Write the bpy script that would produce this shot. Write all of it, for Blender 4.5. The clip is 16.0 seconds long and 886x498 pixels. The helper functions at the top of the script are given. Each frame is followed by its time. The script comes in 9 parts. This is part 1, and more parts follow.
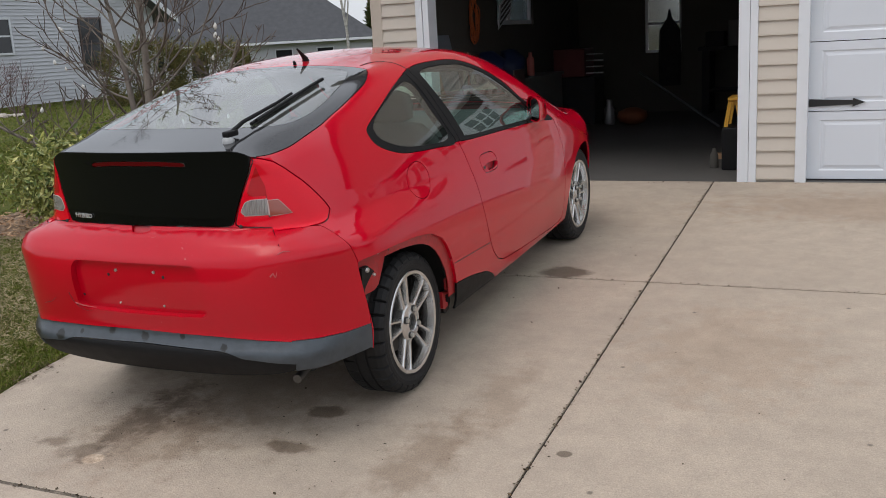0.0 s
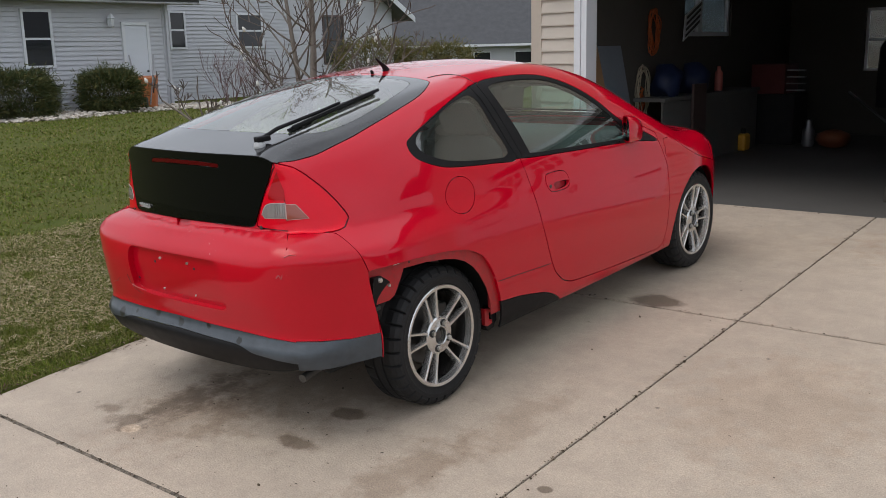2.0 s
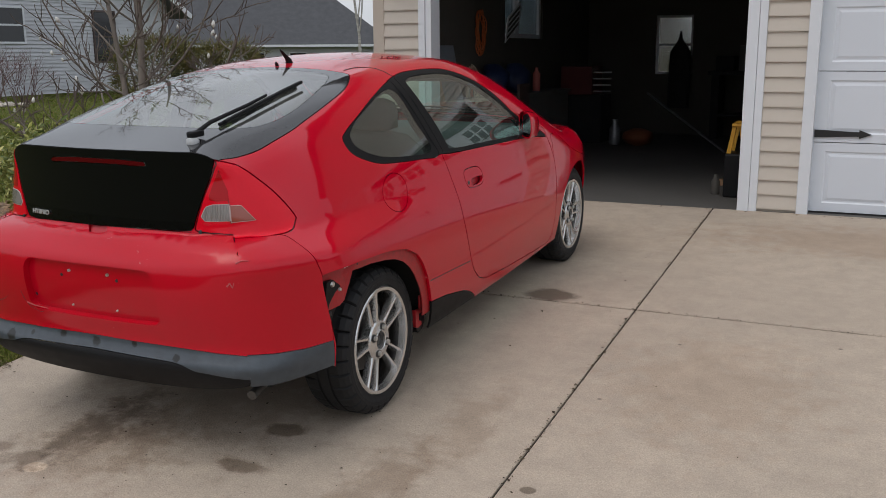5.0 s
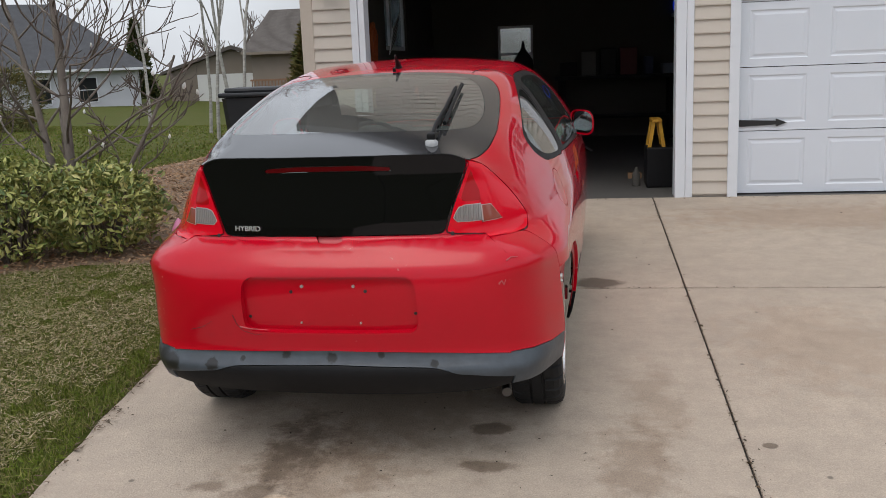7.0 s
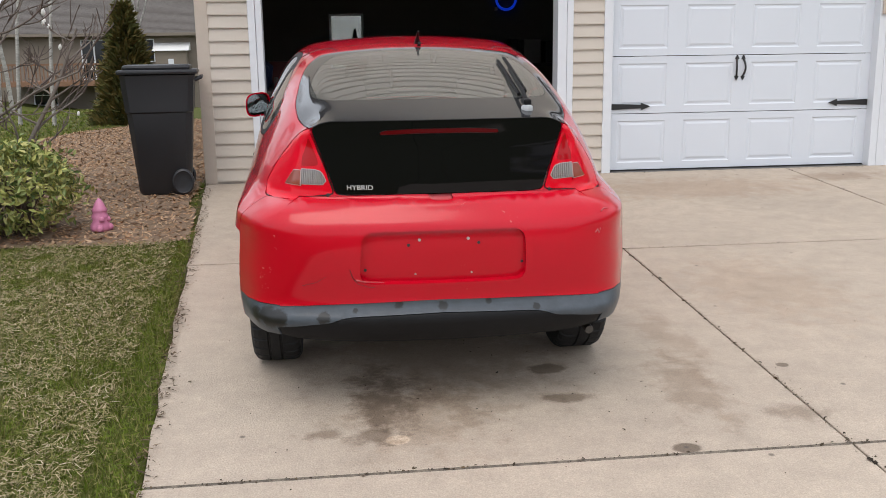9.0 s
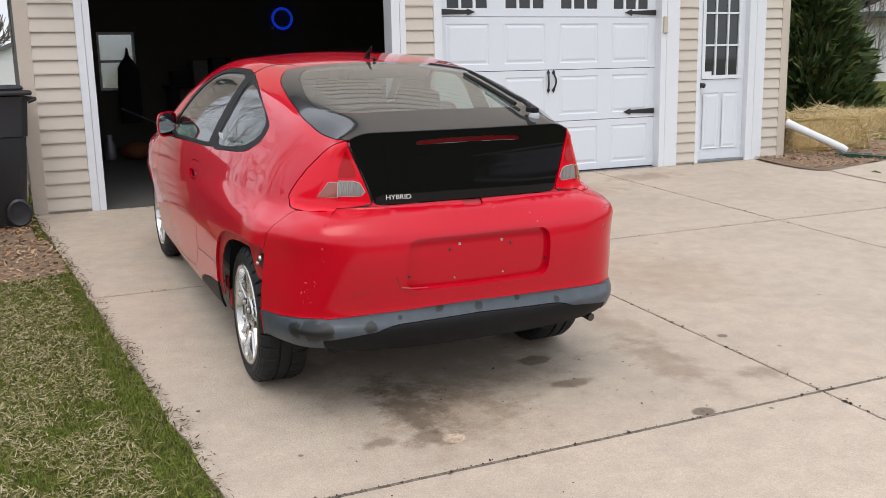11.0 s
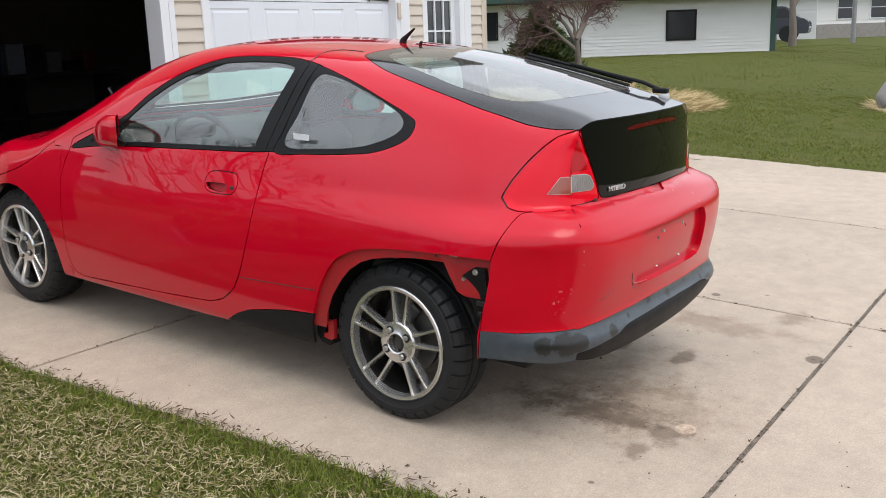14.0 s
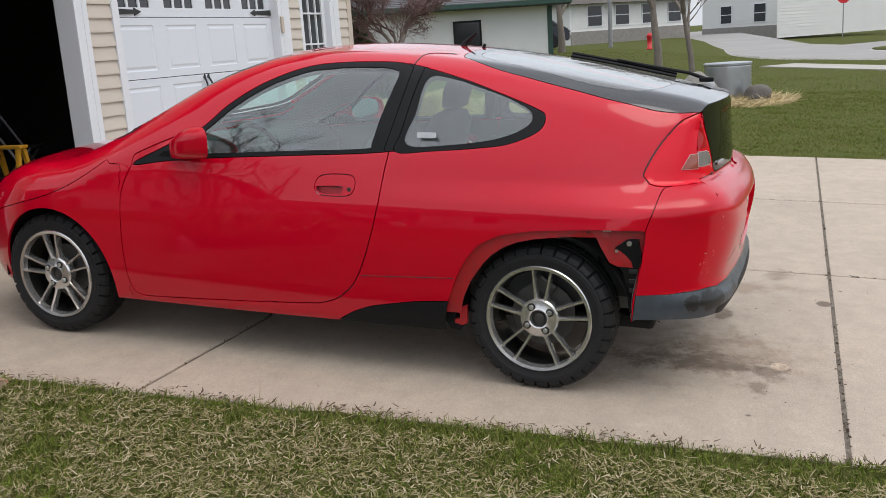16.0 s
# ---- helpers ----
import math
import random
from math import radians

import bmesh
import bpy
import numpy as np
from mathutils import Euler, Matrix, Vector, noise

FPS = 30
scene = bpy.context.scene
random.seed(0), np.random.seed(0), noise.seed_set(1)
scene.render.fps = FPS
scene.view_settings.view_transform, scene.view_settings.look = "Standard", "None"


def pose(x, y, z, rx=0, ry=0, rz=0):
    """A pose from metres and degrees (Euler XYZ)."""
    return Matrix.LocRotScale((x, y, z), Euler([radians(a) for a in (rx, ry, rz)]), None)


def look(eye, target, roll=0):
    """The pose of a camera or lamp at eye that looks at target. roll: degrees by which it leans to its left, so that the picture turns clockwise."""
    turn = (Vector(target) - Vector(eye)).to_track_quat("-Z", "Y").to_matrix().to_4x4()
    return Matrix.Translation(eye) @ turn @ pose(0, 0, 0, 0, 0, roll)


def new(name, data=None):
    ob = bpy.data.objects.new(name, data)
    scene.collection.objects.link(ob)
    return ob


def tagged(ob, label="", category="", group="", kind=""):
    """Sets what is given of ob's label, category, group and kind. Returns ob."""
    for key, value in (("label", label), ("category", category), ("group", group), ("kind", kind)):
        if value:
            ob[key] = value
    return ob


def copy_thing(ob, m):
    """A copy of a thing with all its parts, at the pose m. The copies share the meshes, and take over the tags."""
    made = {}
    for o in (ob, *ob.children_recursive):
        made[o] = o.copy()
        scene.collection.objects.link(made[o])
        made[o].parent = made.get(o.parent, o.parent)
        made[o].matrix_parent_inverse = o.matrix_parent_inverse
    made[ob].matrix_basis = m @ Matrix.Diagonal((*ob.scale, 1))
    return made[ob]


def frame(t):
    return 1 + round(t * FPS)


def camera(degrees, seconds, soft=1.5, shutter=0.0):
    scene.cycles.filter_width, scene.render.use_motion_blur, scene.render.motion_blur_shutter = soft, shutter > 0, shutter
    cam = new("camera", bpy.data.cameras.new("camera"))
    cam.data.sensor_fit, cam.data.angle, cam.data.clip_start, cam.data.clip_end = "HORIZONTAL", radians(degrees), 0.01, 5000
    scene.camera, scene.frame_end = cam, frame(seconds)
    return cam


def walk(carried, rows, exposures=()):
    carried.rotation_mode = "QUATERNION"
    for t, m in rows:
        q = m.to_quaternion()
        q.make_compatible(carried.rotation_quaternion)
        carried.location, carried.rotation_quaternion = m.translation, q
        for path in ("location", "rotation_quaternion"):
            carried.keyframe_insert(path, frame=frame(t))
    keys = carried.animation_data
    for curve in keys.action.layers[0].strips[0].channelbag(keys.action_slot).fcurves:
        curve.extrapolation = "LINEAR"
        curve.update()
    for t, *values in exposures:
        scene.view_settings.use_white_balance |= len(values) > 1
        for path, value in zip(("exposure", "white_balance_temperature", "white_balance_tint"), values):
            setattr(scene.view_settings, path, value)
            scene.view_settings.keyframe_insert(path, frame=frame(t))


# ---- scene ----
# camera: rows are seconds, eye, target, roll, in the frame of the sloping drive
cam = camera(50.9, 16.0, soft=0.45)
SLOPE = 3.0
DRIVE = Matrix.Translation((0, 3, 0)) @ pose(0, 0, 0, SLOPE) @ Matrix.Translation((0, -3, 0))
PATH = [
    (0, (0.252, 0.26, 1.61), (-0.545, 2.015, 1.076), -4.6),
    (0.5, (0.376, 0.347, 1.604), (-0.52, 2.057, 1.08), -5.0),
    (1, (0.578, 0.542, 1.597), (-0.488, 2.156, 1.088), -4.2),
    (1.5, (0.785, 0.614, 1.575), (-0.383, 2.165, 1.094), -4.1),
    (2, (0.946, 0.7, 1.606), (-0.279, 2.201, 1.11), -3.3),
    (2.5, (1.055, 0.879, 1.59), (-0.243, 2.332, 1.138), -3.1),
    (3, (1.077, 0.937, 1.587), (-0.241, 2.378, 1.158), -3.3),
    (3.5, (1.057, 0.941, 1.576), (-0.254, 2.389, 1.145), -3.8),
    (4, (0.936, 0.861, 1.58), (-0.274, 2.389, 1.133), -2.8),
    (4.2, (0.84, 0.773, 1.588), (-0.285, 2.36, 1.123), -2.5),
    (6.3, (-0.774, 0.124, 1.56), (-1.284, 1.992, 1.061), -1.6),
    (6.5, (-0.926, 0.071, 1.579), (-1.407, 1.95, 1.089), -1.8),
    (7, (-1.302, -0.105, 1.58), (-1.602, 1.809, 1.086), -2.7),
    (7.5, (-1.649, -0.208, 1.553), (-1.768, 1.725, 1.053), -2.7),
    (8, (-1.943, -0.376, 1.562), (-1.885, 1.56, 1.063), -2.1),
    (8.5, (-2.255, -0.484, 1.546), (-2.078, 1.441, 1.035), -0.3),
    (9, (-2.542, -0.461, 1.554), (-2.318, 1.456, 1.032), -0.4),
    (9.2, (-2.67, -0.477, 1.56), (-2.396, 1.437, 1.05), -0.4),
    (11.3, (-3.92, -0.175, 1.522), (-3.013, 1.54, 1.037), 0.7),
    (11.5, (-4.043, -0.073, 1.502), (-3.074, 1.608, 1.016), 1.2),
    (12, (-4.338, 0.259, 1.524), (-3.235, 1.857, 1.046), 1.2),
    (12.5, (-4.648, 0.582, 1.519), (-3.345, 2.022, 1.043), 1.4),
    (13, (-4.893, 0.96, 1.513), (-3.488, 2.295, 1.019), 1.7),
    (13.5, (-5.179, 1.273, 1.499), (-3.707, 2.538, 1.019), 1.0),
    (14, (-5.432, 1.542, 1.481), (-3.851, 2.661, 0.983), 0.5),
    (14.5, (-5.622, 1.82, 1.491), (-3.97, 2.83, 0.989), 0.9),
    (15, (-5.889, 2.07, 1.485), (-4.174, 2.975, 0.997), -0.1),
    (15.5, (-6.114, 2.361, 1.442), (-4.333, 3.132, 0.961), 0.1),
    (16, (-6.337, 2.641, 1.439), (-4.518, 3.328, 0.97), -1.0),
]
walk(cam, [(t, DRIVE @ look(eye, target, roll)) for t, eye, target, roll in PATH],
     [(0, 0.36), (1.5, 0.32), (2, 0.40), (2.5, 0.19), (3, 0.18), (3.5, 0.16), (4.2, 0.15), (6.5, 0.13), (7, 0.36), (7.5, 0.56), (8, 0.62), (8.5, 0.68), (9, 0.72), (11.5, 0.78), (12.5, 0.72), (14.5, 0.92), (15.5, 0.66), (16, 0.60)])

# ---- sky and sun ----
world = bpy.data.worlds.new("world")
scene.world = world
world.use_nodes = True
wn = world.node_tree.nodes
wl = world.node_tree.links
SUN_ELEV, SUN_ROT = radians(62), radians(200)
sky = wn.new("ShaderNodeTexSky")
sky.sky_type = "NISHITA"
sky.sun_disc = False
sky.sun_elevation, sky.sun_rotation = SUN_ELEV, SUN_ROT
sky.air_density, sky.dust_density, sky.ozone_density = 1.0, 4.0, 1.0
haze = wn.new("ShaderNodeMix")
haze.data_type = "RGBA"
haze.inputs["Factor"].default_value = 0.80
haze.inputs["B"].default_value = (6.6, 6.9, 7.4, 1)
cloud = wn.new("ShaderNodeTexNoise")
cloud.inputs["Scale"].default_value = 2.2
cloud.inputs["Detail"].default_value = 6
cramp = wn.new("ShaderNodeMapRange")
cramp.inputs["From Min"].default_value, cramp.inputs["From Max"].default_value = 0.35, 0.65
cramp.inputs["To Min"].default_value, cramp.inputs["To Max"].default_value = 0.72, 1.12
cmul = wn.new("ShaderNodeMix")
cmul.data_type, cmul.blend_type = "RGBA", "MULTIPLY"
cmul.inputs["Factor"].default_value = 1.0
wl.new(sky.outputs["Color"], haze.inputs["A"])
wl.new(haze.outputs["Result"], cmul.inputs["A"])
wl.new(cloud.outputs["Fac"], cramp.inputs["Value"])
wl.new(cramp.outputs["Result"], cmul.inputs["B"])
# an overcast sky is brighter overhead than at the horizon
tco, sep, up, grad = wn.new("ShaderNodeTexCoord"), wn.new("ShaderNodeSeparateXYZ"), wn.new("ShaderNodeMapRange"), wn.new("ShaderNodeMix")
wl.new(tco.outputs["Generated"], sep.inputs["Vector"])
wl.new(sep.outputs["Z"], up.inputs["Value"])
up.inputs["To Min"].default_value, up.inputs["To Max"].default_value = 0.80, 1.22
grad.data_type, grad.blend_type = "RGBA", "MULTIPLY"
grad.inputs["Factor"].default_value = 1.0
wl.new(cmul.outputs["Result"], grad.inputs["A"])
wl.new(up.outputs["Result"], grad.inputs["B"])
wl.new(grad.outputs["Result"], wn["Background"].inputs["Color"])
wn["Background"].inputs["Strength"].default_value = 0.135
sun = new("sun", bpy.data.lights.new("sun", "SUN"))
sun.data.energy, sun.data.angle, sun.data.color = 0.55, radians(35), (1.0, 0.97, 0.92)
sun.matrix_world = look((0, 0, 30), (math.sin(SUN_ROT) * -10, math.cos(SUN_ROT) * -10, 30 - 10 * math.tan(SUN_ELEV)))


# ---- helpers for materials and meshes ----
def mat(name, base, rough=0.6, metal=0.0, dark=None, scale=6.0, amount=0.5, fine=80.0, fine_amount=0.25,
        bump=0.15, bump_scale=None, spec=0.5, coat=0.0, per_piece=0.0, stretch=(1, 1, 1), rough_var=0.08):
    """A surface with colour variation at two scales and a fine relief, at the size of the real thing."""
    m = bpy.data.materials.new(name)
    m.use_nodes = True
    n, l = m.node_tree.nodes, m.node_tree.links
    b = n["Principled BSDF"]
    b.inputs["Roughness"].default_value, b.inputs["Metallic"].default_value = rough, metal
    b.inputs["Specular IOR Level"].default_value, b.inputs["Coat Weight"].default_value = spec, coat
    tc, mp = n.new("ShaderNodeTexCoord"), n.new("ShaderNodeMapping")
    mp.inputs["Scale"].default_value = stretch
    l.new(tc.outputs["Object"], mp.inputs["Vector"])
    n1, n2 = n.new("ShaderNodeTexNoise"), n.new("ShaderNodeTexNoise")
    n1.inputs["Scale"].default_value, n2.inputs["Scale"].default_value = scale, fine
    n1.inputs["Detail"].default_value, n2.inputs["Detail"].default_value = 5, 3
    for q in (n1, n2):
        l.new(mp.outputs["Vector"], q.inputs["Vector"])
    if dark is None:
        dark = tuple(c * 0.7 for c in base)
    r1, r2 = n.new("ShaderNodeMapRange"), n.new("ShaderNodeMapRange")
    for r, a in ((r1, amount), (r2, fine_amount)):
        r.inputs["From Min"].default_value, r.inputs["From Max"].default_value = 0.3, 0.7
        r.inputs["To Min"].default_value, r.inputs["To Max"].default_value = 0.0, a
    l.new(n1.outputs["Fac"], r1.inputs["Value"])
    l.new(n2.outputs["Fac"], r2.inputs["Value"])
    m1, m2 = n.new("ShaderNodeMix"), n.new("ShaderNodeMix")
    for q in (m1, m2):
        q.data_type = "RGBA"
        q.inputs["B"].default_value = (*dark, 1)
    m1.inputs["A"].default_value = (*base, 1)
    l.new(r1.outputs["Result"], m1.inputs["Factor"])
    l.new(m1.outputs["Result"], m2.inputs["A"])
    l.new(r2.outputs["Result"], m2.inputs["Factor"])
    out = m2.outputs["Result"]
    if per_piece:
        oi, hs, mr = n.new("ShaderNodeObjectInfo"), n.new("ShaderNodeHueSaturation"), n.new("ShaderNodeMapRange")
        mr.inputs["To Min"].default_value, mr.inputs["To Max"].default_value = 1 - per_piece, 1 + per_piece
        l.new(oi.outputs["Random"], mr.inputs["Value"])
        l.new(mr.outputs["Result"], hs.inputs["Value"])
        l.new(out, hs.inputs["Color"])
        out = hs.outputs["Color"]
    l.new(out, b.inputs["Base Color"])
    rv = n.new("ShaderNodeMapRange")
    rv.inputs["To Min"].default_value, rv.inputs["To Max"].default_value = max(rough - rough_var, 0.01), min(rough + rough_var, 1)
    l.new(n1.outputs["Fac"], rv.inputs["Value"])
    l.new(rv.outputs["Result"], b.inputs["Roughness"])
    if bump:
        bp, n3 = n.new("ShaderNodeBump"), n.new("ShaderNodeTexNoise")
        n3.inputs["Scale"].default_value = bump_scale or fine * 1.5
        n3.inputs["Detail"].default_value = 4
        l.new(mp.outputs["Vector"], n3.inputs["Vector"])
        bp.inputs["Strength"].default_value, bp.inputs["Distance"].default_value = bump, 0.01
        l.new(n3.outputs["Fac"], bp.inputs["Height"])
        l.new(bp.outputs["Normal"], b.inputs["Normal"])
    return m


def plain(name, base, rough=0.5, metal=0.0, **inputs):
    m = bpy.data.materials.new(name)
    m.use_nodes = True
    b = m.node_tree.nodes["Principled BSDF"]
    b.inputs["Base Color"].default_value = (*base, 1)
    b.inputs["Roughness"].default_value, b.inputs["Metallic"].default_value = rough, metal
    for key, value in inputs.items():
        b.inputs[key.replace("_", " ")].default_value = value
    return m


def mesh_of(bm, material, smooth=False):
    me = bpy.data.meshes.new("mesh")
    bm.to_mesh(me)
    bm.free()
    for q in material if isinstance(material, (list, tuple)) else [material]:
        me.materials.append(q)
    if smooth:
        me.polygons.foreach_set("use_smooth", [True] * len(me.polygons))
        if smooth != True:
            me.set_sharp_from_angle(angle=radians(smooth))
    return me


def part(name, bm, material, parent=None, label="", smooth=False, m=None):
    """Links a bmesh as one mesh object, under a thing or a part where one is given."""
    ob = new(name, mesh_of(bm, material, smooth))
    ob.parent = parent
    if m is not None:
        ob.matrix_basis = m
    return tagged(ob, label)


def base(name, m, label, category, group="", kind=""):
    """An empty at the foot of a thing, which its parts hang on."""
    ob = new(name)
    ob.empty_display_size = 0.1
    ob.matrix_basis = m
    return tagged(ob, label, category, group, kind)


def box(bm, x0, x1, y0, y1, z0, z1, bevel=0.0, m=None):
    """Adds a block, with its edges rounded by bevel."""
    r = bmesh.ops.create_cube(bm, size=1)
    bmesh.ops.scale(bm, vec=(x1 - x0, y1 - y0, z1 - z0), verts=r["verts"])
    bmesh.ops.translate(bm, vec=((x0 + x1) / 2, (y0 + y1) / 2, (z0 + z1) / 2), verts=r["verts"])
    vs = r["verts"]
    if bevel:
        es = list({e for v in vs for e in v.link_edges})
        rb = bmesh.ops.bevel(bm, geom=es, offset=bevel, segments=2, profile=0.5, affect="EDGES", clamp_overlap=True)
        vs = list({v for f in rb["faces"] for v in f.verts} | {v for v in vs if v.is_valid})
    if m is not None:
        bmesh.ops.transform(bm, matrix=m, verts=vs)
    return bm


def boxed(*a, **k):
    return box(bmesh.new(), *a, **k)


def lathe(bm, rings, n=24, m=None, cap=True):
    """Adds a body turned about z from rings of (radius, height)."""
    rows = []
    for r, z in rings:
        rows.append([bm.verts.new((r * math.cos(2 * math.pi * i / n), r * math.sin(2 * math.pi * i / n), z)) for i in range(n)])
    for a, b in zip(rows, rows[1:]):
        for i in range(n):
            bm.faces.new((a[i], a[(i + 1) % n], b[(i + 1) % n], b[i]))
    if cap:
        bm.faces.new(list(reversed(rows[0])))
        bm.faces.new(rows[-1])
    if m is not None:
        bmesh.ops.transform(bm, matrix=m, verts=[v for r in rows for v in r])
    return bm


def tube(bm, pts, r, n=8, r1=None):
    """Adds a tube along the points, of radius r that tapers to r1."""
    pts = [Vector(p) for p in pts]
    rows = []
    side = None
    for i, p in enumerate(pts):
        d = (pts[min(i + 1, len(pts) - 1)] - pts[max(i - 1, 0)]).normalized()
        if side is None or side.cross(d).length < 0.1:
            side = d.orthogonal().normalized()
        side = (side - d * side.dot(d)).normalized()
        up = d.cross(side)
        rr = r if r1 is None else r + (r1 - r) * i / (len(pts) - 1)
        rows.append([bm.verts.new(p + (side * math.cos(2 * math.pi * k / n) + up * math.sin(2 * math.pi * k / n)) * rr) for k in range(n)])
    for a, b in zip(rows, rows[1:]):
        for k in range(n):
            bm.faces.new((a[k], a[(k + 1) % n], b[(k + 1) % n], b[k]))
    bm.faces.new(list(reversed(rows[0])))
    bm.faces.new(rows[-1])
    return bm


def prism(bm, outline, x0, x1, axis="x"):
    """Adds an outline of (a, b) pushed along an axis from x0 to x1."""
    def at(a, b, c):
        return {"x": (c, a, b), "y": (a, c, b), "z": (a, b, c)}[axis]
    lo = [bm.verts.new(at(a, b, x0)) for a, b in outline]
    hi = [bm.verts.new(at(a, b, x1)) for a, b in outline]
    k = len(lo)
    fs = [bm.faces.new(lo), bm.faces.new(hi)]
    for i in range(k):
        fs.append(bm.faces.new((lo[i], lo[(i + 1) % k], hi[(i + 1) % k], hi[i])))
    bmesh.ops.recalc_face_normals(bm, faces=fs)
    return bm


def tris_mesh(name, co, faces, material, parent=None, label="", category="", kind="", smooth=False):
    me = bpy.data.meshes.new(name)
    me.from_pydata(np.asarray(co).tolist(), [], np.asarray(faces).tolist())
    me.materials.append(material)
    if smooth:
        me.polygons.foreach_set("use_smooth", [True] * len(me.polygons))
    ob = new(name, me)
    ob.parent = parent
    return tagged(ob, label, category, "", kind)


def ease(v):
    v = np.clip(v, 0, 1)
    return v * v * (3 - 2 * v)


def ground_z(x, y):
    """The height of the yard: it climbs to the garage and falls away behind it."""
    x, y = np.asarray(x, float), np.asarray(y, float)
    z = np.tan(radians(SLOPE)) * (np.clip(y, -12.0, 7.8) - 3.0)
    side = ease((np.abs(x) - 6.0) / 9.0) * ease((7.8 - y) / 6.0)
    z = z + side * 0.5 * (0.12 - z) * (x > 0)
    z = z + 0.45 * ease((x - 9.5) / 14) * ease((y - 5) / 6)
    return z - 2.3 * ease((y - 14) / 45) * (0.3 + 0.7 * ease((x + 30) / 18)) * (1 - ease((x - 12) / 12))


def drive_edge(y):
    """The slanting edge of the driveway, where the lawn begins."""
    return np.interp(y, [-12, 2.4, 3.5, 4.4, 5.5, 7.6], [-2.9, -3.22, -3.32, -3.40, -3.48, -3.66])


def gz(x, y):
    return float(ground_z(x, y))

# ---- materials ----
M_concrete = mat("concrete", (0.455, 0.372, 0.292), 0.75, dark=(0.32, 0.266, 0.212), scale=0.9, amount=0.6, fine=55, fine_amount=0.5, bump=0.35, bump_scale=120, per_piece=0.03)
# oil drips, other marks and broad darker or paler areas on the concrete: middle, half axes, tint, strength, ragged edge
STAINS_AND_SHADE = [(-1.665, 3.215, 0.095, 0.062, 0.36, 0.85, 0.35), (-1.655, 2.905, 0.10, 0.05, 0.38, 0.8, 0.5), (-1.336, 2.43, 0.055, 0.04, 0.28, 0.85, 0.25),
          (-1.235, 5.19, 0.15, 0.11, 0.27, 0.85, 0.35), (-0.64, 3.12, 0.03, 0.025, 0.25, 0.8, 0.3), (-2.38, 3.00, 0.16, 0.34, 0.30, 0.66, 0.95),
          # the wide dark one at (-2.1, 3.5) is painted shade under the car
          (-2.43, 2.67, 0.12, 0.085, 0.34, 0.7, 0.7), (-2.61, 2.705, 0.085, 0.05, 0.38, 0.7, 0.7), (-2.352, 2.628, 0.047, 0.038, 1.9, 0.85, 0.16), (-2.1, 3.5, 0.65, 0.75, 0.48, 0.5, 0.9),
          (-2.26, 2.85, 0.34, 0.42, 0.62, 0.5, 1.0), (-1.13, 2.95, 0.16, 0.42, 0.55, 0.55, 1.0), (-0.81, 2.66, 0.13, 0.10, 0.42, 0.55, 1.0), (-1.02, 3.5, 0.14, 0.5, 0.62, 0.4, 1.0),
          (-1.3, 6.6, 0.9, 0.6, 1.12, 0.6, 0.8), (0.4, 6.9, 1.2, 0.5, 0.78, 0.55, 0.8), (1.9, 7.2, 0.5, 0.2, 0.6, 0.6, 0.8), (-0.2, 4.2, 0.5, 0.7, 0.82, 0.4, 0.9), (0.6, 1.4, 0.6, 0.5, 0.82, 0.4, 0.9)]


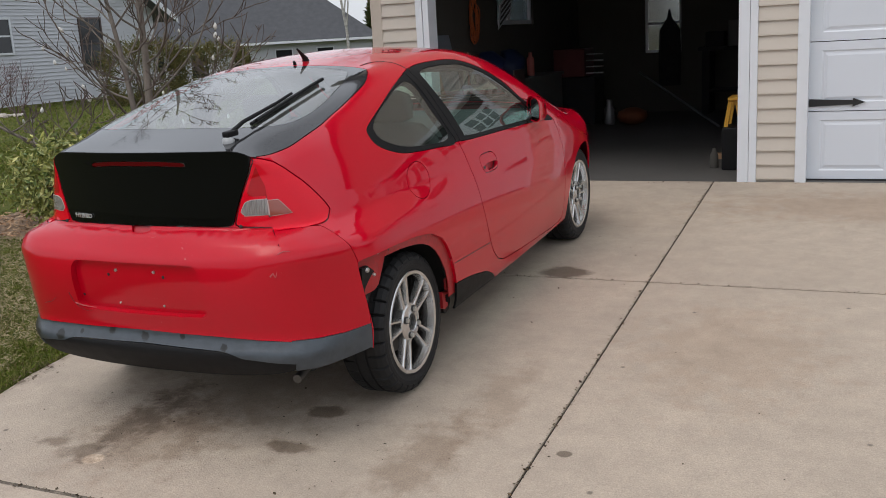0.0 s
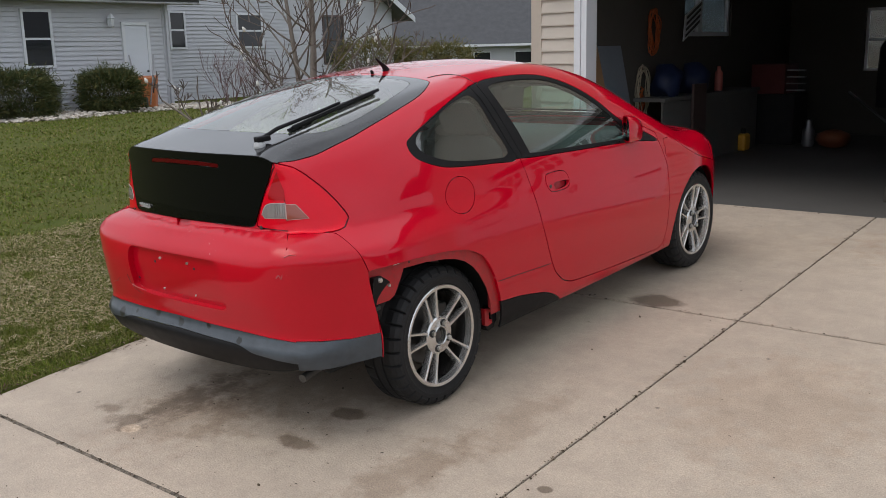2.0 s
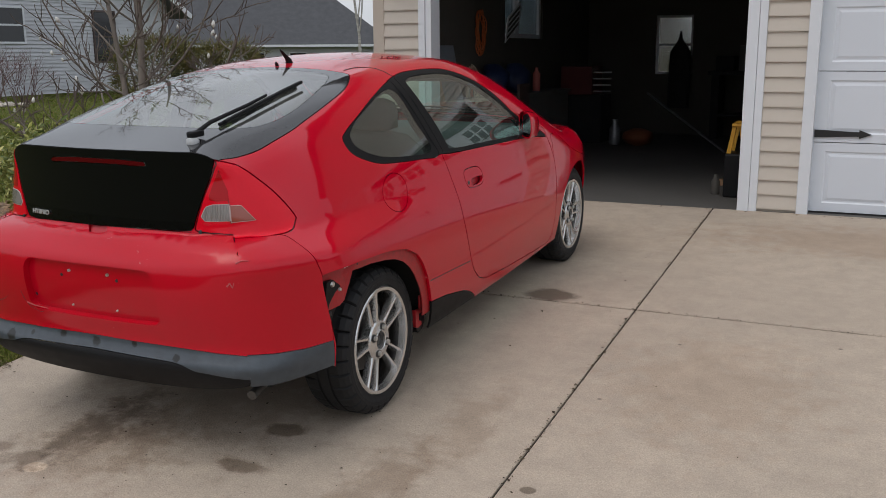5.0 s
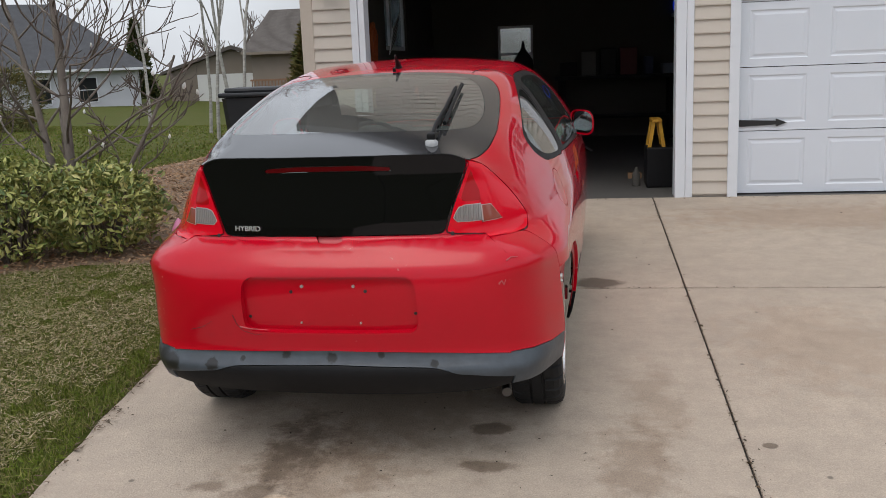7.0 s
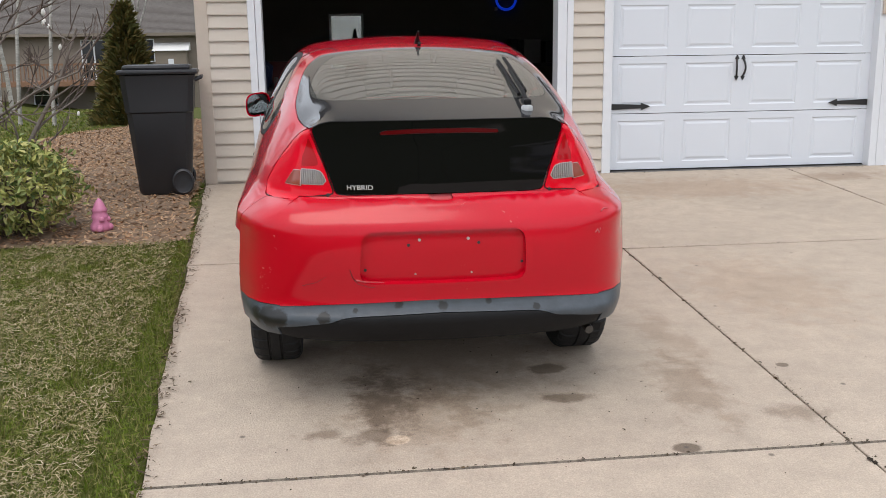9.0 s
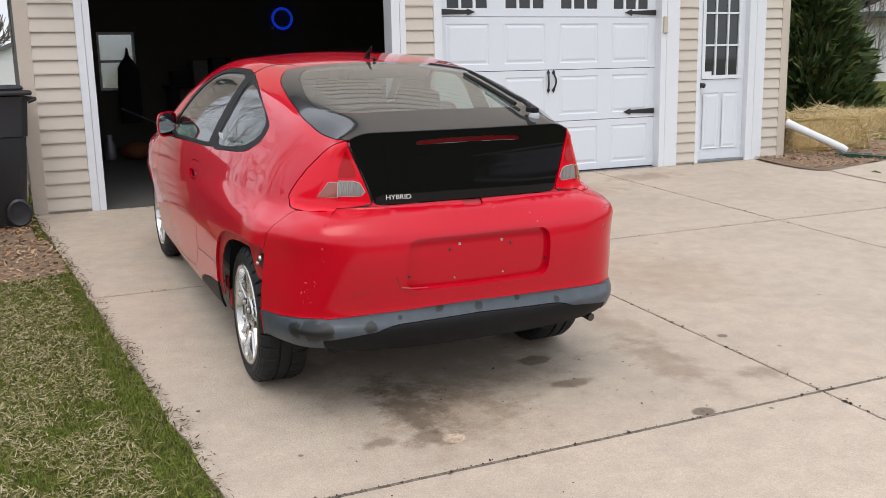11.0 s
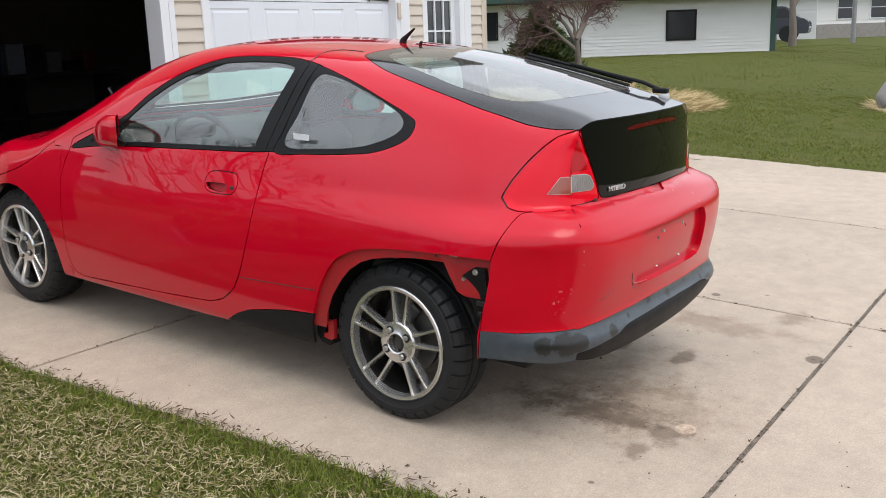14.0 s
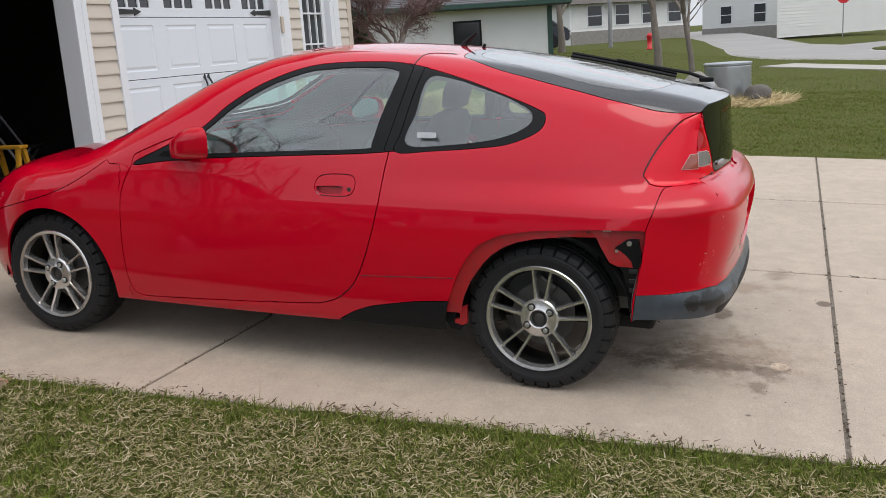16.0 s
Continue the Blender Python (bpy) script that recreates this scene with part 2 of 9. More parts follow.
def stain_and_shade(m):
    n, l = m.node_tree.nodes, m.node_tree.links
    b = n["Principled BSDF"]
    out = b.inputs["Base Color"].links[0].from_socket
    tc, rag = n.new("ShaderNodeTexCoord"), n.new("ShaderNodeTexNoise")
    rag.inputs["Scale"].default_value, rag.inputs["Detail"].default_value = 8.0, 9
    rag.inputs["Roughness"].default_value = 0.68
    l.new(tc.outputs["Object"], rag.inputs["Vector"])
    for size, rough_, lo, hi in ((7.0, 0.75, 0.91, 1.12), (160.0, 0.6, 0.86, 1.18)):
        mot, rng_, mul = n.new("ShaderNodeTexNoise"), n.new("ShaderNodeMapRange"), n.new("ShaderNodeMix")
        mot.inputs["Scale"].default_value, mot.inputs["Detail"].default_value, mot.inputs["Roughness"].default_value = size, 7, rough_
        rng_.inputs["From Min"].default_value, rng_.inputs["From Max"].default_value = 0.34, 0.66
        rng_.inputs["To Min"].default_value, rng_.inputs["To Max"].default_value = lo, hi
        mul.data_type, mul.blend_type = "RGBA", "MULTIPLY"
        mul.inputs["Factor"].default_value = 1.0
        l.new(tc.outputs["Object"], mot.inputs["Vector"])
        l.new(mot.outputs["Fac"], rng_.inputs["Value"])
        l.new(out, mul.inputs["A"])
        l.new(rng_.outputs["Result"], mul.inputs["B"])
        out = mul.outputs["Result"]
    for x, y, a, c, tint, much, ragged in STAINS_AND_SHADE:
        mp, ln = n.new("ShaderNodeMapping"), n.new("ShaderNodeVectorMath")
        mp.vector_type = "POINT"
        mp.inputs["Location"].default_value, mp.inputs["Scale"].default_value = (-x / a, -y / c, 0), (1 / a, 1 / c, 0)
        ln.operation = "LENGTH"
        l.new(tc.outputs["Object"], mp.inputs["Vector"])
        l.new(mp.outputs["Vector"], ln.inputs[0])
        wob, mr, mx = n.new("ShaderNodeMath"), n.new("ShaderNodeMapRange"), n.new("ShaderNodeMix")
        wob.operation = "MULTIPLY_ADD"
        wob.inputs[1].default_value = -ragged * 3.2
        add = n.new("ShaderNodeMath")
        add.operation = "ADD"
        add.inputs[1].default_value = ragged * 1.6
        l.new(rag.outputs["Fac"], wob.inputs[0])
        l.new(ln.outputs["Value"], wob.inputs[2])
        l.new(wob.outputs["Value"], add.inputs[0])
        mr.inputs["From Min"].default_value, mr.inputs["From Max"].default_value = 1.05, 0.95 - 0.6 * ragged
        mr.inputs["To Max"].default_value = much
        l.new(add.outputs["Value"], mr.inputs["Value"])
        mx.data_type, mx.blend_type = "RGBA", "MULTIPLY"
        mx.inputs["B"].default_value = (tint * 1.03, tint * 0.89, tint * 0.77, 1) if tint < 1 else (tint * 0.88, tint * 0.86, tint * 0.83, 1)
        mx.clamp_result = False
        l.new(mr.outputs["Result"], mx.inputs["Factor"])
        l.new(out, mx.inputs["A"])
        out = mx.outputs["Result"]
    sp, sr, mx = n.new("ShaderNodeTexVoronoi"), n.new("ShaderNodeMapRange"), n.new("ShaderNodeMix")
    sp.inputs["Scale"].default_value = 3.2
    l.new(tc.outputs["Object"], sp.inputs["Vector"])
    sr.inputs["From Min"].default_value, sr.inputs["From Max"].default_value = 0.045, 0.02
    sr.inputs["To Max"].default_value = 0.7
    l.new(sp.outputs["Distance"], sr.inputs["Value"])
    mx.data_type = "RGBA"
    mx.inputs["B"].default_value = (0.06, 0.05, 0.04, 1)
    l.new(sr.outputs["Result"], mx.inputs["Factor"])
    l.new(out, mx.inputs["A"])
    l.new(mx.outputs["Result"], b.inputs["Base Color"])


stain_and_shade(M_concrete)
M_grass_soil = mat("lawn soil", (0.054, 0.076, 0.012), 0.95, dark=(0.088, 0.086, 0.026), scale=1.6, amount=0.8, fine=25, fine_amount=0.6, bump=0.5, bump_scale=60, spec=0.08)
M_siding_tan = mat("tan vinyl siding", (0.52, 0.465, 0.40), 0.55, dark=(0.45, 0.40, 0.34), scale=1.5, amount=0.35, fine=30, fine_amount=0.15, bump=0.08, per_piece=0.02)
M_white = mat("white paint", (0.64, 0.66, 0.69), 0.45, dark=(0.64, 0.66, 0.69), scale=2.5, amount=0.3, fine=60, fine_amount=0.1, bump=0.03)
# the open garage's shade is put into these low wall and floor tones
M_garage_shaded = mat("dim garage wall", (0.075, 0.069, 0.06), 0.9, scale=1.2, fine=20)
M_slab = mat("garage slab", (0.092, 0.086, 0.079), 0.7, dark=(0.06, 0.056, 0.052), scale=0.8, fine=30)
M_black = mat("black metal", (0.012, 0.012, 0.013), 0.45, scale=20, bump=0.05)
M_siding_grey = mat("grey vinyl siding", (0.49, 0.50, 0.53), 0.6, dark=(0.43, 0.44, 0.47), scale=1.0, amount=0.3, fine=25, fine_amount=0.1, bump=0.05)
M_siding_white = mat("white vinyl siding", (0.66, 0.66, 0.64), 0.6, dark=(0.58, 0.58, 0.57), scale=1.0, amount=0.3, fine=25, fine_amount=0.1, bump=0.05)
M_siding_brown = mat("brown siding", (0.20, 0.165, 0.13), 0.65, scale=1.0, amount=0.3, fine=25, fine_amount=0.1, bump=0.05)
M_shingle = mat("asphalt shingles", (0.13, 0.13, 0.135), 0.9, dark=(0.07, 0.07, 0.075), scale=3, amount=0.5, fine=40, fine_amount=0.5, bump=0.4, bump_scale=90)
M_shingle_dark = mat("dark shingles", (0.075, 0.078, 0.085), 0.9, dark=(0.045, 0.045, 0.05), scale=3, amount=0.5, fine=40, fine_amount=0.5, bump=0.4, bump_scale=90)
M_shingle_brown = mat("brown shingles", (0.115, 0.10, 0.088), 0.9, dark=(0.07, 0.06, 0.055), scale=3, amount=0.5, fine=40, fine_amount=0.5, bump=0.4, bump_scale=90)
M_steel_grey = mat("grey metal", (0.30, 0.30, 0.31), 0.45, 0.7, scale=10)
M_trim_brown = mat("brown trim", (0.07, 0.045, 0.04), 0.6)
M_trim = mat("black trim", (0.010, 0.010, 0.011), 0.5, scale=20, bump=0.05, spec=0.16)
M_glass_dark = plain("window glass", (0.02, 0.022, 0.026), 0.06, 0.0, Specular_IOR_Level=0.6)
M_rubber = mat("tyre rubber", (0.017, 0.017, 0.018), 0.62, scale=20, fine=120, bump=0.15, spec=0.25)

# ---- ground ----
def make_ground():
    xs = np.unique(np.concatenate([np.linspace(-16, 16, 161), [-3.325, -3.305], np.geomspace(16, 2500, 40), -np.geomspace(16, 2500, 40)]))
    ys = np.unique(np.concatenate([np.linspace(-12, 26, 191), 26 + np.geomspace(1, 2500, 36), -12 - np.geomspace(1, 2500, 30)]))
    gx, gy = np.meshgrid(xs, ys, indexing="ij")
    under = (gx > -3.31) & (gx < 4.1) & (gy < 15.3)
    gx = gx + (drive_edge(gy) + 3.325) * np.clip(1 - np.abs(gx + 3.325) / 1.4, 0, 1)
    h = ground_z(gx, gy)
    rng = np.random.default_rng(1)
    h = np.where(under, h - 0.16, h - 0.004 + rng.normal(0, 0.006, h.shape) * (np.abs(gx) < 16))
    co = np.stack([gx, gy, h], -1).reshape(-1, 3)
    k = len(ys)
    i, j = np.meshgrid(np.arange(len(xs) - 1), np.arange(k - 1), indexing="ij")
    a = (i * k + j).ravel()
    tris_mesh("ground", co, np.stack([a, a + k, a + k + 1, a + 1], -1), M_grass_soil, None, "spring lawn with thin green and dry grass", "ground", "structure", True)


make_ground()

drive = base("driveway", DRIVE, "pale concrete driveway of large jointed slabs", "driveway", kind="structure")
JX, JY = (-0.735, 1.62), (-12.0, -3.0, -0.31, 2.39, 5.09, 7.68)


def slab(x0, x1, y0, y1):
    y0, y1, x1 = y0 + 0.008, y1 - 0.008, x1 - 0.004
    if x0 is None:
        rng = np.random.default_rng(int(y0 * 10 + 300))
        ys = np.linspace(y1, y0, 14)
        left = [(float(drive_edge(y)) + rng.normal(0, 0.006), y) for y in ys]
    else:
        left = [(x0 + 0.004, y1), (x0 + 0.004, y0)]
    bm = prism(bmesh.new(), [(x1, y0), (x1, y1)] + left, -0.12, 0.0, "z")
    top = [e for e in bm.edges if all(abs(v.co.z) < 1e-6 for v in e.verts)]
    bmesh.ops.bevel(bm, geom=top, offset=0.004, segments=2, profile=0.5, affect="EDGES", clamp_overlap=True)
    part("slab", bm, M_concrete, drive)


for y0, y1 in zip(JY, JY[1:]):
    for x0, x1 in ((None, JX[0]), JX, (JX[1], 4.25)):
        slab(x0, x1, y0, y1)
M_joint = mat("joint dirt", (0.055, 0.043, 0.032), 0.95, dark=(0.014, 0.011, 0.009), scale=9, amount=1.0, fine=90, fine_amount=0.7, bump=0.8)
M_debris = mat("packed grit", (0.27, 0.225, 0.175), 0.95, dark=(0.045, 0.036, 0.028), scale=40, amount=0.8, fine=140, fine_amount=0.5, bump=1.0, bump_scale=110)
part("joint_fill", boxed(-3.0, 4.2, -11.9, 7.6, -0.10, -0.009), M_joint, drive, "dark dirt in the joints")
part("joint_debris", boxed(-3.2, 4.2, 2.379, 2.401, -0.02, -0.0015), M_debris, drive, "grey-brown grit packed in a joint")

# ---- garage ----
GY, GZ = 7.68, 0.245          # front wall, slab level
LAP = 0.108


def lap_board(w, h=LAP, out=0.021):
    """One lap of siding, w wide, that leans out at its foot; its back lies at y = 0 and its foot at z = 0."""
    bm = bmesh.new()
    return prism(bm, [(0, 0), (-out, 0), (-out, 0.012), (-0.006, h - 0.002), (0, h + 0.01)], 0, w)


def wall_piece(name, x0, x1, label="tan lap siding wall of the garage"):
    w = part(name, boxed(x0, x1, GY, GY + 0.14, GZ - 0.02, GZ + 2.75), M_siding_tan)
    tagged(w, label, "wall", kind="structure")
    me = mesh_of(lap_board(x1 - x0), M_siding_tan)
    for k in range(21):
        b = new("board", me)
        b.parent, b.location = w, (x0, GY, GZ + 0.02 + k * LAP)
    return w


wall_piece("wall_1", -3.555, -3.225)
wall_piece("wall_2", -0.42, -0.14)
wall_piece("wall_3", 2.665, 2.915)
wall_piece("wall_4", 3.835, 4.075)
M_corner = mat("tan corner board", (0.50, 0.43, 0.36), 0.5, scale=2, amount=0.3, fine=40, fine_amount=0.1, bump=0.04)


def trim(x0, x1, z0=GZ - 0.015, z1=GZ + 2.3, y0=GY - 0.03, y1=GY + 0.16, m=M_white, label="white painted door trim"):
    t = part("trim", boxed(x0, x1, y0, y1, z0, z1, 0.004), m)
    return tagged(t, label, "trim", kind="structure")


for x0, x1 in ((-3.225, -3.165), (-3.163, -3.11), (-0.56, -0.478), (-0.476, -0.42), (-0.14, -0.06), (2.43, 2.50), (2.502, 2.665), (2.915, 2.965), (3.605, 3.70), (3.702, 3.835)):
    wide = x1 - x0 > 0.055
    trim(x0, x1, y0=GY - (0.03 if wide else 0.018))
for x0, x1 in ((-3.66, -3.555), (4.075, 4.185)):
    trim(x0, x1, z1=GZ + 2.75, y0=GY - 0.022, m=M_corner, label="tan corner board of the siding")
for x0, x1 in ((-3.225, -0.42), (-0.14, 2.665), (2.915, 3.835)):
    trim(x0, x1, GZ + 2.302, GZ + 2.42)
w = part("wall_5", boxed(-3.555, 4.075, GY, GY + 0.14, GZ + 2.42, GZ + 2.978), M_siding_tan)
tagged(w, "tan lap siding over the garage doors", "wall", kind="structure")
me = mesh_of(lap_board(7.63), M_siding_tan)
for k in range(4):
    b = new("board", me)
    b.parent, b.location = w, (-3.555, GY, GZ + 2.43 + k * LAP)

# shell of the garage
def shell(name, dims, m, label, category):
    return tagged(part(name, boxed(*dims), m), label, category, kind="structure")


BACK = 14.0
LW = (10.53, 11.87, GZ + 1.33, GZ + 2.25)
shell("wall_6", (-3.655, -3.53, GY + 0.145, LW[0], GZ - 0.3, GZ + 2.98), M_garage_shaded, "bare dim side wall of the garage", "wall")
shell("wall_13", (-3.655, -3.53, LW[1], BACK + 0.15, GZ - 0.3, GZ + 2.98), M_garage_shaded, "bare dim side wall of the garage", "wall")
shell("wall_14", (-3.655, -3.53, LW[0], LW[1], GZ - 0.3, LW[2]), M_garage_shaded, "bare dim wall under the side window", "wall")
shell("wall_15", (-3.655, -3.53, LW[0], LW[1], LW[3], GZ + 2.98), M_garage_shaded, "bare dim wall over the side window", "wall")
shell("wall_7", (4.06, 4.18, GY + 0.145, BACK + 0.15, GZ - 0.3, GZ + 2.98), M_garage_shaded, "bare dim side wall of the garage", "wall")
shell("ceiling", (-3.53, 4.06, GY + 0.145, BACK, GZ + 2.62, GZ + 2.72), M_garage_shaded, "bare dim garage ceiling", "ceiling")
shell("floor", (-3.53, 4.06, GY - 0.02, BACK, GZ - 0.2, GZ), M_slab, "worn grey concrete garage floor, shade in its colour", "floor")
# back wall with a window that shows the day outside
BW = (-2.55, -2.03, GZ + 0.84, GZ + 1.66)
shell("wall_8", (-3.53, BW[0], BACK, BACK + 0.15, GZ - 0.1, GZ + 2.7), M_garage_shaded, "bare dim back wall of the garage", "wall")
shell("wall_9", (BW[1], 4.06, BACK, BACK + 0.15, GZ - 0.1, GZ + 2.7), M_garage_shaded, "bare dim back wall of the garage", "wall")
shell("wall_10", (BW[0], BW[1], BACK, BACK + 0.15, GZ - 0.1, BW[2]), M_garage_shaded, "bare dim back wall under the window", "wall")
shell("wall_11", (BW[0], BW[1], BACK, BACK + 0.15, BW[3], GZ + 2.7), M_garage_shaded, "bare dim back wall over the window", "wall")
win = base("window_1", pose(0, BACK + 0.08, 0), "plain white sash window at the back of the garage", "window", kind="structure")
for q in ((BW[0], BW[0] + 0.035, BW[2], BW[3]), (BW[1] - 0.035, BW[1], BW[2], BW[3]), (BW[0] + 0.035, BW[1] - 0.035, BW[2], BW[2] + 0.035), (BW[0] + 0.035, BW[1] - 0.035, BW[3] - 0.035, BW[3])):
    part("window_frame", boxed(q[0], q[1], -0.03, 0.03, q[2], q[3]), M_white, win)
# grey tint added to the pane to dim the daylight behind it
part("pane", boxed(BW[0] + 0.036, BW[1] - 0.036, -0.004, 0.004, BW[2] + 0.036, BW[3] - 0.036), plain("dimming pane", (0.45, 0.47, 0.46), 0.15, 0.0, Transmission_Weight=0.85), win, "glass tinted to dim the daylight")
part("window_frame", boxed(BW[0] + 0.036, BW[1] - 0.036, -0.02, 0.02, (BW[2] + BW[3]) / 2 - 0.018, (BW[2] + BW[3]) / 2 + 0.018), M_white, win)
win = base("window_2", pose(-3.60, 0, 0), "white sliding window in the garage's side wall", "window", kind="structure")
for q in ((LW[0], LW[0] + 0.05, LW[2], LW[3]), (LW[1] - 0.05, LW[1], LW[2], LW[3]), (LW[0] + 0.05, LW[1] - 0.05, LW[2], LW[2] + 0.05), (LW[0] + 0.05, LW[1] - 0.05, LW[3] - 0.05, LW[3]), (LW[0] + 0.42, LW[0] + 0.54, LW[2] + 0.05, LW[3] - 0.05)):
    part("window_frame", boxed(-0.03, 0.04, q[0], q[1], q[2], q[3]), M_white, win)
part("pane", boxed(-0.005, 0.005, LW[0] + 0.05, LW[1] - 0.05, LW[2] + 0.05, LW[3] - 0.05), plain("hazy pane", (0.12, 0.16, 0.18), 0.25, 0.0, Transmission_Weight=0.85), win, "hazy glass")
roof_bm = prism(bmesh.new(), [(-4.05, GZ + 3.55), (0.26, GZ + 5.9), (4.6, GZ + 3.55), (4.6, GZ + 3.7), (0.26, GZ + 6.06), (-4.05, GZ + 3.7)], GY - 0.28, 14.5, "y")
tagged(part("garage_roof", roof_bm, M_shingle), "grey shingled garage roof", "roof", kind="structure")
gable = prism(bmesh.new(), [(-3.6, GZ + 2.98), (4.12, GZ + 2.98), (4.12, GZ + 3.72), (0.26, GZ + 5.82), (-3.6, GZ + 3.72)], GY, GY + 0.14, "y")
tagged(part("wall_12", gable, M_siding_tan), "tan gable wall over the garage doors", "wall", kind="structure")

for k in range(26):
    z = GZ + 2.875 + k * LAP
    half = min(3.86, (5.80 - 2.875 - (k + 0.6) * LAP) / 2.1 * 3.86)
    part("board", lap_board(2 * half), M_siding_tan, bpy.data.objects["wall_12"], m=Matrix.Translation((0.26 - half, GY, z)))

# panelled door, four sections
M_door = mat("white steel door", (0.60, 0.63, 0.68), 0.42, dark=(0.63, 0.66, 0.70), scale=1.5, amount=0.3, fine=90, fine_amount=0.1, bump=0.05, bump_scale=200)
door = base("door_1", pose(-0.06, GY + 0.07, GZ + 0.012), "white panelled steel garage door, closed", "garage door", kind="structure")
DW, SH = 2.49, 0.512


def raised_panel(bm, x0, x1, z0, z1):
    """A pressed panel: a groove slopes in, then a field stands out again."""
    rings = [(0, 0.0), (0.010, 0.006), (0.022, 0.006), (0.040, 0.001)]
    rows = []
    for d, y in rings:
        rows.append([bm.verts.new(p) for p in ((x0 + d, y, z0 + d), (x1 - d, y, z0 + d), (x1 - d, y, z1 - d), (x0 + d, y, z1 - d))])
    for a, b in zip(rows, rows[1:]):
        for i in range(4):
            bm.faces.new((a[i], a[(i + 1) % 4], b[(i + 1) % 4], b[i]))
    bm.faces.new(rows[-1])


def door_section(panels):
    bm = bmesh.new()
    pitch = DW / 4
    xs = [0.0]
    for k in range(4):
        xs += [k * pitch + 0.085, (k + 1) * pitch - 0.085]
    xs.append(DW)
    zs = [0.002, 0.065, SH - 0.065, SH - 0.004]
    for i in range(len(xs) - 1):
        for j in range(3):
            if i % 2 == 1 and j == 1:
                if panels:
                    raised_panel(bm, xs[i], xs[i + 1], zs[1], zs[2])
                continue
            bm.faces.new([bm.verts.new(p) for p in ((xs[i], 0, zs[j]), (xs[i + 1], 0, zs[j]), (xs[i + 1], 0, zs[j + 1]), (xs[i], 0, zs[j + 1]))])
    bmesh.ops.remove_doubles(bm, verts=bm.verts, dist=1e-4)
    edge = [e for e in bm.edges if len(e.link_faces) == 1 and all(abs(v.co.z - 0.002) < 1e-5 or abs(v.co.z - SH + 0.004) < 1e-5 or v.co.x < 1e-5 or v.co.x > DW - 1e-5 for v in e.verts)]
    r = bmesh.ops.extrude_edge_only(bm, edges=edge)
    bmesh.ops.translate(bm, vec=(0, 0.045, 0), verts=[g for g in r["geom"] if isinstance(g, bmesh.types.BMVert)])
    bmesh.ops.recalc_face_normals(bm, faces=bm.faces)
    return bm


full = mesh_of(door_section(True), M_door)
for k in range(3):
    s = new("door_section", full)
    s.parent, s.location = door, (0, 0, k * SH)
top = part("door_section", door_section(False), M_door, door, "top section with small windows", m=Matrix.Translation((0, 0, 3 * SH)))
for k in range(4):
    pitch = DW / 4
    for i in range(3):
        for j in range(2):
            x0 = k * pitch + 0.085 + i * (pitch - 0.17) / 3
            z0 = 0.065 + j * (SH - 0.13) / 2
            part("pane", boxed(x0 + 0.012, x0 + (pitch - 0.17) / 3 - 0.012, 0.012, 0.018, z0 + 0.012, z0 + (SH - 0.13) / 2 - 0.012), M_glass_dark, top)
    bm = bmesh.new()
    x0, x1 = k * pitch + 0.085, (k + 1) * pitch - 0.085
    for i in range(4):
        xx = x0 + i * (x1 - x0) / 3
        box(bm, xx - 0.014, xx + 0.014, 0.002, 0.025, 0.065, SH - 0.065)
    for j in range(3):
        zz = 0.065 + j * (SH - 0.13) / 2
        box(bm, x0 - 0.01, x1 + 0.01, 0.003, 0.026, zz - 0.014, zz + 0.014)
    part("window_bars", bm, M_white, top)


def strap(x, z, way):
    bm = bmesh.new()
    pts = [(0, -0.028), (0.30, -0.016), (0.30, -0.032), (0.385, 0), (0.30, 0.032), (0.30, 0.016), (0, 0.028)]
    prism(bm, [(x + way * a, z + b) for a, b in pts], -0.012, -0.001, "y")
    part("strap_hinge", bm, M_black, door, "black decorative strap hinge")


for z in (0.575, 0.575 + 2 * SH - 0.02):
    strap(0.005, z, 1)
    strap(DW - 0.005, z, -1)
for s, x in ((-1, 1.195), (1, 1.255)):
    bm = bmesh.new()
    pts = [(x + s * 0.012 * math.sin(math.pi * i / 8), -0.006 - 0.03 * math.sin(math.pi * i / 8), 0.83 + 0.16 * i / 8) for i in range(9)]
    tube(bm, pts, 0.009)
    for z, d in ((0.83, -1), (0.99, 1)):
        prism(bm, [(x - 0.02, z), (x, z + d * 0.035), (x + 0.02, z), (x, z - d * 0.012)], -0.01, -0.001, "y")
    part("pull_handle", bm, M_black, door, "black wrought pull handle")
part("bottom_seal", boxed(0, DW, 0.0, 0.04, -0.014, 0.0), M_black, door, "black rubber seal")
keypad = base("keypad", pose(2.47, GY - 0.035, GZ + 1.38), "beige plastic keypad on the door trim", "keypad")
part("case", boxed(-0.025, 0.025, -0.02, 0.004, 0, 0.17, 0.008), M_corner, keypad)

# entry door, half glazed
d2 = base("door_2", pose(2.965, GY + 0.04, GZ + 0.03), "white entry door with nine panes, closed", "door", kind="structure")
EW = 0.64
M_pane = plain("clear pane", (0.03, 0.034, 0.036), 0.04, 0.0, Specular_IOR_Level=0.7)
bm = bmesh.new()
for q in ((0, EW, 0, 0.86), (0, 0.07, 0.86, 2.02), (EW - 0.07, EW, 0.86, 2.02), (0.07, EW - 0.07, 1.92, 2.02)):
    box(bm, q[0], q[1], 0, 0.045, q[2], q[3])
part("leaf", bm, M_door, d2, "white door leaf")
bm = bmesh.new()
for i in range(4):
    xx = 0.075 + i * (EW - 0.15) / 3
    box(bm, xx - (0.02 if i in (0, 3) else 0.009), xx + (0.02 if i in (0, 3) else 0.009), -0.012, 0.03, 0.875, 1.905)
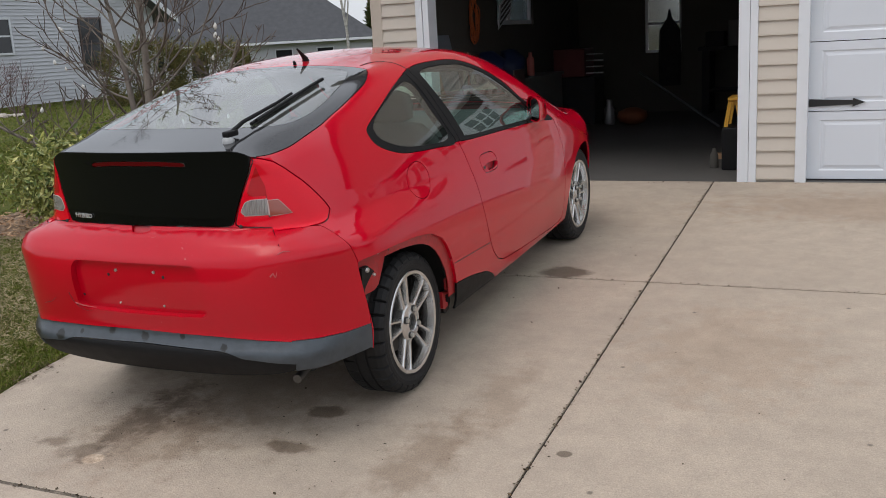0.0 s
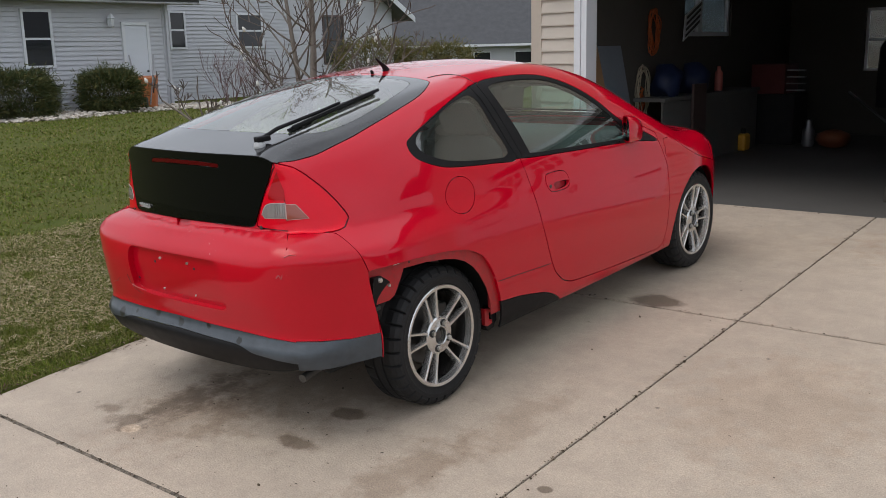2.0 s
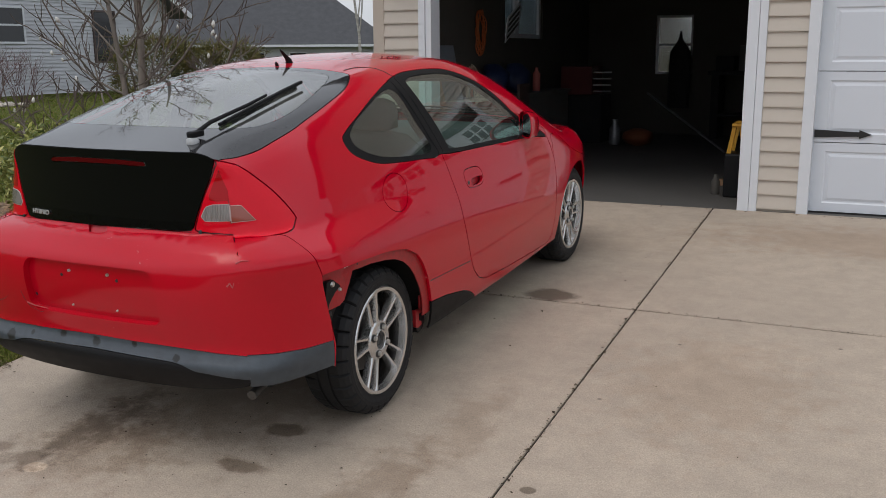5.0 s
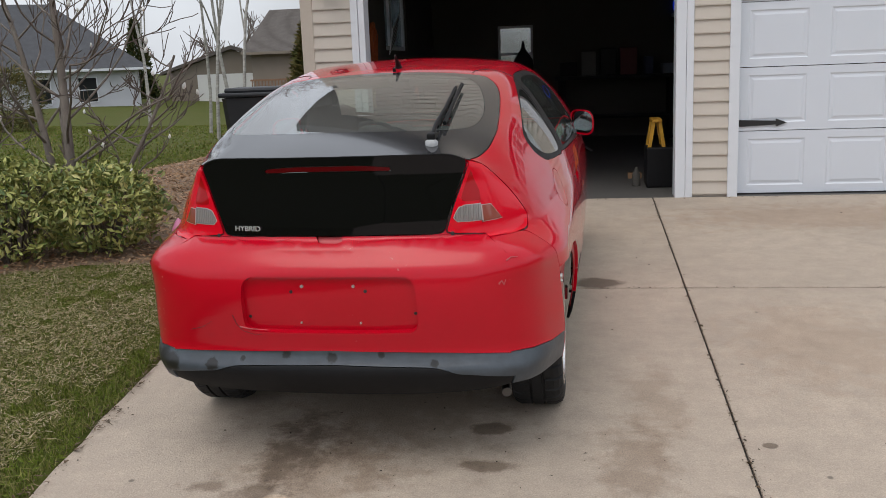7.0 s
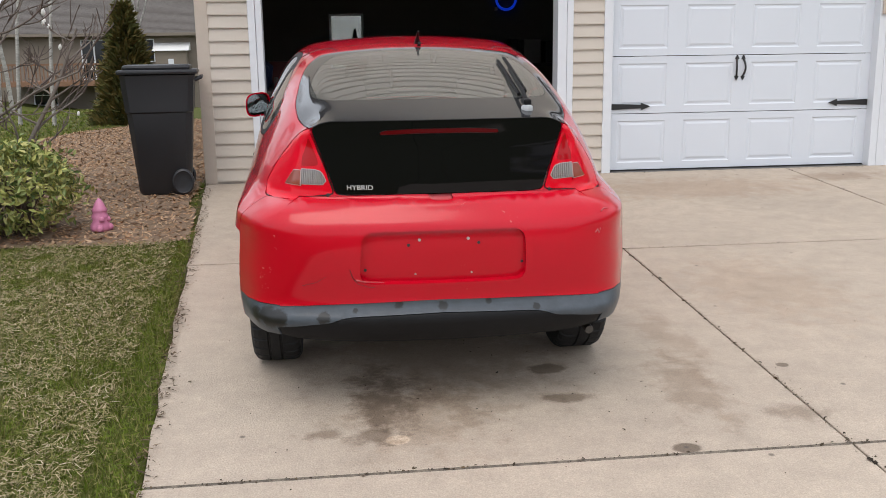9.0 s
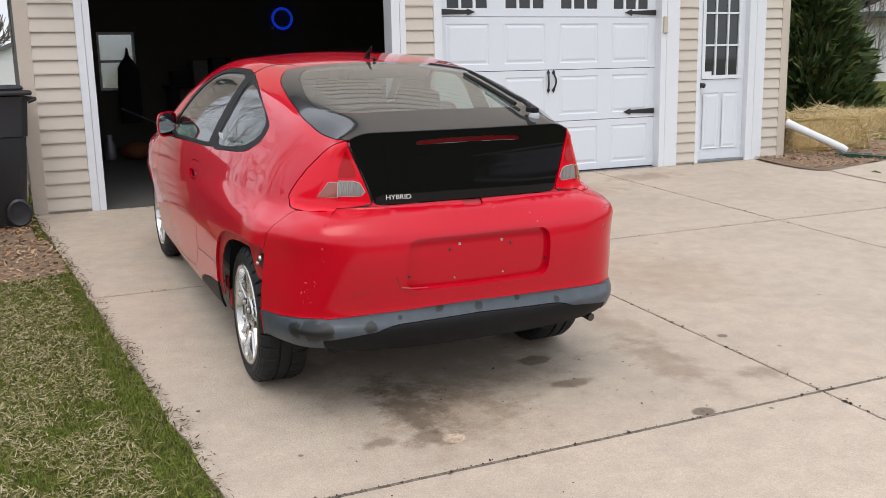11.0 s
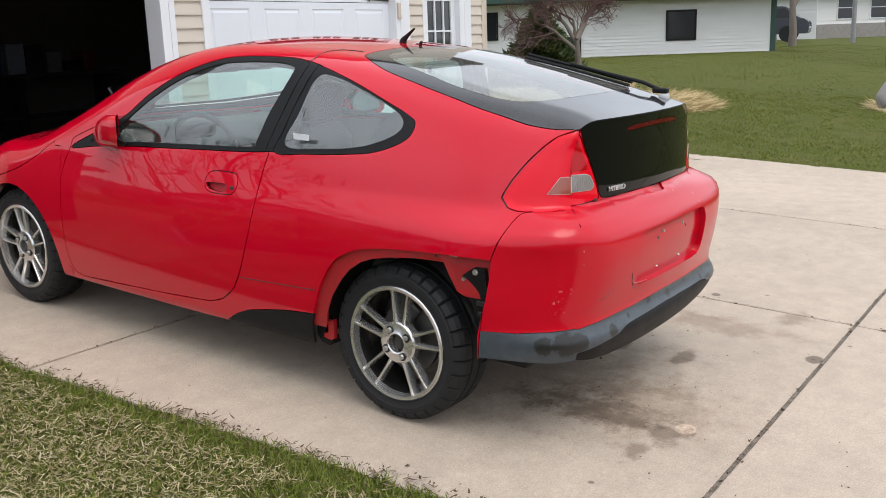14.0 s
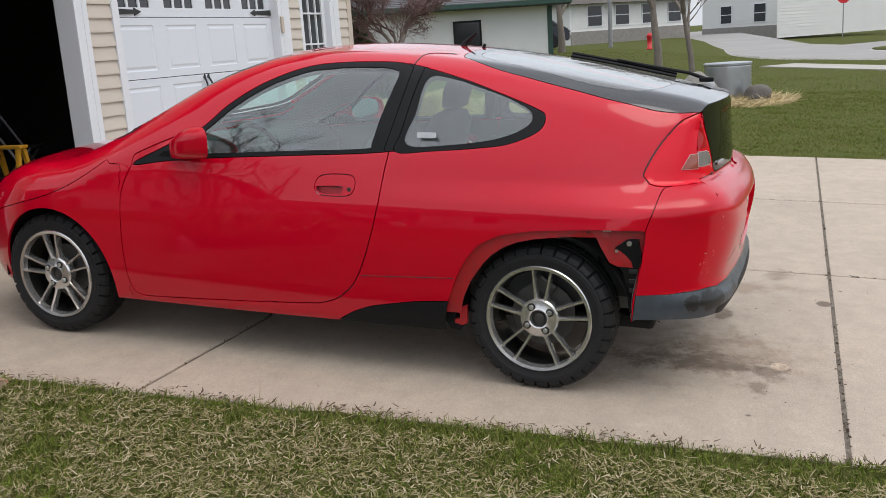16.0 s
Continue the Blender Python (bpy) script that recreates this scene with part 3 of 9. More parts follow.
for j in range(4):
    zz = 0.885 + j * 1.01 / 3
    box(bm, 0.06, EW - 0.06, -0.013, 0.031, zz - (0.02 if j in (0, 3) else 0.009), zz + (0.02 if j in (0, 3) else 0.009))
part("glazing_bars", bm, M_white, d2)
for i in range(3):
    for j in range(3):
        x0, z0 = 0.085 + i * (EW - 0.15) / 3, 0.895 + j * 1.01 / 3
        part("pane", boxed(x0, x0 + (EW - 0.15) / 3 - 0.02, 0.006, 0.010, z0, z0 + 0.316), M_pane, d2)
for x0 in (0.08, 0.345):
    bm = bmesh.new()
    raised_panel(bm, x0, x0 + 0.215, 0.12, 0.72)
    part("panel", bm, M_door, d2, m=Matrix.Translation((0, -0.0135, 0)))
bm = lathe(bmesh.new(), [(0.03, 0), (0.03, 0.006), (0.012, 0.01), (0.012, 0.035), (0.027, 0.045), (0.027, 0.06), (0.01, 0.068)], 20, pose(0.045, -0.001, 0.80, 90))
part("door_knob", bm, M_black, d2, "dark metal knob", True)
part("sticker", boxed(0.095, 0.2, 0.0045, 0.0058, 0.90, 0.945), M_white, d2, "small white sticker on the glass")
part("threshold", boxed(0, EW, -0.05, 0.06, -0.03, -0.002, 0.004), M_steel_grey, d2, "grey metal sill")

# lantern on the siding
lan = base("wall_lantern", pose(-3.40, GY - 0.02, GZ + 1.83), "black caged wall lantern on the siding", "lantern")
bm = bmesh.new()
for i in range(3):
    for x, y in ((-0.06 + 0.06 * i, -0.16), (-0.06 + 0.06 * i, -0.04)):
        box(bm, x - 0.006, x + 0.006, y - 0.006, y + 0.006, 0.0, 0.22)
for z in (0.0, 0.11, 0.21):
    box(bm, -0.07, 0.07, -0.17, -0.03, z, z + 0.014)
part("cage", bm, M_black, lan)
part("roof", boxed(-0.08, 0.08, -0.18, -0.02, 0.226, 0.25, 0.01), M_black, lan)
part("back_plate", boxed(-0.05, 0.05, -0.025, 0.018, 0.0, 0.25), M_black, lan)
part("bulb", lathe(bmesh.new(), [(0.02, 0.02), (0.04, 0.06), (0.035, 0.12), (0.01, 0.16)], 12, Matrix.Translation((0, -0.1, 0))), M_white, lan, "", True)

# downspout with a splash block
ds = base("downspout", pose(4.2, GY + 0.02, GZ - 0.03), "white downspout that runs out to a green splash block", "downspout")
bm = bmesh.new()
tube(bm, [(0.02, -0.02, 0.42), (0.10, -0.10, 0.36), (0.56, -0.34, 0.12), (0.60, -0.36, 0.09)], 0.042, 12)
part("pipe", bm, M_white, ds, "white round pipe", 40)
M_green = mat("green plastic", (0.02, 0.07, 0.05), 0.5)
bm = bmesh.new()
prism(bm, [(-0.13, 0), (0.13, 0), (0.15, 0.07), (0.125, 0.07), (0.10, 0.025), (-0.10, 0.025), (-0.125, 0.07), (-0.15, 0.07)], 0, 0.62)
part("splash_block", bm, M_green, ds, "dark green plastic splash block", m=pose(0.52, -0.34, 0.0, 0, 4, -30))


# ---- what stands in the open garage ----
# blue, red, near-black, bench and gourd tones are lowered to hold the garage's shade
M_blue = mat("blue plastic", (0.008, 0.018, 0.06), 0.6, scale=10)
M_orange = mat("orange cord", (0.40, 0.09, 0.02), 0.7, scale=30)
M_yellow = mat("yellow plastic", (0.55, 0.28, 0.02), 0.5, scale=10, amount=0.3)
M_redbox = mat("shaded red paint", (0.09, 0.006, 0.008), 0.6, scale=8)
M_greyboard = mat("grey laminate board", (0.17, 0.19, 0.22), 0.5, scale=3, amount=0.3, fine=40, bump=0.05)
M_ply = mat("raw plywood", (0.32, 0.19, 0.10), 0.7, scale=3, amount=0.5, stretch=(1, 1, 0.2))
M_dusk = mat("shaded dark finish", (0.014, 0.014, 0.017), 0.9, scale=10)
M_wcord = mat("pale rope", (0.38, 0.34, 0.25), 0.8, scale=40)
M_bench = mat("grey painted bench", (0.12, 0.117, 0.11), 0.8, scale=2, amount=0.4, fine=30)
M_gourd = mat("shaded orange plastic", (0.16, 0.045, 0.015), 0.7, scale=12)


def slanted(name, y0, y1, z1, foot, m, label, category, t=0.02):
    """A board that leans on the side wall."""
    bm = bmesh.new()
    prism(bm, [(-3.53 + foot, GZ), (-3.53 + foot + t, GZ), (-3.53 + t + 0.004, z1), (-3.53 + 0.004, z1)], y0, y1, "y")
    return tagged(part(name, bm, m), label, category)


slanted("plywood_board", 8.40, 8.55, 1.50, 0.30, M_ply, "narrow raw plywood board leaning on the garage wall", "board")
slanted("shelf_board", 8.57, 9.02, 1.49, 0.26, M_greyboard, "grey laminate board leaning on the garage wall", "board")
tagged(part("brown_board", boxed(-3.17, -3.14, 9.96, 10.28, GZ, 1.08, 0.003), M_trim_brown), "dark brown board standing before the low bench", "board")
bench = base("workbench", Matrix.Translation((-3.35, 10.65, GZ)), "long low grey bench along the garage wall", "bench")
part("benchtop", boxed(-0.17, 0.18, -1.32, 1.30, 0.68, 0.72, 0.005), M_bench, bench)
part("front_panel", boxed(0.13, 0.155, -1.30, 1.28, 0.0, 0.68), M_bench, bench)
for y, z, w, h in ((9.75, 0.97, 0.16, 0.30), (10.45, 0.97, 0.17, 0.29)):
    bm = bmesh.new()
    lathe(bm, [(w * 0.8, 0), (w, h * 0.25), (w * 0.9, h * 0.7), (w * 0.45, h), (w * 0.1, h * 1.05)], 14, Matrix.Translation((-3.36, y, z)))
    for v in bm.verts:
        v.co += Vector((0.03 * math.sin(v.co.z * 31 + y), 0.05 * math.sin(v.co.x * 23 + v.co.z * 17), 0.025 * math.sin(v.co.y * 29)))
    tagged(part("blue_sack", bm, M_blue, None, "", True), "dark blue bag standing on the bench", "bag", "blue bags")
tagged(part("spray_can", lathe(bmesh.new(), [(0.045, 0), (0.045, 0.20), (0.02, 0.23), (0.02, 0.27)], 14, Matrix.Translation((-3.3, 10.98, 0.967))), mat("pink label", (0.45, 0.12, 0.10), 0.5), None, "", 40), "small pale red can on the bench", "can")
for y, k, m, lab, z0, w, h in ((9.70, 9, M_orange, "orange extension cord coiled on a hook", 1.62, 0.13, 0.24), (9.48, 7, M_wcord, "tangled pale ropes hanging on the garage wall", 1.02, 0.15, 0.28), (9.45, 3, M_orange, "orange strap hanging on the garage wall", 0.94, 0.03, 0.14)):
    rng = np.random.default_rng(int(y * 10))
    bm = bmesh.new()
    for i in range(k):
        a, c = w * rng.uniform(0.6, 1.0), h * rng.uniform(0.75, 1.0)
        tube(bm, [(-3.50 + 0.012 * (i % 3), y + a * math.sin(t) + 0.03 * math.sin(3 * t + i), z0 + c * math.cos(t)) for t in np.linspace(0, 2 * math.pi, 20)], 0.006, 5)
    tagged(part("coiled_rope", bm, m, None, "", True), lab, "cord")
sign = part("paper_sign", boxed(-0.005, 0.005, -0.24, 0.24, -0.15, 0.15), M_white, None, "", False, pose(-3.42, 10.50, 1.75, 24, 0, 0) @ pose(0, 0, 0, 0, 14))
tagged(sign, "tilted white sheet with rows of dark print", "sign")
for k in range(4):
    part("print_row", boxed(0.006, 0.008, -0.20, 0.20, -0.12 + k * 0.07, -0.085 + k * 0.07), M_black, sign)
coat = part("hanging_coat", bmesh.new(), M_dusk)
bm = bmesh.new()
rows = []
for z, a, c in ((0.62, 0.15, 0.05), (0.9, 0.155, 0.07), (1.2, 0.15, 0.08), (1.40, 0.14, 0.07), (1.48, 0.09, 0.06), (1.56, 0.035, 0.03), (1.68, 0.012, 0.012)):
    rows.append([bm.verts.new((-2.17 + a * math.cos(t) * (1 + 0.1 * math.sin(5 * t)), 13.85 + c * math.sin(t), z)) for t in np.linspace(0, 2 * math.pi, 17)[:-1]])
for p, q in zip(rows, rows[1:]):
    for i in range(16):
        bm.faces.new((p[i], p[(i + 1) % 16], q[(i + 1) % 16], q[i]))
bm.to_mesh(coat.data)
bm.free()
tagged(coat, "dark coat hanging before the back window", "coat")
ring = tube(bmesh.new(), [(0.15 + 0.148 * math.cos(t), BACK - 0.05, 2.09 + 0.148 * math.sin(t)) for t in np.linspace(0, 2 * math.pi, 41)], 0.020, 8)
ring_lamp = base("ring_light", Matrix(), "small blue ring light glowing on the back wall", "lamp")
part("glowing_ring", ring, plain("blue glow", (0.01, 0.05, 0.5), 0.4, 0.0, Emission_Color=(0.004, 0.035, 0.55, 1), Emission_Strength=0.34), ring_lamp, "glowing blue tube", True)
part("bracket", boxed(-0.03, 0.02, BACK - 0.05, BACK, 1.93, 1.98, 0.006), M_steel_grey, ring_lamp, "pale clip")

tagged(part("storage_box", boxed(-0.75, -0.46, 8.24, 8.62, GZ, GZ + 0.36, 0.015), M_trim), "black plastic storage box on the garage floor", "box")
saw = base("folding_stand", Matrix.Translation((-0.66, 8.32, GZ + 0.36)), "small yellow plastic stand on the black box", "stand")
for s in (-1, 1):
    for y in (-0.05, 0.20):
        tx = s * 0.025
        bm = prism(bmesh.new(), [(tx - 0.016, 0.225), (tx + 0.016, 0.225), (s * 0.062 + 0.016, 0.0), (s * 0.062 - 0.016, 0.0)], y, y + 0.03, "y")
        part("leg", bm, M_yellow, saw)
part("crossbar", boxed(-0.045, 0.045, -0.07, 0.25, 0.22, 0.245, 0.006), M_yellow, saw)
tagged(part("dark_bottle", lathe(bmesh.new(), [(0.035, 0), (0.038, 0.015), (0.035, 0.11), (0.014, 0.15), (0.014, 0.17)], 14, Matrix.Translation((-0.83, 8.40, GZ))), M_garage_shaded, None, "", 40), "dark bottle beside the storage box", "bottle")
tagged(part("wood_block", boxed(-0.88, -0.75, 8.92, 9.0, GZ, GZ + 0.055, 0.004), M_ply), "short pale block of wood on the floor", "wood block")
jug = base("oil_jug", Matrix.Translation((-3.17, 11.46, GZ)), "yellow plastic oil jug on the garage floor", "jug")
part("jug_body", boxed(-0.06, 0.06, -0.09, 0.09, 0, 0.20, 0.03), M_yellow, jug)
part("cap", lathe(bmesh.new(), [(0.03, 0.195), (0.03, 0.25), (0.02, 0.26)], 12), M_black, jug)
pump = lathe(bmesh.new(), [(0.05, 0), (0.15, 0.03), (0.19, 0.10), (0.17, 0.17), (0.08, 0.21), (0.02, 0.22)], 20, Matrix.Translation((-2.34, 12.15, GZ)))
for v in pump.verts:
    a = math.atan2(v.co.y - 12.15, v.co.x + 2.34)
    k = 1 + 0.05 * abs(math.sin(5 * a))
    v.co.x, v.co.y = -2.34 + (v.co.x + 2.34) * k, 12.15 + (v.co.y - 12.15) * k
tagged(part("orange_pumpkin", pump, M_gourd, None, "", True), "dull orange plastic pumpkin on the floor", "pumpkin")
tagged(part("clear_jar", lathe(bmesh.new(), [(0.06, 0), (0.075, 0.03), (0.07, 0.2), (0.04, 0.25), (0.04, 0.32)], 14, Matrix.Translation((-2.65, 12.2, GZ))), M_steel_grey, None, "", 40), "grey canister on the floor", "canister")
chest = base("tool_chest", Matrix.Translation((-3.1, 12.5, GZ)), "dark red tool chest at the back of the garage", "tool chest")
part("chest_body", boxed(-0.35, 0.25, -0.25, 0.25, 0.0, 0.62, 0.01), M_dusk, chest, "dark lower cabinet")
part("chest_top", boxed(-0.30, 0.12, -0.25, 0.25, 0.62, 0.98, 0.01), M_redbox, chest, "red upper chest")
for k in range(4):
    part("wire_tray", boxed(0.14, 0.36, -0.25, -0.20, 0.66 + k * 0.08, 0.675 + k * 0.08), M_steel_grey, chest)
tagged(part("broom_pole", tube(bmesh.new(), [(-2.4, 12.9, GZ + 0.62), (-1.2, 11.6, GZ + 0.02)], 0.014, 8), M_steel_grey), "grey pole leaning across the clutter", "pole")
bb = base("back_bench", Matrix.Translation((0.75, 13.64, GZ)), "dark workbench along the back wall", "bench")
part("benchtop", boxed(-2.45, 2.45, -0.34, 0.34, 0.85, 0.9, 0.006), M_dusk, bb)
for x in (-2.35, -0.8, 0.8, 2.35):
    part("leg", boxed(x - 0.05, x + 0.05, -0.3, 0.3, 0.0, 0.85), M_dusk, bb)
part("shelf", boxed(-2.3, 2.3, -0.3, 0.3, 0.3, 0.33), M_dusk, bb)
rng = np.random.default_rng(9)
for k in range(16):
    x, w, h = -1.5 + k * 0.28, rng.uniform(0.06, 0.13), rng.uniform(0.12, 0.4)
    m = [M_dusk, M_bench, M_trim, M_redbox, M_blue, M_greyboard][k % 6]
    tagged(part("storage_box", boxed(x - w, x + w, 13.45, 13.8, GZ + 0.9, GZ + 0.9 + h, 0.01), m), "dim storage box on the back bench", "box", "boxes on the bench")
chair = base("folding_chair", pose(0.6, 9.6, GZ, 0, 0, 30), "dark folding chair with thin metal legs", "chair")
for s in (-1, 1):
    part("leg", tube(bmesh.new(), [(s * 0.24, -0.25, 0), (s * 0.24, 0.2, 0.8)], 0.012, 8), M_steel_grey, chair)
    part("leg", tube(bmesh.new(), [(s * 0.22, 0.25, 0), (s * 0.22, -0.18, 0.46)], 0.012, 8), M_steel_grey, chair)
part("seat", boxed(-0.22, 0.22, -0.2, 0.18, 0.44, 0.46, 0.008), M_dusk, chair)
part("backrest", boxed(-0.24, 0.24, 0.17, 0.2, 0.6, 0.82, 0.008, pose(0, 0, 0, 0)), M_dusk, chair)

# ---- the car's skin: an implicit solid in the car's own frame (x right, y ahead from the rear axle, z up) ----
def curve(pts):
    """A smooth curve through (a, b) points, as a function."""
    xs, ys = (np.array(c, float) for c in zip(*pts))
    h = np.diff(xs)
    d = np.diff(ys) / h
    m = np.empty_like(ys)
    m[1:-1] = (d[:-1] * h[1:] + d[1:] * h[:-1]) / (h[1:] + h[:-1])
    m[0], m[-1] = d[0], d[-1]

    def at(x):
        x = np.asarray(x, float)
        i = np.clip(np.searchsorted(xs, x) - 1, 0, len(xs) - 2)
        t = np.clip((x - xs[i]) / h[i], 0, 1)
        a, b = ys[i], ys[i + 1]
        return (2 * t**3 - 3 * t**2 + 1) * a + (t**3 - 2 * t**2 + t) * h[i] * m[i] + (3 * t**2 - 2 * t**3) * b + (t**3 - t**2) * h[i] * m[i + 1]
    return at


def spline(pts):
    """Like curve(), but its bend changes smoothly too, for panels that mirror straight lines."""
    xs, ys = (np.array(c, float) for c in zip(*pts))
    n, h = len(xs), np.diff(xs)
    a, r = np.eye(n), np.zeros(n)
    for i in range(1, n - 1):
        a[i, i - 1:i + 2] = h[i - 1], 2 * (h[i - 1] + h[i]), h[i]
        r[i] = 6 * ((ys[i + 1] - ys[i]) / h[i] - (ys[i] - ys[i - 1]) / h[i - 1])
    m = np.linalg.solve(a, r)

    def at(x):
        x = np.clip(np.asarray(x, float), xs[0], xs[-1])
        i = np.clip(np.searchsorted(xs, x) - 1, 0, n - 2)
        p, q, w = xs[i + 1] - x, x - xs[i], h[i]
        return (m[i] * p**3 + m[i + 1] * q**3) / (6 * w) + (ys[i] / w - m[i] * w / 6) * p + (ys[i + 1] / w - m[i + 1] * w / 6) * q
    return at


car_width = curve([(-0.75, 0.818), (-0.5, 0.771), (-0.3, 0.800), (0, 0.810), (0.5, 0.824), (1.2, 0.845), (2.0, 0.85), (2.4, 0.845), (2.8, 0.81), (3.1, 0.75), (3.3, 0.68)])
car_inset = curve([(0.1, 0.10), (0.18, 0.055), (0.30, 0.022), (0.45, 0.003), (0.60, 0.0), (0.72, 0.012), (0.82, 0.036), (0.92, 0.066), (1.0, 0.098), (1.1, 0.148), (1.2, 0.205), (1.3, 0.27), (1.4, 0.34)])
car_roof = spline([(-0.8, 1.086), (-0.62, 1.130), (-0.41, 1.1775), (-0.245, 1.2125), (0.034, 1.2675), (0.385, 1.3215), (0.58, 1.3405), (0.8, 1.3535), (1.0, 1.358), (1.2, 1.349), (1.4, 1.316), (1.6, 1.255), (1.8, 1.165), (2.0, 1.066), (2.2, 0.972), (2.38, 0.910), (2.6, 0.860), (2.85, 0.795), (3.05, 0.715), (3.2, 0.61), (3.3, 0.5)])
car_crown = curve([(-0.8, 0.06), (-0.4, 0.10), (0.4, 0.12), (1.2, 0.14), (1.8, 0.22), (2.2, 0.18), (2.6, 0.10), (3.2, 0.16)])
car_tail = curve([(0.15, -0.62), (0.28, -0.691), (0.36, -0.738), (0.40, -0.748), (0.45, -0.722), (0.47, -0.720), (0.52, -0.728), (0.60, -0.744), (0.70, -0.751), (0.765, -0.7355), (0.79, -0.7175), (0.81, -0.702), (0.824, -0.693), (0.833, -0.682), (0.841, -0.656), (0.850, -0.653), (0.90, -0.648), (0.98, -0.640), (1.05, -0.634), (1.10, -0.632), (1.25, -0.63)])
tail_soft = curve([(0.45, 0.30), (0.74, 0.30), (0.80, 0.203), (0.88, 0.18), (0.96, 0.15), (1.03, 0.11), (1.08, 0.045), (1.12, 0.022), (1.2, 0.02)])
car_upper = curve([(-0.8, 1.35), (-0.3, 1.22), (0.4, 1.05), (1.0, 1.0), (3.3, 1.0)])


car_waist = curve([(-0.8, 0.10), (-0.45, 0.09), (-0.39, 0.082), (-0.2, 0.055), (0.0, 0.034), (0.4, 0.012), (0.9, 0.0), (3.3, 0.0)])


def smax(a, b, k):
    h = np.maximum(k - np.abs(a - b), 0) / k
    return np.maximum(a, b) + h * h * k / 4


def car_skin(x, y, z, only=""):
    """Below 0 inside the body."""
    ax = np.abs(x)
    low = car_inset(np.minimum(z, 0.82))
    waist = car_waist(y) * ease((z - 0.735) / 0.12)
    side = ax - (car_width(y) - low - (car_inset(z) - low) * car_upper(y) - waist)
    top = z - (car_roof(y) - car_crown(y) * ax**2)
    high = ease((z - 0.80) / 0.044)
    tail = car_tail(z) + (0.1225 + 0.1375 * high) * ax**2 + (0.125 + 0.125 * high) * ax**6 - y
    if only == "tail":
        return tail
    if only == "roof":
        return smax(side, top, 0.10)
    nose = y - (3.16 - 0.30 * ax**2 - 0.5 * ax**6 - 0.8 * (z - 0.5) ** 2)
    belly = 0.19 - z
    body = smax(side, top, 0.10)
    soft = tail_soft(z)
    body = smax(body, tail, soft)
    body = smax(body, nose, 0.35)
    return smax(body, belly, 0.06)


def skin_hit(o, d, far=2.0):
    """Where rays that start inside the body leave it."""
    o, d = np.broadcast_arrays(np.asarray(o, float), np.asarray(d, float))
    lo, hi = np.zeros(o.shape[:-1]), np.full(o.shape[:-1], far)
    for _ in range(40):
        mid = (lo + hi) / 2
        p = o + d * mid[..., None]
        inside = car_skin(p[..., 0], p[..., 1], p[..., 2]) < 0
        lo, hi = np.where(inside, mid, lo), np.where(inside, hi, mid)
    return o + d * hi[..., None]


def skin_normal(p, only=""):
    e = 0.004
    if only == "tail":
        p = np.stack([p[:, 0], p[:, 1], np.clip(p[:, 2], 0.885, 1.1)], 1)
    g = [car_skin(*(p + np.eye(3)[i] * e).T, only) - car_skin(*(p - np.eye(3)[i] * e).T, only) for i in range(3)]
    g = np.stack(g, -1)
    return g / np.linalg.norm(g, axis=-1, keepdims=True)

from mathutils.geometry import delaunay_2d_cdt


def loop(pts, step=0.015, rounds=3):
    """A closed outline with its corners rounded a little."""
    p = np.array(pts, float)
    for _ in range(rounds):
        q = np.roll(p, -1, 0)
        near = np.linalg.norm(q - p, axis=1, keepdims=True)
        cut = np.minimum(0.25, 0.012 / np.maximum(near, 1e-6)) if _ == 0 else 0.25
        p = np.stack([p + (q - p) * cut, q - (q - p) * cut], 1).reshape(-1, 2)
        keep = np.linalg.norm(np.roll(p, 1, 0) - p, axis=1) > step * 0.25
        p = p[keep]
    return p


def smooth_loop(pts, per=5):
    """A closed Catmull-Rom curve through the points."""
    p = np.array(pts, float)
    a, b, c, d = np.roll(p, 1, 0), p, np.roll(p, -1, 0), np.roll(p, -2, 0)
    out = []
    for t in np.arange(per) / per:
        out.append(0.5 * (2 * b + (c - a) * t + (2 * a - 5 * b + 4 * c - d) * t**2 + (3 * b - a - 3 * c + d) * t**3))
    return np.stack(out, 1).reshape(-1, 2)


def inside(poly, p):
    x, y = p[:, 0], p[:, 1]
    hit = np.zeros(len(p), bool)
    for (x0, y0), (x1, y1) in zip(poly, np.roll(poly, -1, 0)):
        cross = ((y0 > y) != (y1 > y)) & (x < (x1 - x0) * (y - y0) / (y1 - y0 + 1e-12) + x0)
        hit ^= cross
    return hit


def tile(domain, outlines, step, jitter=0.12):
    """Triangles that fill a domain and follow the outlines drawn on it."""
    rng = np.random.default_rng(3)
    lo, hi = domain.min(0), domain.max(0)
    gx, gy = np.meshgrid(np.arange(lo[0] + step / 2, hi[0], step), np.arange(lo[1] + step / 2, hi[1], step))
    gx[1::2] += step / 2
    grid = np.stack([gx.ravel(), gy.ravel()], 1)
    grid = grid + rng.uniform(-jitter, jitter, grid.shape) * step
    grid = grid[inside(domain, grid)]
    every = [domain, *outlines]
    edge_pts = np.concatenate(every)
    far = np.ones(len(grid), bool)
    for k in range(0, len(grid), 400):
        d = np.linalg.norm(grid[k:k + 400, None] - edge_pts[None], axis=2).min(1)
        far[k:k + 400] = d > step * 0.5
    grid = grid[far]
    pts, edges = [], []
    for o in every:
        n = len(pts)
        pts += [Vector(q) for q in o]
        edges += [(n + i, n + (i + 1) % len(o)) for i in range(len(o))]
    pts += [Vector(q) for q in grid]
    v, _, f, *_ = delaunay_2d_cdt(pts, edges, [], 0, 1e-5)
    v = np.array([q[:] for q in v])
    f = np.array([t for t in f if len(t) == 3])
    mid = v[f].mean(1)
    ok = inside(domain, mid)
    return v, f[ok], mid[ok]


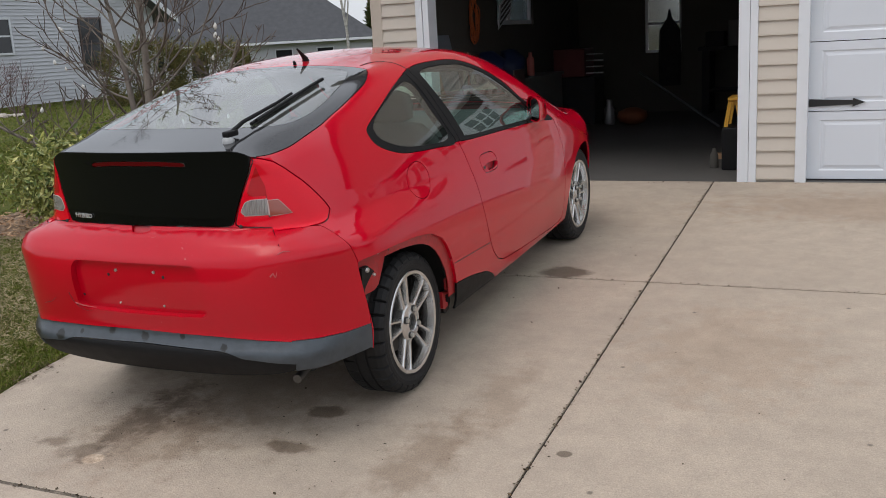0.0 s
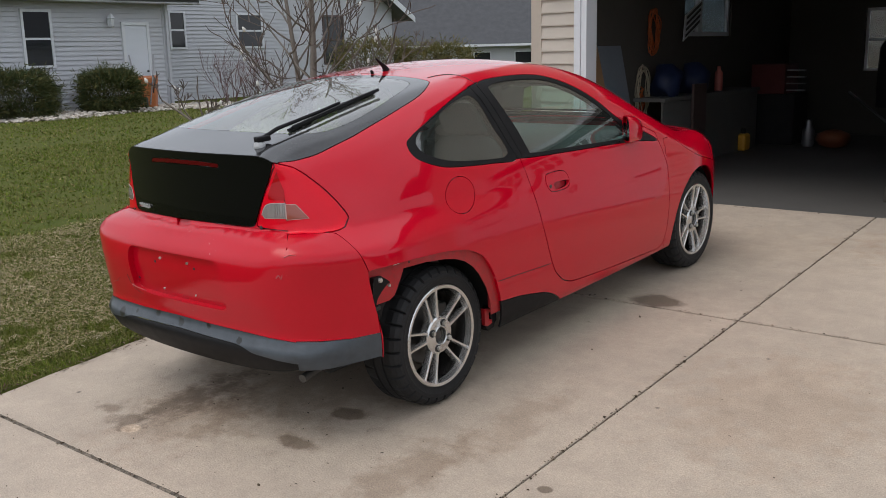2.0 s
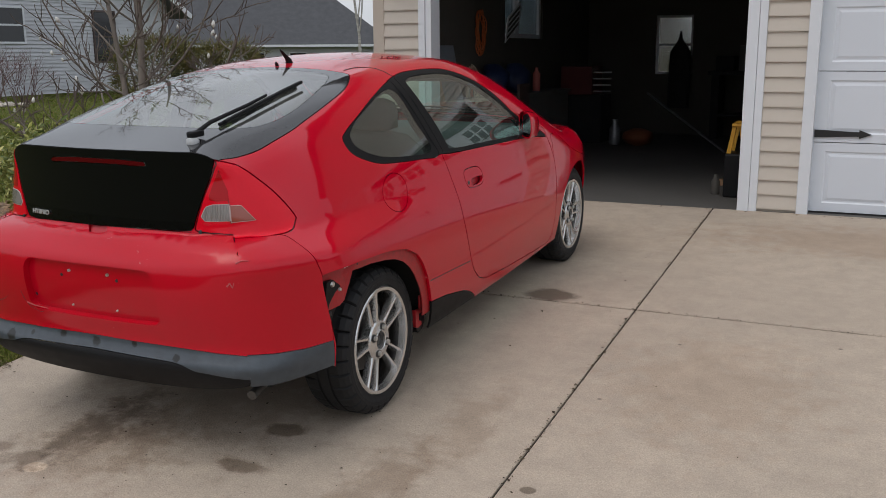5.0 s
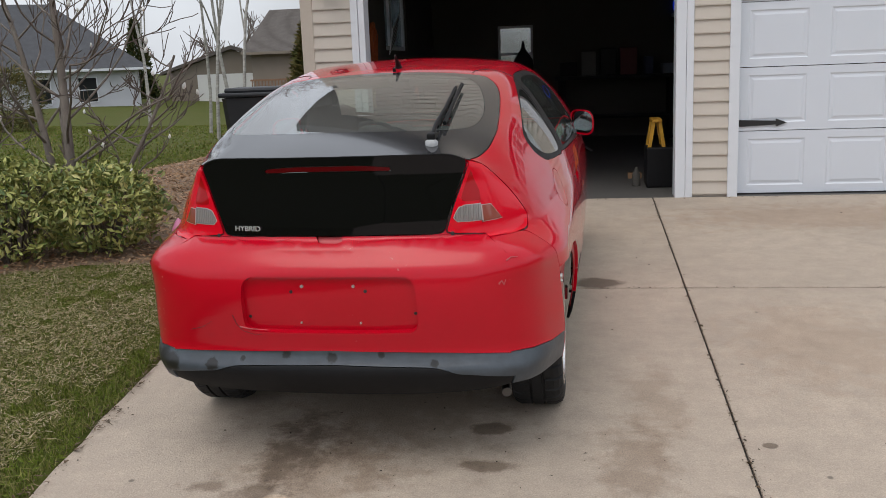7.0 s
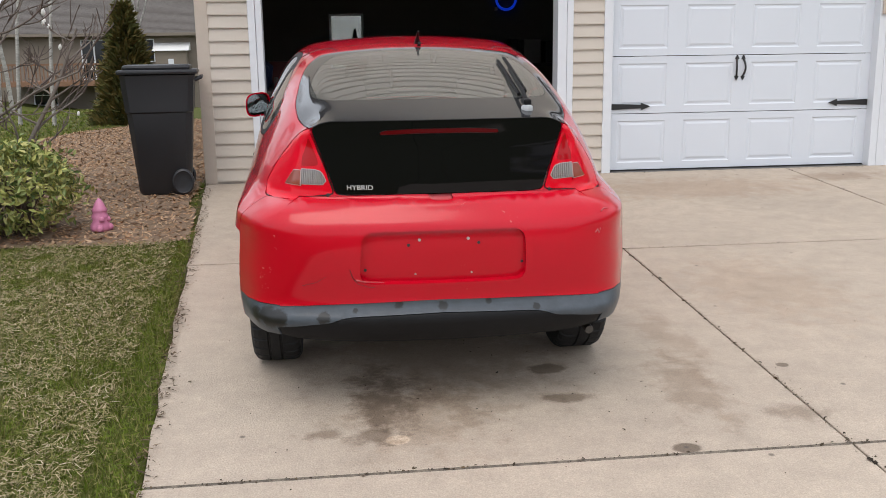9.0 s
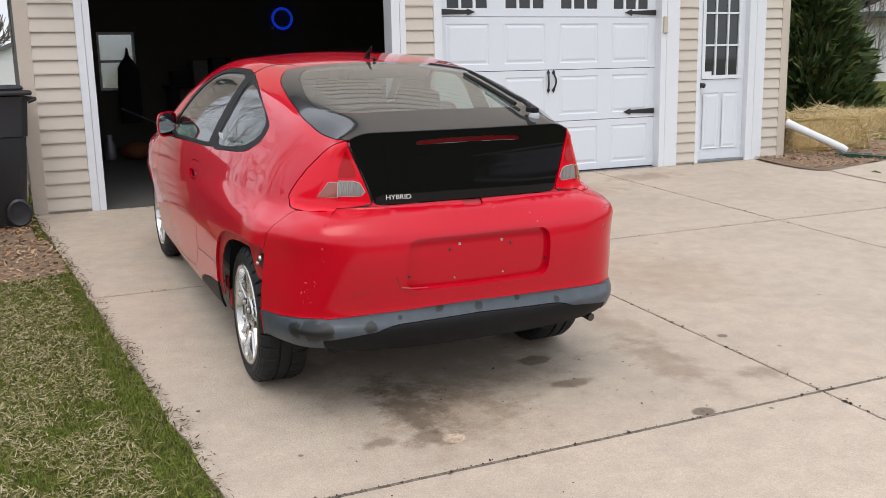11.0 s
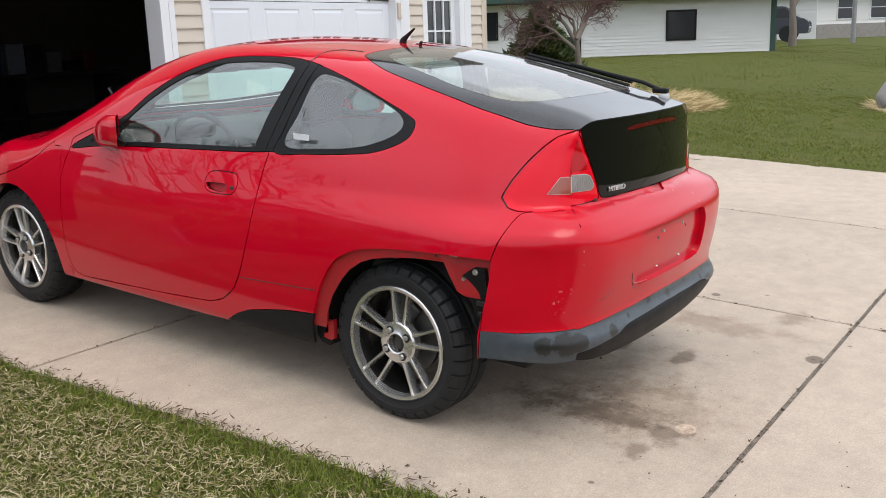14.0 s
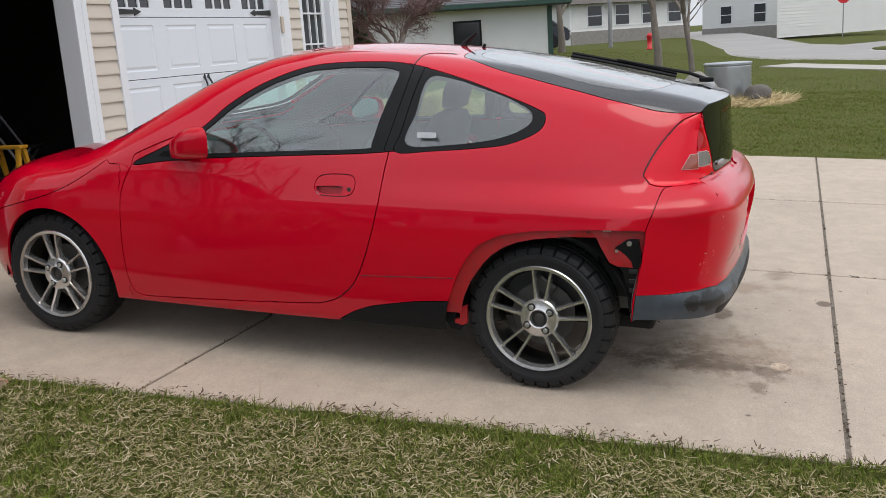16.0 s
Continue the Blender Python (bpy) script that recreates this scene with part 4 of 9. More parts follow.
# outlines on the flank, as (y, z)
WIN = smooth_loop([(1.86, 0.856), (1.68, 0.876), (1.43, 0.897), (1.06, 0.917), (0.68, 0.938), (0.652, 0.96), (0.625, 1.08), (0.597, 1.24), (0.612, 1.277), (0.72, 1.291), (0.948, 1.288), (1.10, 1.266), (1.266, 1.203), (1.41, 1.115), (1.527, 1.015), (1.70, 0.935)])
WIN_IN = smooth_loop([(1.60, 0.906), (1.43, 0.916), (1.06, 0.936), (0.745, 0.952), (0.712, 0.975), (0.690, 1.08), (0.650, 1.232), (0.68, 1.262), (0.78, 1.271), (0.948, 1.266), (1.09, 1.246), (1.25, 1.184), (1.39, 1.097), (1.50, 1.005), (1.575, 0.94)])
QTR = smooth_loop([(0.604, 0.942), (0.589, 1.026), (0.550, 1.245), (0.528, 1.263), (0.346, 1.216), (0.175, 1.158), (0.055, 1.113), (0.014, 1.085), (0.030, 1.030), (0.14, 0.981), (0.275, 0.962), (0.45, 0.948)])
QTR_IN = smooth_loop([(0.560, 0.972), (0.541, 1.09), (0.518, 1.222), (0.43, 1.228), (0.264, 1.182), (0.135, 1.136), (0.068, 1.095), (0.078, 1.048), (0.189, 1.000), (0.371, 0.974)])
DOOR = loop([(0.629, 0.945), (0.642, 0.87), (0.657, 0.737), (0.680, 0.63), (0.713, 0.524), (0.745, 0.445), (0.785, 0.378), (0.86, 0.318), (0.944, 0.291), (1.25, 0.271), (1.85, 0.243), (1.915, 0.26), (1.932, 0.35), (1.934, 0.466), (1.926, 0.714), (1.902, 0.79), (1.87, 0.845), (1.86, 0.90), (1.6, 1.0), (1.2, 1.1), (0.7, 1.1)])
ARCH = loop([(0.40, 0.10), (0.375, 0.30), (0.352, 0.378), (0.312, 0.478), (0.27, 0.548), (0.228, 0.596), (0.137, 0.640), (0.004, 0.662), (-0.211, 0.678), (-0.414, 0.682), (-0.40, 0.55), (-0.371, 0.414), (-0.36, 0.10)])
FARCH = np.array([(2.365 + 0.348 * math.cos(a), 0.283 + 0.348 * math.sin(a)) for a in np.linspace(-0.6, math.pi + 0.6, 50)])
SILL = loop([(0.90, 0.0), (0.875, 0.215), (0.80, 0.262), (0.72, 0.296), (0.603, 0.320), (0.50, 0.338), (0.30, 0.356), (0.2, 0.2), (0.2, 0.0)])
FUEL = np.array([(0.188 + 0.088 * math.cos(a) + 0.018 * math.sin(a), 0.857 + 0.072 * math.sin(a)) for a in np.linspace(0, 2 * math.pi, 40, endpoint=False)])
BUMP = loop([(-0.452, 0.8295), (-0.436, 0.756), (-0.410, 0.685), (-0.396, 0.55), (-0.386, 0.458), (-0.37, 0.30), (-0.36, 0.05), (-1.0, 0.05), (-1.0, 0.84), (-0.8, 0.838), (-0.55, 0.835)])
GREY = np.array([(-0.2, 0.430), (-0.371, 0.432), (-0.5, 0.436), (-0.6, 0.446), (-0.8, 0.462), (-1.0, 0.462), (-1.0, 0.0), (-0.2, 0.0)])
LAMP_S = loop([(-0.56, 1.094), (-0.530, 1.092), (-0.512, 1.082), (-0.470, 1.040), (-0.428, 0.985), (-0.398, 0.930), (-0.374, 0.872), (-0.383, 0.848), (-0.410, 0.835), (-0.45, 0.829), (-0.55, 0.835), (-0.8, 0.838), (-0.8, 1.092)])
CLEAR_S = loop([(-0.498, 0.882), (-0.502, 0.905), (-0.512, 0.930), (-0.532, 0.942), (-0.9, 0.946), (-0.9, 0.886)])
HANDLE = smooth_loop([(0.945, 0.80), (0.930, 0.832), (0.89, 0.845), (0.80, 0.846), (0.773, 0.835), (0.766, 0.805), (0.778, 0.774), (0.81, 0.762), (0.90, 0.761), (0.935, 0.773)])
POCKET = smooth_loop([(0.932, 0.796), (0.928, 0.778), (0.89, 0.769), (0.83, 0.769), (0.82, 0.782), (0.828, 0.799)])
PILLAR = np.array([(0.664, 0.9405), (0.60, 0.944), (0.575, 1.10), (0.545, 1.25), (0.528, 1.266), (0.622, 1.284), (0.60, 1.25), (0.625, 1.09)])
# outlines on the tail, as (x, z)
def both(right):
    r = np.array(right)
    return [loop(r), loop(r * (-1, 1))]
LAMP_R = both([(0.476, 1.090), (0.466, 1.068), (0.440, 1.0), (0.420, 0.95), (0.405, 0.90), (0.390, 0.852), (0.56, 0.840), (0.9, 0.836), (0.9, 1.090)])
CLEAR_R = both([(0.413, 0.894), (0.436, 0.944), (0.46, 0.948), (0.9, 0.946), (0.9, 0.886), (0.43, 0.889)])
STOP_R = both([(0.478, 1.062), (0.492, 1.058), (0.545, 0.958), (0.440, 0.958)])
AMBER_R = both([(0.532, 0.80), (0.532, 1.0), (0.9, 1.0), (0.9, 0.80)])
HATCH = loop([(-0.386, 0.853), (-0.402, 0.905), (-0.437, 1.0), (-0.472, 1.094), (-0.3, 1.25), (0.3, 1.25), (0.472, 1.094), (0.437, 1.0), (0.402, 0.905), (0.386, 0.853), (0.2, 0.857), (-0.2, 0.857)])
NOTCH = loop([(-0.055, 0.856), (-0.040, 0.836), (0.040, 0.836), (0.055, 0.856)])
BRAKE = loop([(-0.225, 1.072), (-0.22, 1.086), (-0.1, 1.093), (0.1, 1.093), (0.22, 1.086), (0.225, 1.072), (0.1, 1.077), (-0.1, 1.077)])
PLATE = loop([(-0.307, 0.56), (-0.300, 0.71), (-0.272, 0.738), (0.272, 0.738), (0.300, 0.71), (0.305, 0.56), (0.28, 0.538), (-0.28, 0.538)])
GREY_R = np.array([(-1, 0.44), (-0.74, 0.437), (-0.5, 0.455), (0, 0.470), (0.5, 0.455), (0.74, 0.437), (1, 0.44), (1, 0), (-1, 0)])
BLACK_R = loop([(-1.0, 0.1), (-0.72, 0.345), (-0.60, 0.372), (-0.49, 0.388), (-0.43, 0.392), (-0.38, 0.410), (-0.33, 0.416), (0, 0.424), (0.33, 0.416), (0.38, 0.410), (0.43, 0.390), (0.49, 0.386), (0.60, 0.370), (0.72, 0.345), (1.0, 0.1)])
BUMP_R = np.array([(-1.0, 0.835), (-0.56, 0.840), (-0.388, 0.851), (-0.07, 0.858), (0.07, 0.858), (0.388, 0.851), (0.56, 0.840), (1.0, 0.835), (1.0, 0.0), (-1.0, 0.0)])
# outlines on the roof, as (x, y)
HATCH_SIDE = [(0.40, 0.425), (0.452, 0.375), (0.502, 0.25), (0.524, 0.07), (0.533, -0.10), (0.536, -0.22), (0.523, -0.36), (0.501, -0.455), (0.480, -0.545), (0.455, -0.63)]
GLASS_T = smooth_loop([(0.0, 0.45), (0.25, 0.447), *HATCH_SIDE, (0.30, -0.74), (0.0, -0.80), (-0.30, -0.74), *[(-x, y) for x, y in reversed(HATCH_SIDE)], (-0.25, 0.447)])
GLASS_T_IN = smooth_loop([(0.0, 0.395), (0.22, 0.39), (0.34, 0.365), (0.392, 0.30), (0.437, 0.17), (0.472, -0.03), (0.477, -0.18), (0.45, -0.30), (0.38, -0.36), (0.20, -0.395), (0.0, -0.405), (-0.20, -0.395), (-0.38, -0.36), (-0.45, -0.30), (-0.477, -0.18), (-0.472, -0.03), (-0.437, 0.17), (-0.392, 0.30), (-0.34, 0.365), (-0.22, 0.39)])
SCREEN = smooth_loop([(0.0, 1.40), (0.35, 1.375), (0.50, 1.33), (0.54, 1.36), (0.60, 1.58), (0.655, 1.82), (0.66, 1.93), (0.58, 2.03), (0.35, 2.19), (0.0, 2.26), (-0.35, 2.19), (-0.58, 2.03), (-0.66, 1.93), (-0.655, 1.82), (-0.60, 1.58), (-0.54, 1.36), (-0.50, 1.33), (-0.35, 1.375)])
SCREEN_IN = SCREEN * (0.93, 1.0) + (0, 0)
SCREEN_IN[:, 1] = 1.82 + (SCREEN_IN[:, 1] - 1.82) * 0.9
HOOD = smooth_loop([(0.0, 2.34), (0.4, 2.27), (0.62, 2.15), (0.68, 2.25), (0.66, 2.6), (0.55, 2.95), (0.0, 3.3), (-0.55, 2.95), (-0.66, 2.6), (-0.68, 2.25), (-0.62, 2.15), (-0.4, 2.27)])
COWL = smooth_loop([(0.0, 2.33), (0.4, 2.26), (0.66, 2.08), (0.72, 1.98), (0.66, 1.90), (0.35, 2.15), (0.0, 2.22), (-0.35, 2.15), (-0.66, 1.90), (-0.72, 1.98), (-0.66, 2.08), (-0.4, 2.26)])
HEAD = loop([(2.72, 0.60), (2.80, 0.70), (2.95, 0.72), (3.3, 0.66), (3.3, 0.52), (2.9, 0.54)])

# borders between the three views of the skin
ZS = np.linspace(0.335, 0.99, 48)
CORNER = skin_hit(np.stack([np.full(48, 0.20), np.full(48, -0.25), ZS], 1), (0.7071, -0.7071, 0))


def spoiler_edge(x):
    """The sharp edge over the tail panel: where the roof's skin meets the tail's, for each x."""
    x = np.asarray(x, float)
    y0, y1 = x * 0 - 0.75, x * 0 - 0.40
    for _ in range(40):
        y = (y0 + y1) / 2
        z0, z1 = x * 0 + 0.9, x * 0 + 1.3
        for _ in range(34):
            z = (z0 + z1) / 2
            low_ = car_skin(x, y, z, "roof") < 0
            z0, z1 = np.where(low_, z, z0), np.where(low_, z1, z)
        out_ = car_skin(x, y, z, "tail") > 0
        y0, y1 = np.where(out_, y, y0), np.where(out_, y1, y)
    o = np.stack([x * 0.6, x * 0 - 0.30, x * 0 + 0.98], -1)
    d = np.stack([x, y, z], -1) - o
    return skin_hit(o, d / np.linalg.norm(d, axis=-1, keepdims=True))


KPT = spoiler_edge(np.array([0.470]))[0]
YS = np.linspace(-0.46, 2.80, 150)
turn = curve([(-0.5, 19), (0.3, 22), (1.0, 26), (1.5, 20), (2.0, 8), (2.6, 5), (3.0, 5)])(YS) * math.pi / 180
EDGE = skin_hit(np.stack([YS * 0, YS, car_roof(YS) - 0.3], 1), np.stack([np.cos(turn), turn * 0, np.sin(turn)], 1))
K2 = skin_hit(np.array([[0.2, 2.6, 0.55]]), np.array([[0.66, 0.72, 0.22]]) / 1.0)[0]
ZF = np.linspace(K2[2] - 0.03, 0.22, 30)
CORNER2 = skin_hit(np.stack([ZF * 0 + 0.2, ZF * 0 + 2.6, ZF], 1), np.array([0.66, 0.72, 0.0]))
def bridge(a, b, n, o):
    """Points on the skin between two of its points, ends left out."""
    q = a + (b - a) * np.linspace(0, 1, n + 2)[1:-1, None] - o
    return skin_hit(np.broadcast_to(o, q.shape), q / np.linalg.norm(q, axis=1, keepdims=True))


INNER = np.array((0.15, -0.25, 0.88))
CORNER = np.concatenate([CORNER, bridge(CORNER[-1], KPT, 14, INNER)])
EDGE = np.concatenate([bridge(KPT, EDGE[0], 16, INNER), EDGE])
XL = np.linspace(-KPT[0], KPT[0], 70)[1:-1]
LIP = spoiler_edge(XL)
XN = np.linspace(K2[0], -K2[0], 50)[1:-1]
NOSE = skin_hit(np.stack([XN, XN * 0 + 2.6, XN * 0 + 0.5], 1), np.array([0.0, 0.93, 0.25]))
MIRROR = np.array([-1.0, 1, 1])

skin_faces = {}


def add_skin(name, p, f):
    skin_faces.setdefault(name, []).append((p, f))


def flank():
    bottom_y = np.linspace(CORNER2[-1, 1], CORNER[0, 1], 80)[1:-1]
    bottom = np.stack([bottom_y, 0.215 + 0.118 * np.clip((-0.30 - bottom_y) / 0.05, 0, 1)], 1)
    domain = np.concatenate([CORNER[:, 1:], KPT[None, 1:], EDGE[:, 1:], K2[None, 1:], CORNER2[:, 1:], bottom])
    v, f, mid = tile(domain, [WIN, WIN_IN, QTR, QTR_IN, DOOR, ARCH, FARCH, SILL, FUEL, BUMP, GREY, LAMP_S, CLEAR_S, HEAD, HANDLE, POCKET, PILLAR], 0.026)
    p = skin_hit(np.stack([v[:, 0] * 0, v[:, 0], v[:, 1]], 1), np.array([1.0, 0, 0]))
    for border in (CORNER, KPT[None], EDGE, K2[None], CORNER2):
        for q in border:
            k = np.linalg.norm(v - q[1:], axis=1).argmin()
            if np.linalg.norm(v[k] - q[1:]) < 1e-4:
                p[k] = q
    kind = np.full(len(f), "shell", object)
    front = (mid[:, 0] > 1.93) & (mid[:, 1] < 0.86)
    kind[front] = "fender"
    kind[inside(DOOR, mid)] = "door"
    kind[inside(HANDLE, mid)] = "door_handle"
    kind[inside(POCKET, mid)] = "handle_pocket"
    kind[inside(SILL, mid)] = "side_skirt"
    kind[inside(BUMP, mid)] = "bumper"
    kind[inside(GREY, mid) & inside(BUMP, mid)] = "valance"
    kind[inside(LAMP_S, mid)] = "tail_lamp"
    kind[inside(LAMP_S, mid) & inside(CLEAR_S, mid)] = "amber_lens"
    kind[inside(HEAD, mid)] = "headlamp"
    kind[inside(PILLAR, mid)] = "pillar"
    kind[inside(QTR, mid)] = "quarter_frame"
    kind[inside(QTR_IN, mid)] = "quarter_glass"
    kind[inside(WIN, mid)] = "window_frame"
    kind[inside(WIN_IN, mid)] = "window_glass"
    gone = inside(ARCH, mid) | inside(FARCH, mid)
    for side, sign in (("right", 1.0), ("left", -1.0)):
        k2 = kind.copy()
        if sign > 0:
            k2[inside(FUEL, mid) & (kind == "shell")] = "fuel"
        for name in set(k2[~gone]):
            sel = f[(k2 == name) & ~gone]
            pp = p * (sign, 1, 1)
            key = name if name in ("shell", "bumper", "valance") else name + ":" + side
            add_skin(key, pp, sel if sign > 0 else sel[:, ::-1])


def tail():
    c = CORNER[:, [0, 2]]
    lip = LIP[:, [0, 2]]
    xb = np.linspace(-CORNER[0, 0], CORNER[0, 0], 60)[1:-1]
    domain = np.concatenate([c, KPT[None, [0, 2]], lip[::-1], KPT[None, [0, 2]] * (-1, 1), (c * (-1, 1))[::-1], np.stack([xb, 0.300 + 0.034 * (xb / CORNER[0, 0]) ** 4], 1)])
    v, f, mid = tile(domain, [*LAMP_R, *STOP_R, *CLEAR_R, *AMBER_R, HATCH, NOTCH, BRAKE, PLATE, GREY_R, BLACK_R, BUMP_R], 0.022)
    p = skin_hit(np.stack([v[:, 0], v[:, 0] * 0 - 0.2, v[:, 1]], 1), np.array([0, -1.0, 0]))
    for border in (CORNER, CORNER * MIRROR, KPT[None], KPT[None] * MIRROR, LIP):
        for q in border:
            k = np.linalg.norm(v - q[[0, 2]], axis=1).argmin()
            if np.linalg.norm(v[k] - q[[0, 2]]) < 1e-4:
                p[k] = q
    kind = np.full(len(f), "shell", object)
    kind[inside(BUMP_R, mid)] = "bumper"
    kind[inside(GREY_R, mid)] = "valance"
    kind[inside(BLACK_R, mid)] = "diffuser"
    kind[inside(PLATE, mid)] = "plate_recess"
    for side, lamp, stop, clear, amber in (("right", LAMP_R[0], STOP_R[0], CLEAR_R[0], AMBER_R[0]), ("left", LAMP_R[1], STOP_R[1], CLEAR_R[1], AMBER_R[1])):
        kind[inside(lamp, mid)] = "tail_lamp:" + side
        kind[inside(lamp, mid) & inside(stop, mid)] = "stop_lens:" + side
        kind[inside(lamp, mid) & inside(clear, mid)] = "clear_lens:" + side
        kind[inside(lamp, mid) & inside(clear, mid) & inside(amber, mid)] = "amber_lens:" + side
    kind[inside(NOTCH, mid)] = "latch_notch"
    kind[inside(HATCH, mid)] = "hatch_panel"
    kind[inside(HATCH, mid) & inside(BRAKE, mid)] = "brake_light"
    for name in set(kind):
        add_skin(name, p, f[kind == name][:, ::-1])


def roof():
    e = EDGE[:, :2]
    domain = np.concatenate([KPT[None, :2], e, K2[None, :2], NOSE[:, :2], K2[None, :2] * (-1, 1), (e * (-1, 1))[::-1], KPT[None, :2] * (-1, 1), LIP[:, :2]])
    v, f, mid = tile(domain, [GLASS_T, GLASS_T_IN, SCREEN, SCREEN_IN, HOOD, COWL], 0.03)
    p = skin_hit(np.stack([v[:, 0], v[:, 1], car_roof(v[:, 1]) - 0.28], 1), np.array([0, 0, 1.0]))
    for border in (EDGE, EDGE * MIRROR, KPT[None], KPT[None] * MIRROR, K2[None], K2[None] * MIRROR, LIP, NOSE):
        for q in border:
            k = np.linalg.norm(v - q[:2], axis=1).argmin()
            if np.linalg.norm(v[k] - q[:2]) < 1e-4:
                p[k] = q
    kind = np.full(len(f), "shell", object)
    kind[mid[:, 1] > 2.3] = "fender_top"
    kind[inside(HOOD, mid)] = "hood"
    kind[inside(COWL, mid)] = "cowl"
    kind[inside(SCREEN, mid)] = "screen_frame"
    kind[inside(SCREEN_IN, mid)] = "windscreen"
    kind[inside(GLASS_T, mid)] = "hatch_frame"
    kind[inside(GLASS_T_IN, mid)] = "hatch_glass"
    for name in set(kind):
        add_skin("shell" if name == "fender_top" else name, p, f[kind == name])


def nose():
    c = CORNER2[:, [0, 2]]
    xb = np.linspace(CORNER2[-1, 0], -CORNER2[-1, 0], 40)[1:-1]
    domain = np.concatenate([K2[None, [0, 2]], c, np.stack([xb, xb * 0 + 0.22], 1), (c * (-1, 1))[::-1], K2[None, [0, 2]] * (-1, 1), NOSE[::-1][:, [0, 2]]])
    v, f, mid = tile(domain, [], 0.04)
    p = skin_hit(np.stack([v[:, 0], v[:, 0] * 0 + 2.6, v[:, 1]], 1), np.array([0, 1.0, 0]))
    for border in (CORNER2, CORNER2 * MIRROR, K2[None], K2[None] * MIRROR, NOSE):
        for q in border:
            k = np.linalg.norm(v - q[[0, 2]], axis=1).argmin()
            if np.linalg.norm(v[k] - q[[0, 2]]) < 1e-4:
                p[k] = q
    add_skin("front_bumper", p, f)


flank(), tail(), roof(), nose()


def skin_part(key, name, material, parent, label="", gap=0.0, lip=0.0, push=0.0, shade=""):
    """One panel of the skin: welded, drawn back by gap from its neighbours, its rim turned in by lip, all sunk by push."""
    bm = bmesh.new()
    for p, f in skin_faces[key]:
        used, idx = np.unique(f, return_inverse=True)
        vs = [bm.verts.new(q) for q in p[used]]
        for t in idx.reshape(-1, 3):
            try:
                bm.faces.new([vs[i] for i in t])
            except ValueError:
                pass
    bmesh.ops.remove_doubles(bm, verts=bm.verts, dist=2e-4)
    bmesh.ops.dissolve_degenerate(bm, dist=1e-5, edges=bm.edges)
    bm.normal_update()
    co = np.array([v.co[:] for v in bm.verts])
    no = skin_normal(co, shade)
    for fc in bm.faces:
        if fc.normal.dot(Vector(no[[v.index for v in fc.verts]].mean(0))) < 0:
            fc.normal_flip()
    bm.verts.index_update()
    rim = [e for e in bm.edges if len(e.link_faces) == 1]
    if gap:
        move = {}
        for e in rim:
            fc = e.link_faces[0]
            d = e.verts[1].co - e.verts[0].co
            inward = fc.normal.cross(d)
            if inward.dot(fc.calc_center_median() - e.verts[0].co) < 0:
                inward = -inward
            for v in e.verts:
                move[v] = move.get(v, Vector()) + inward.normalized()
        for v, m in move.items():
            v.co += m.normalized() * gap
    skin_count = len(bm.faces)
    normal = {v: Vector(no[v.index]) for v in bm.verts}
    if push:
        for v, n in normal.items():
            v.co -= n * push
    bm.faces.index_update()
    if lip:
        r = bmesh.ops.extrude_edge_only(bm, edges=rim)
        src = {}
        for e in rim:
            for v in e.verts:
                src[tuple(round(c, 6) for c in v.co)] = normal[v]
        for v in [g for g in r["geom"] if isinstance(g, bmesh.types.BMVert)]:
            n = src.get(tuple(round(c, 6) for c in v.co))
            normal[v] = n
            v.co -= n * lip
    bm.verts.index_update()
    bm.faces.index_update()
    vn = [normal[v] for v in bm.verts]
    me = bpy.data.meshes.new(name)
    bm.to_mesh(me)
    bm.free()
    me.polygons.foreach_set("use_smooth", [True] * len(me.polygons))
    loops = []
    for pl in me.polygons:
        for li in pl.loop_indices:
            loops.append(vn[me.loops[li].vertex_index] if pl.index < skin_count else pl.normal)
    me.normals_split_custom_set(loops)
    me.materials.append(material)
    ob = new(name, me)
    ob.parent = parent
    return tagged(ob, label)

# ---- the car ----
M_red = plain("red car paint", (0.50, 0.0004, 0.015), 0.30, 0.0, Coat_Weight=1.0, Coat_Roughness=0.02, Coat_IOR=1.43, Specular_IOR_Level=0.03)
M_red_worn = mat("worn red paint", (0.50, 0.0004, 0.015), 0.30, dark=(0.44, 0.0004, 0.009), scale=2.5, amount=0.6, fine=40, fine_amount=0.1, bump=0.0, spec=0.03, coat=0.9, rough_var=0.02)
rn, rl = M_red_worn.node_tree.nodes, M_red_worn.node_tree.links
rb = rn["Principled BSDF"]
rb.inputs["Coat Roughness"].default_value, rb.inputs["Coat IOR"].default_value = 0.15, 1.43
big, tiny, rt = rn.new("ShaderNodeTexNoise"), rn.new("ShaderNodeTexNoise"), rn.new("ShaderNodeTexCoord")
big.inputs["Scale"].default_value, tiny.inputs["Scale"].default_value = 7.0, 70.0
b1, b2, bx, bm_ = rn.new("ShaderNodeMapRange"), rn.new("ShaderNodeMapRange"), rn.new("ShaderNodeMath"), rn.new("ShaderNodeMix")
b1.inputs["From Min"].default_value, b1.inputs["From Max"].default_value = 0.66, 0.70
b2.inputs["From Min"].default_value, b2.inputs["From Max"].default_value = 0.64, 0.67
bx.operation, bm_.data_type = "MULTIPLY", "RGBA"
